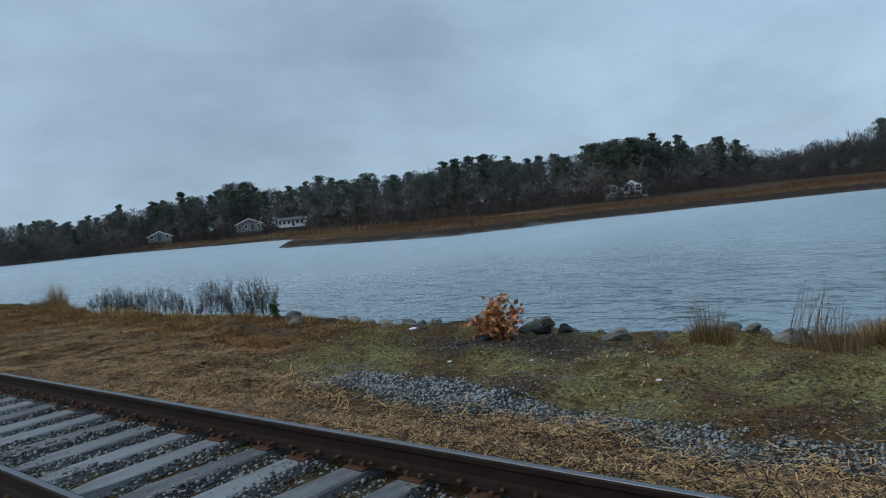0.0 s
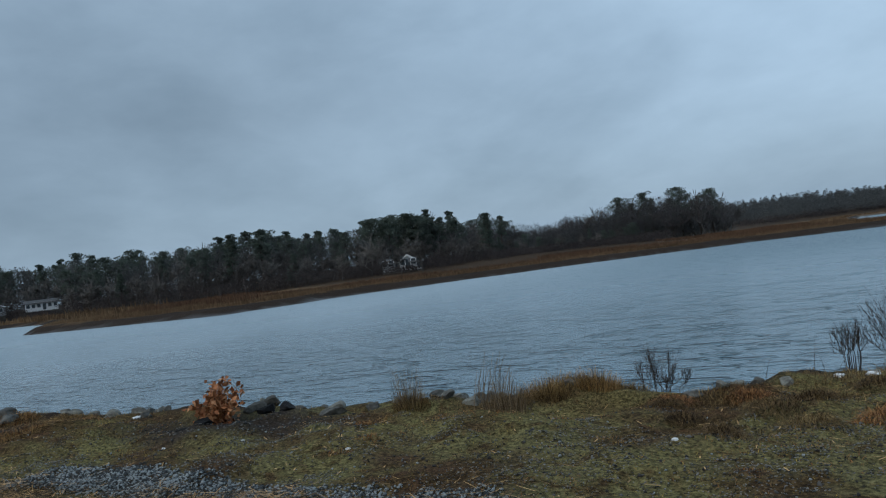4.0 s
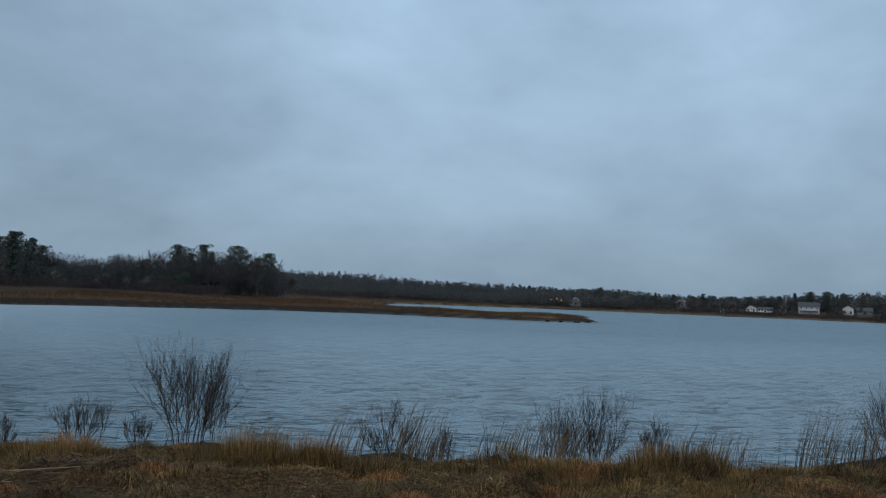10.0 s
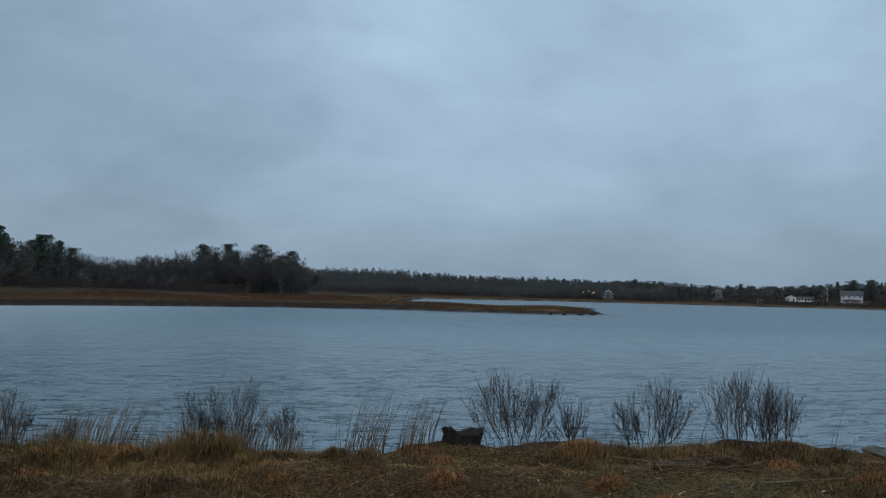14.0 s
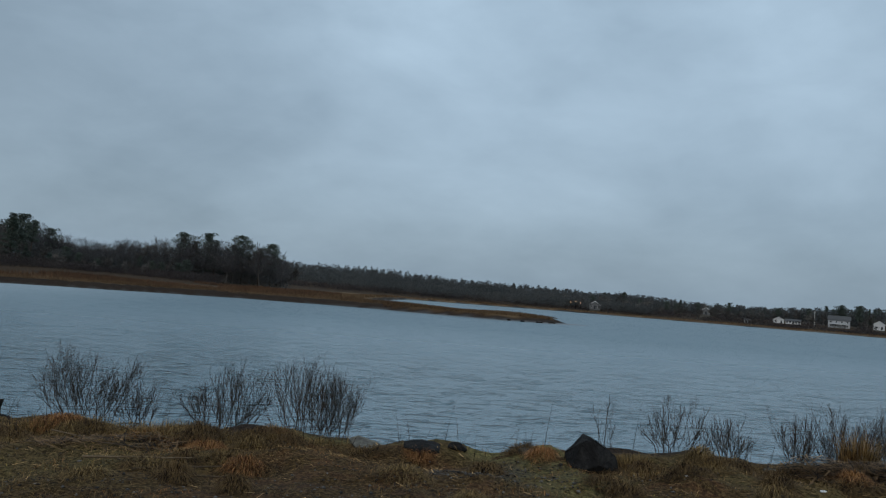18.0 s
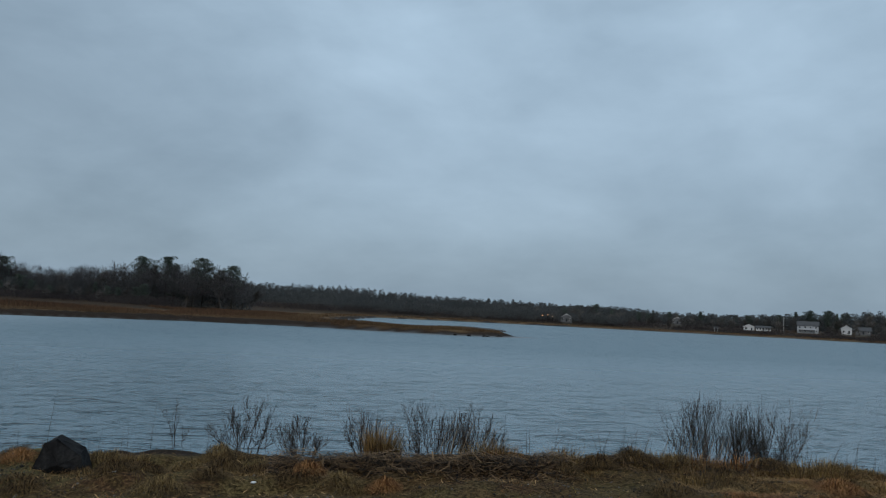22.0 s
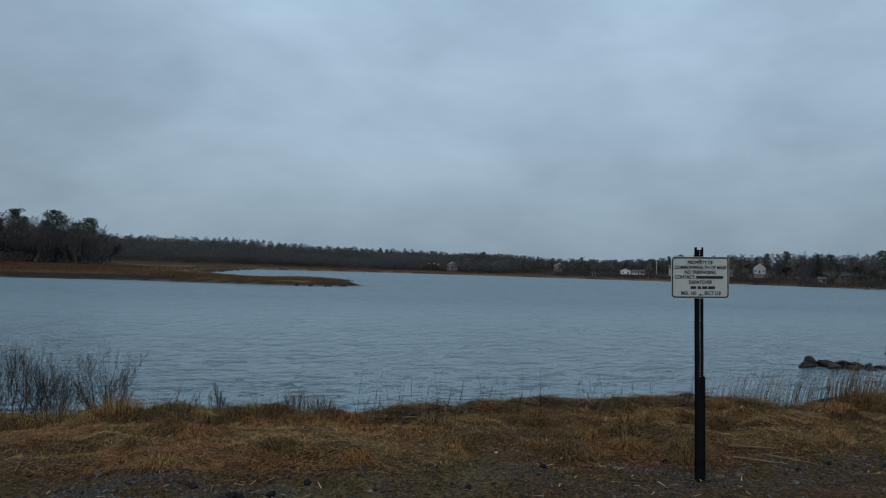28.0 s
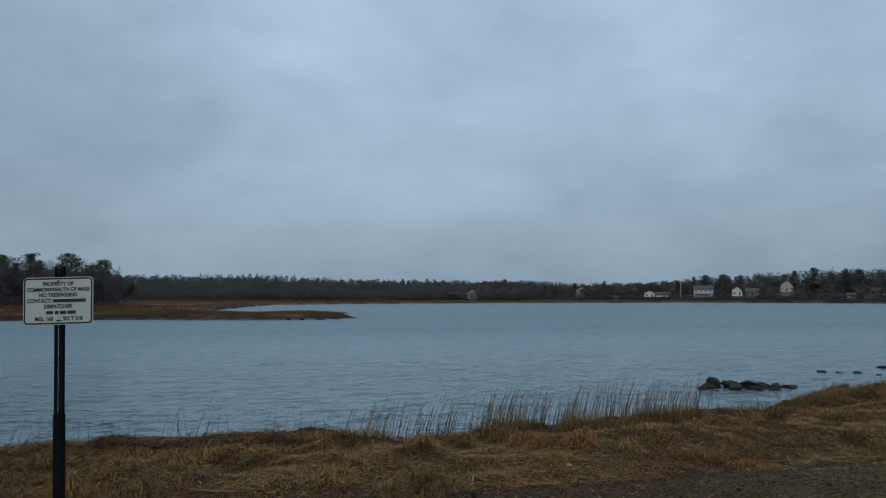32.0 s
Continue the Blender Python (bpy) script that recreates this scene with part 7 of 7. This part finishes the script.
house(392, 416, 6.0, 7.5, 7, 3.4, 3.4, -40, M_PALEWALL, "tall pale grey gabled house on rising shore", 3, True, False, True)
house(388, 356, 1.6, 4.5, 4, 1.8, 1.2, -44, M_GREYWALL, "small grey shed by the far shore", 2)
house(274, 436, 0.6, 2.2, 2.0, 2.0, 0.8, -28, M_WHITE, "tiny white shed at the far waterline", 1)
house(420, 372, 3.5, 9, 7, 2.4, 2.2, -46, M_GREYWALL, "grey house among trees on far shore", 3)

for k, (x, y, h) in enumerate([(-67.5, 133, 8.5), (-62.0, 131, 7.0), (-57.5, 132, 9.0), (-70.5, 134, 9.5)]):
    plant(BARES[k % 3], x, y, h, 80 * k, 0.9)
# garden scrub at the foot of the inlet and marsh houses
gb_, gd_, gt_ = [], [], []
for hx, hy, hz, hw in ((-65, 141, 2.3, 12), (-225, 176, 2.5, 14), (-234, 163, 2.5, 14), (-260, 140, 2.1, 11)):
    for k in range(34):
        qx, qy = hx + r.uniform(-0.7, 0.7) * hw + 4, hy - r.uniform(6, 12)
        d_ = math.hypot(qx - EYE_START[0], qy - EYE_START[1])
        gb_.append(math.degrees(math.atan2(qx - EYE_START[0], qy - EYE_START[1])))
        gd_.append(d_)
        gt_.append((hz - 0.1 - 0.6 * r.rand() - EYE_START[2]) / d_)
wood_mass("garden_scrub", "brown garden scrub before the inlet houses", M_SCRUB, np.array(gb_), np.array(gd_), np.array(gt_) / 0.3 + 0.01, 60, 0.3, 609, EYE_START, 0.0, True)

pole = bmesh.new()
bmesh.ops.create_cone(pole, cap_ends=True, segments=8, radius1=0.3, radius2=0.2, depth=11, matrix=Matrix.Translation((0, 0, 5.5)))
po = anchor("utility_pole", pose(347, 474, float(ground_z(347, 474)) - 0.2), "pale tall utility pole near far shore houses", "pole")
part("shaft", pole, M_POLE, po)
part("crossarm", box_bm(2.2, 0.15, 0.2, 0.02, (0, 0, 10.2)), M_POLE, po)
for n, (x, y, z) in enumerate([(162, 452, 4.6), (165.5, 452, 5.2), (168.5, 451, 4.4), (404, 348, 3.4)]):
    lo = anchor("shore_lamp", pose(x, y, float(ground_z(x, y))), "glowing orange lamp on a post at far shore", "lamp", "orange lamps")
    h = z - float(ground_z(x, y))
    part("lamp_post", box_bm(0.12, 0.12, h, 0.01, (0, 0, h / 2)), M_POST, lo)
    bm = bmesh.new()
    bmesh.ops.create_uvsphere(bm, u_segments=10, v_segments=6, radius=0.25, matrix=Matrix.Translation((0, 0, h + 0.2)) @ Matrix.Diagonal((1.6, 1, 0.7, 1)))
    part("lamp_head", bm, M_LAMP, lo, "glowing orange lamp head")
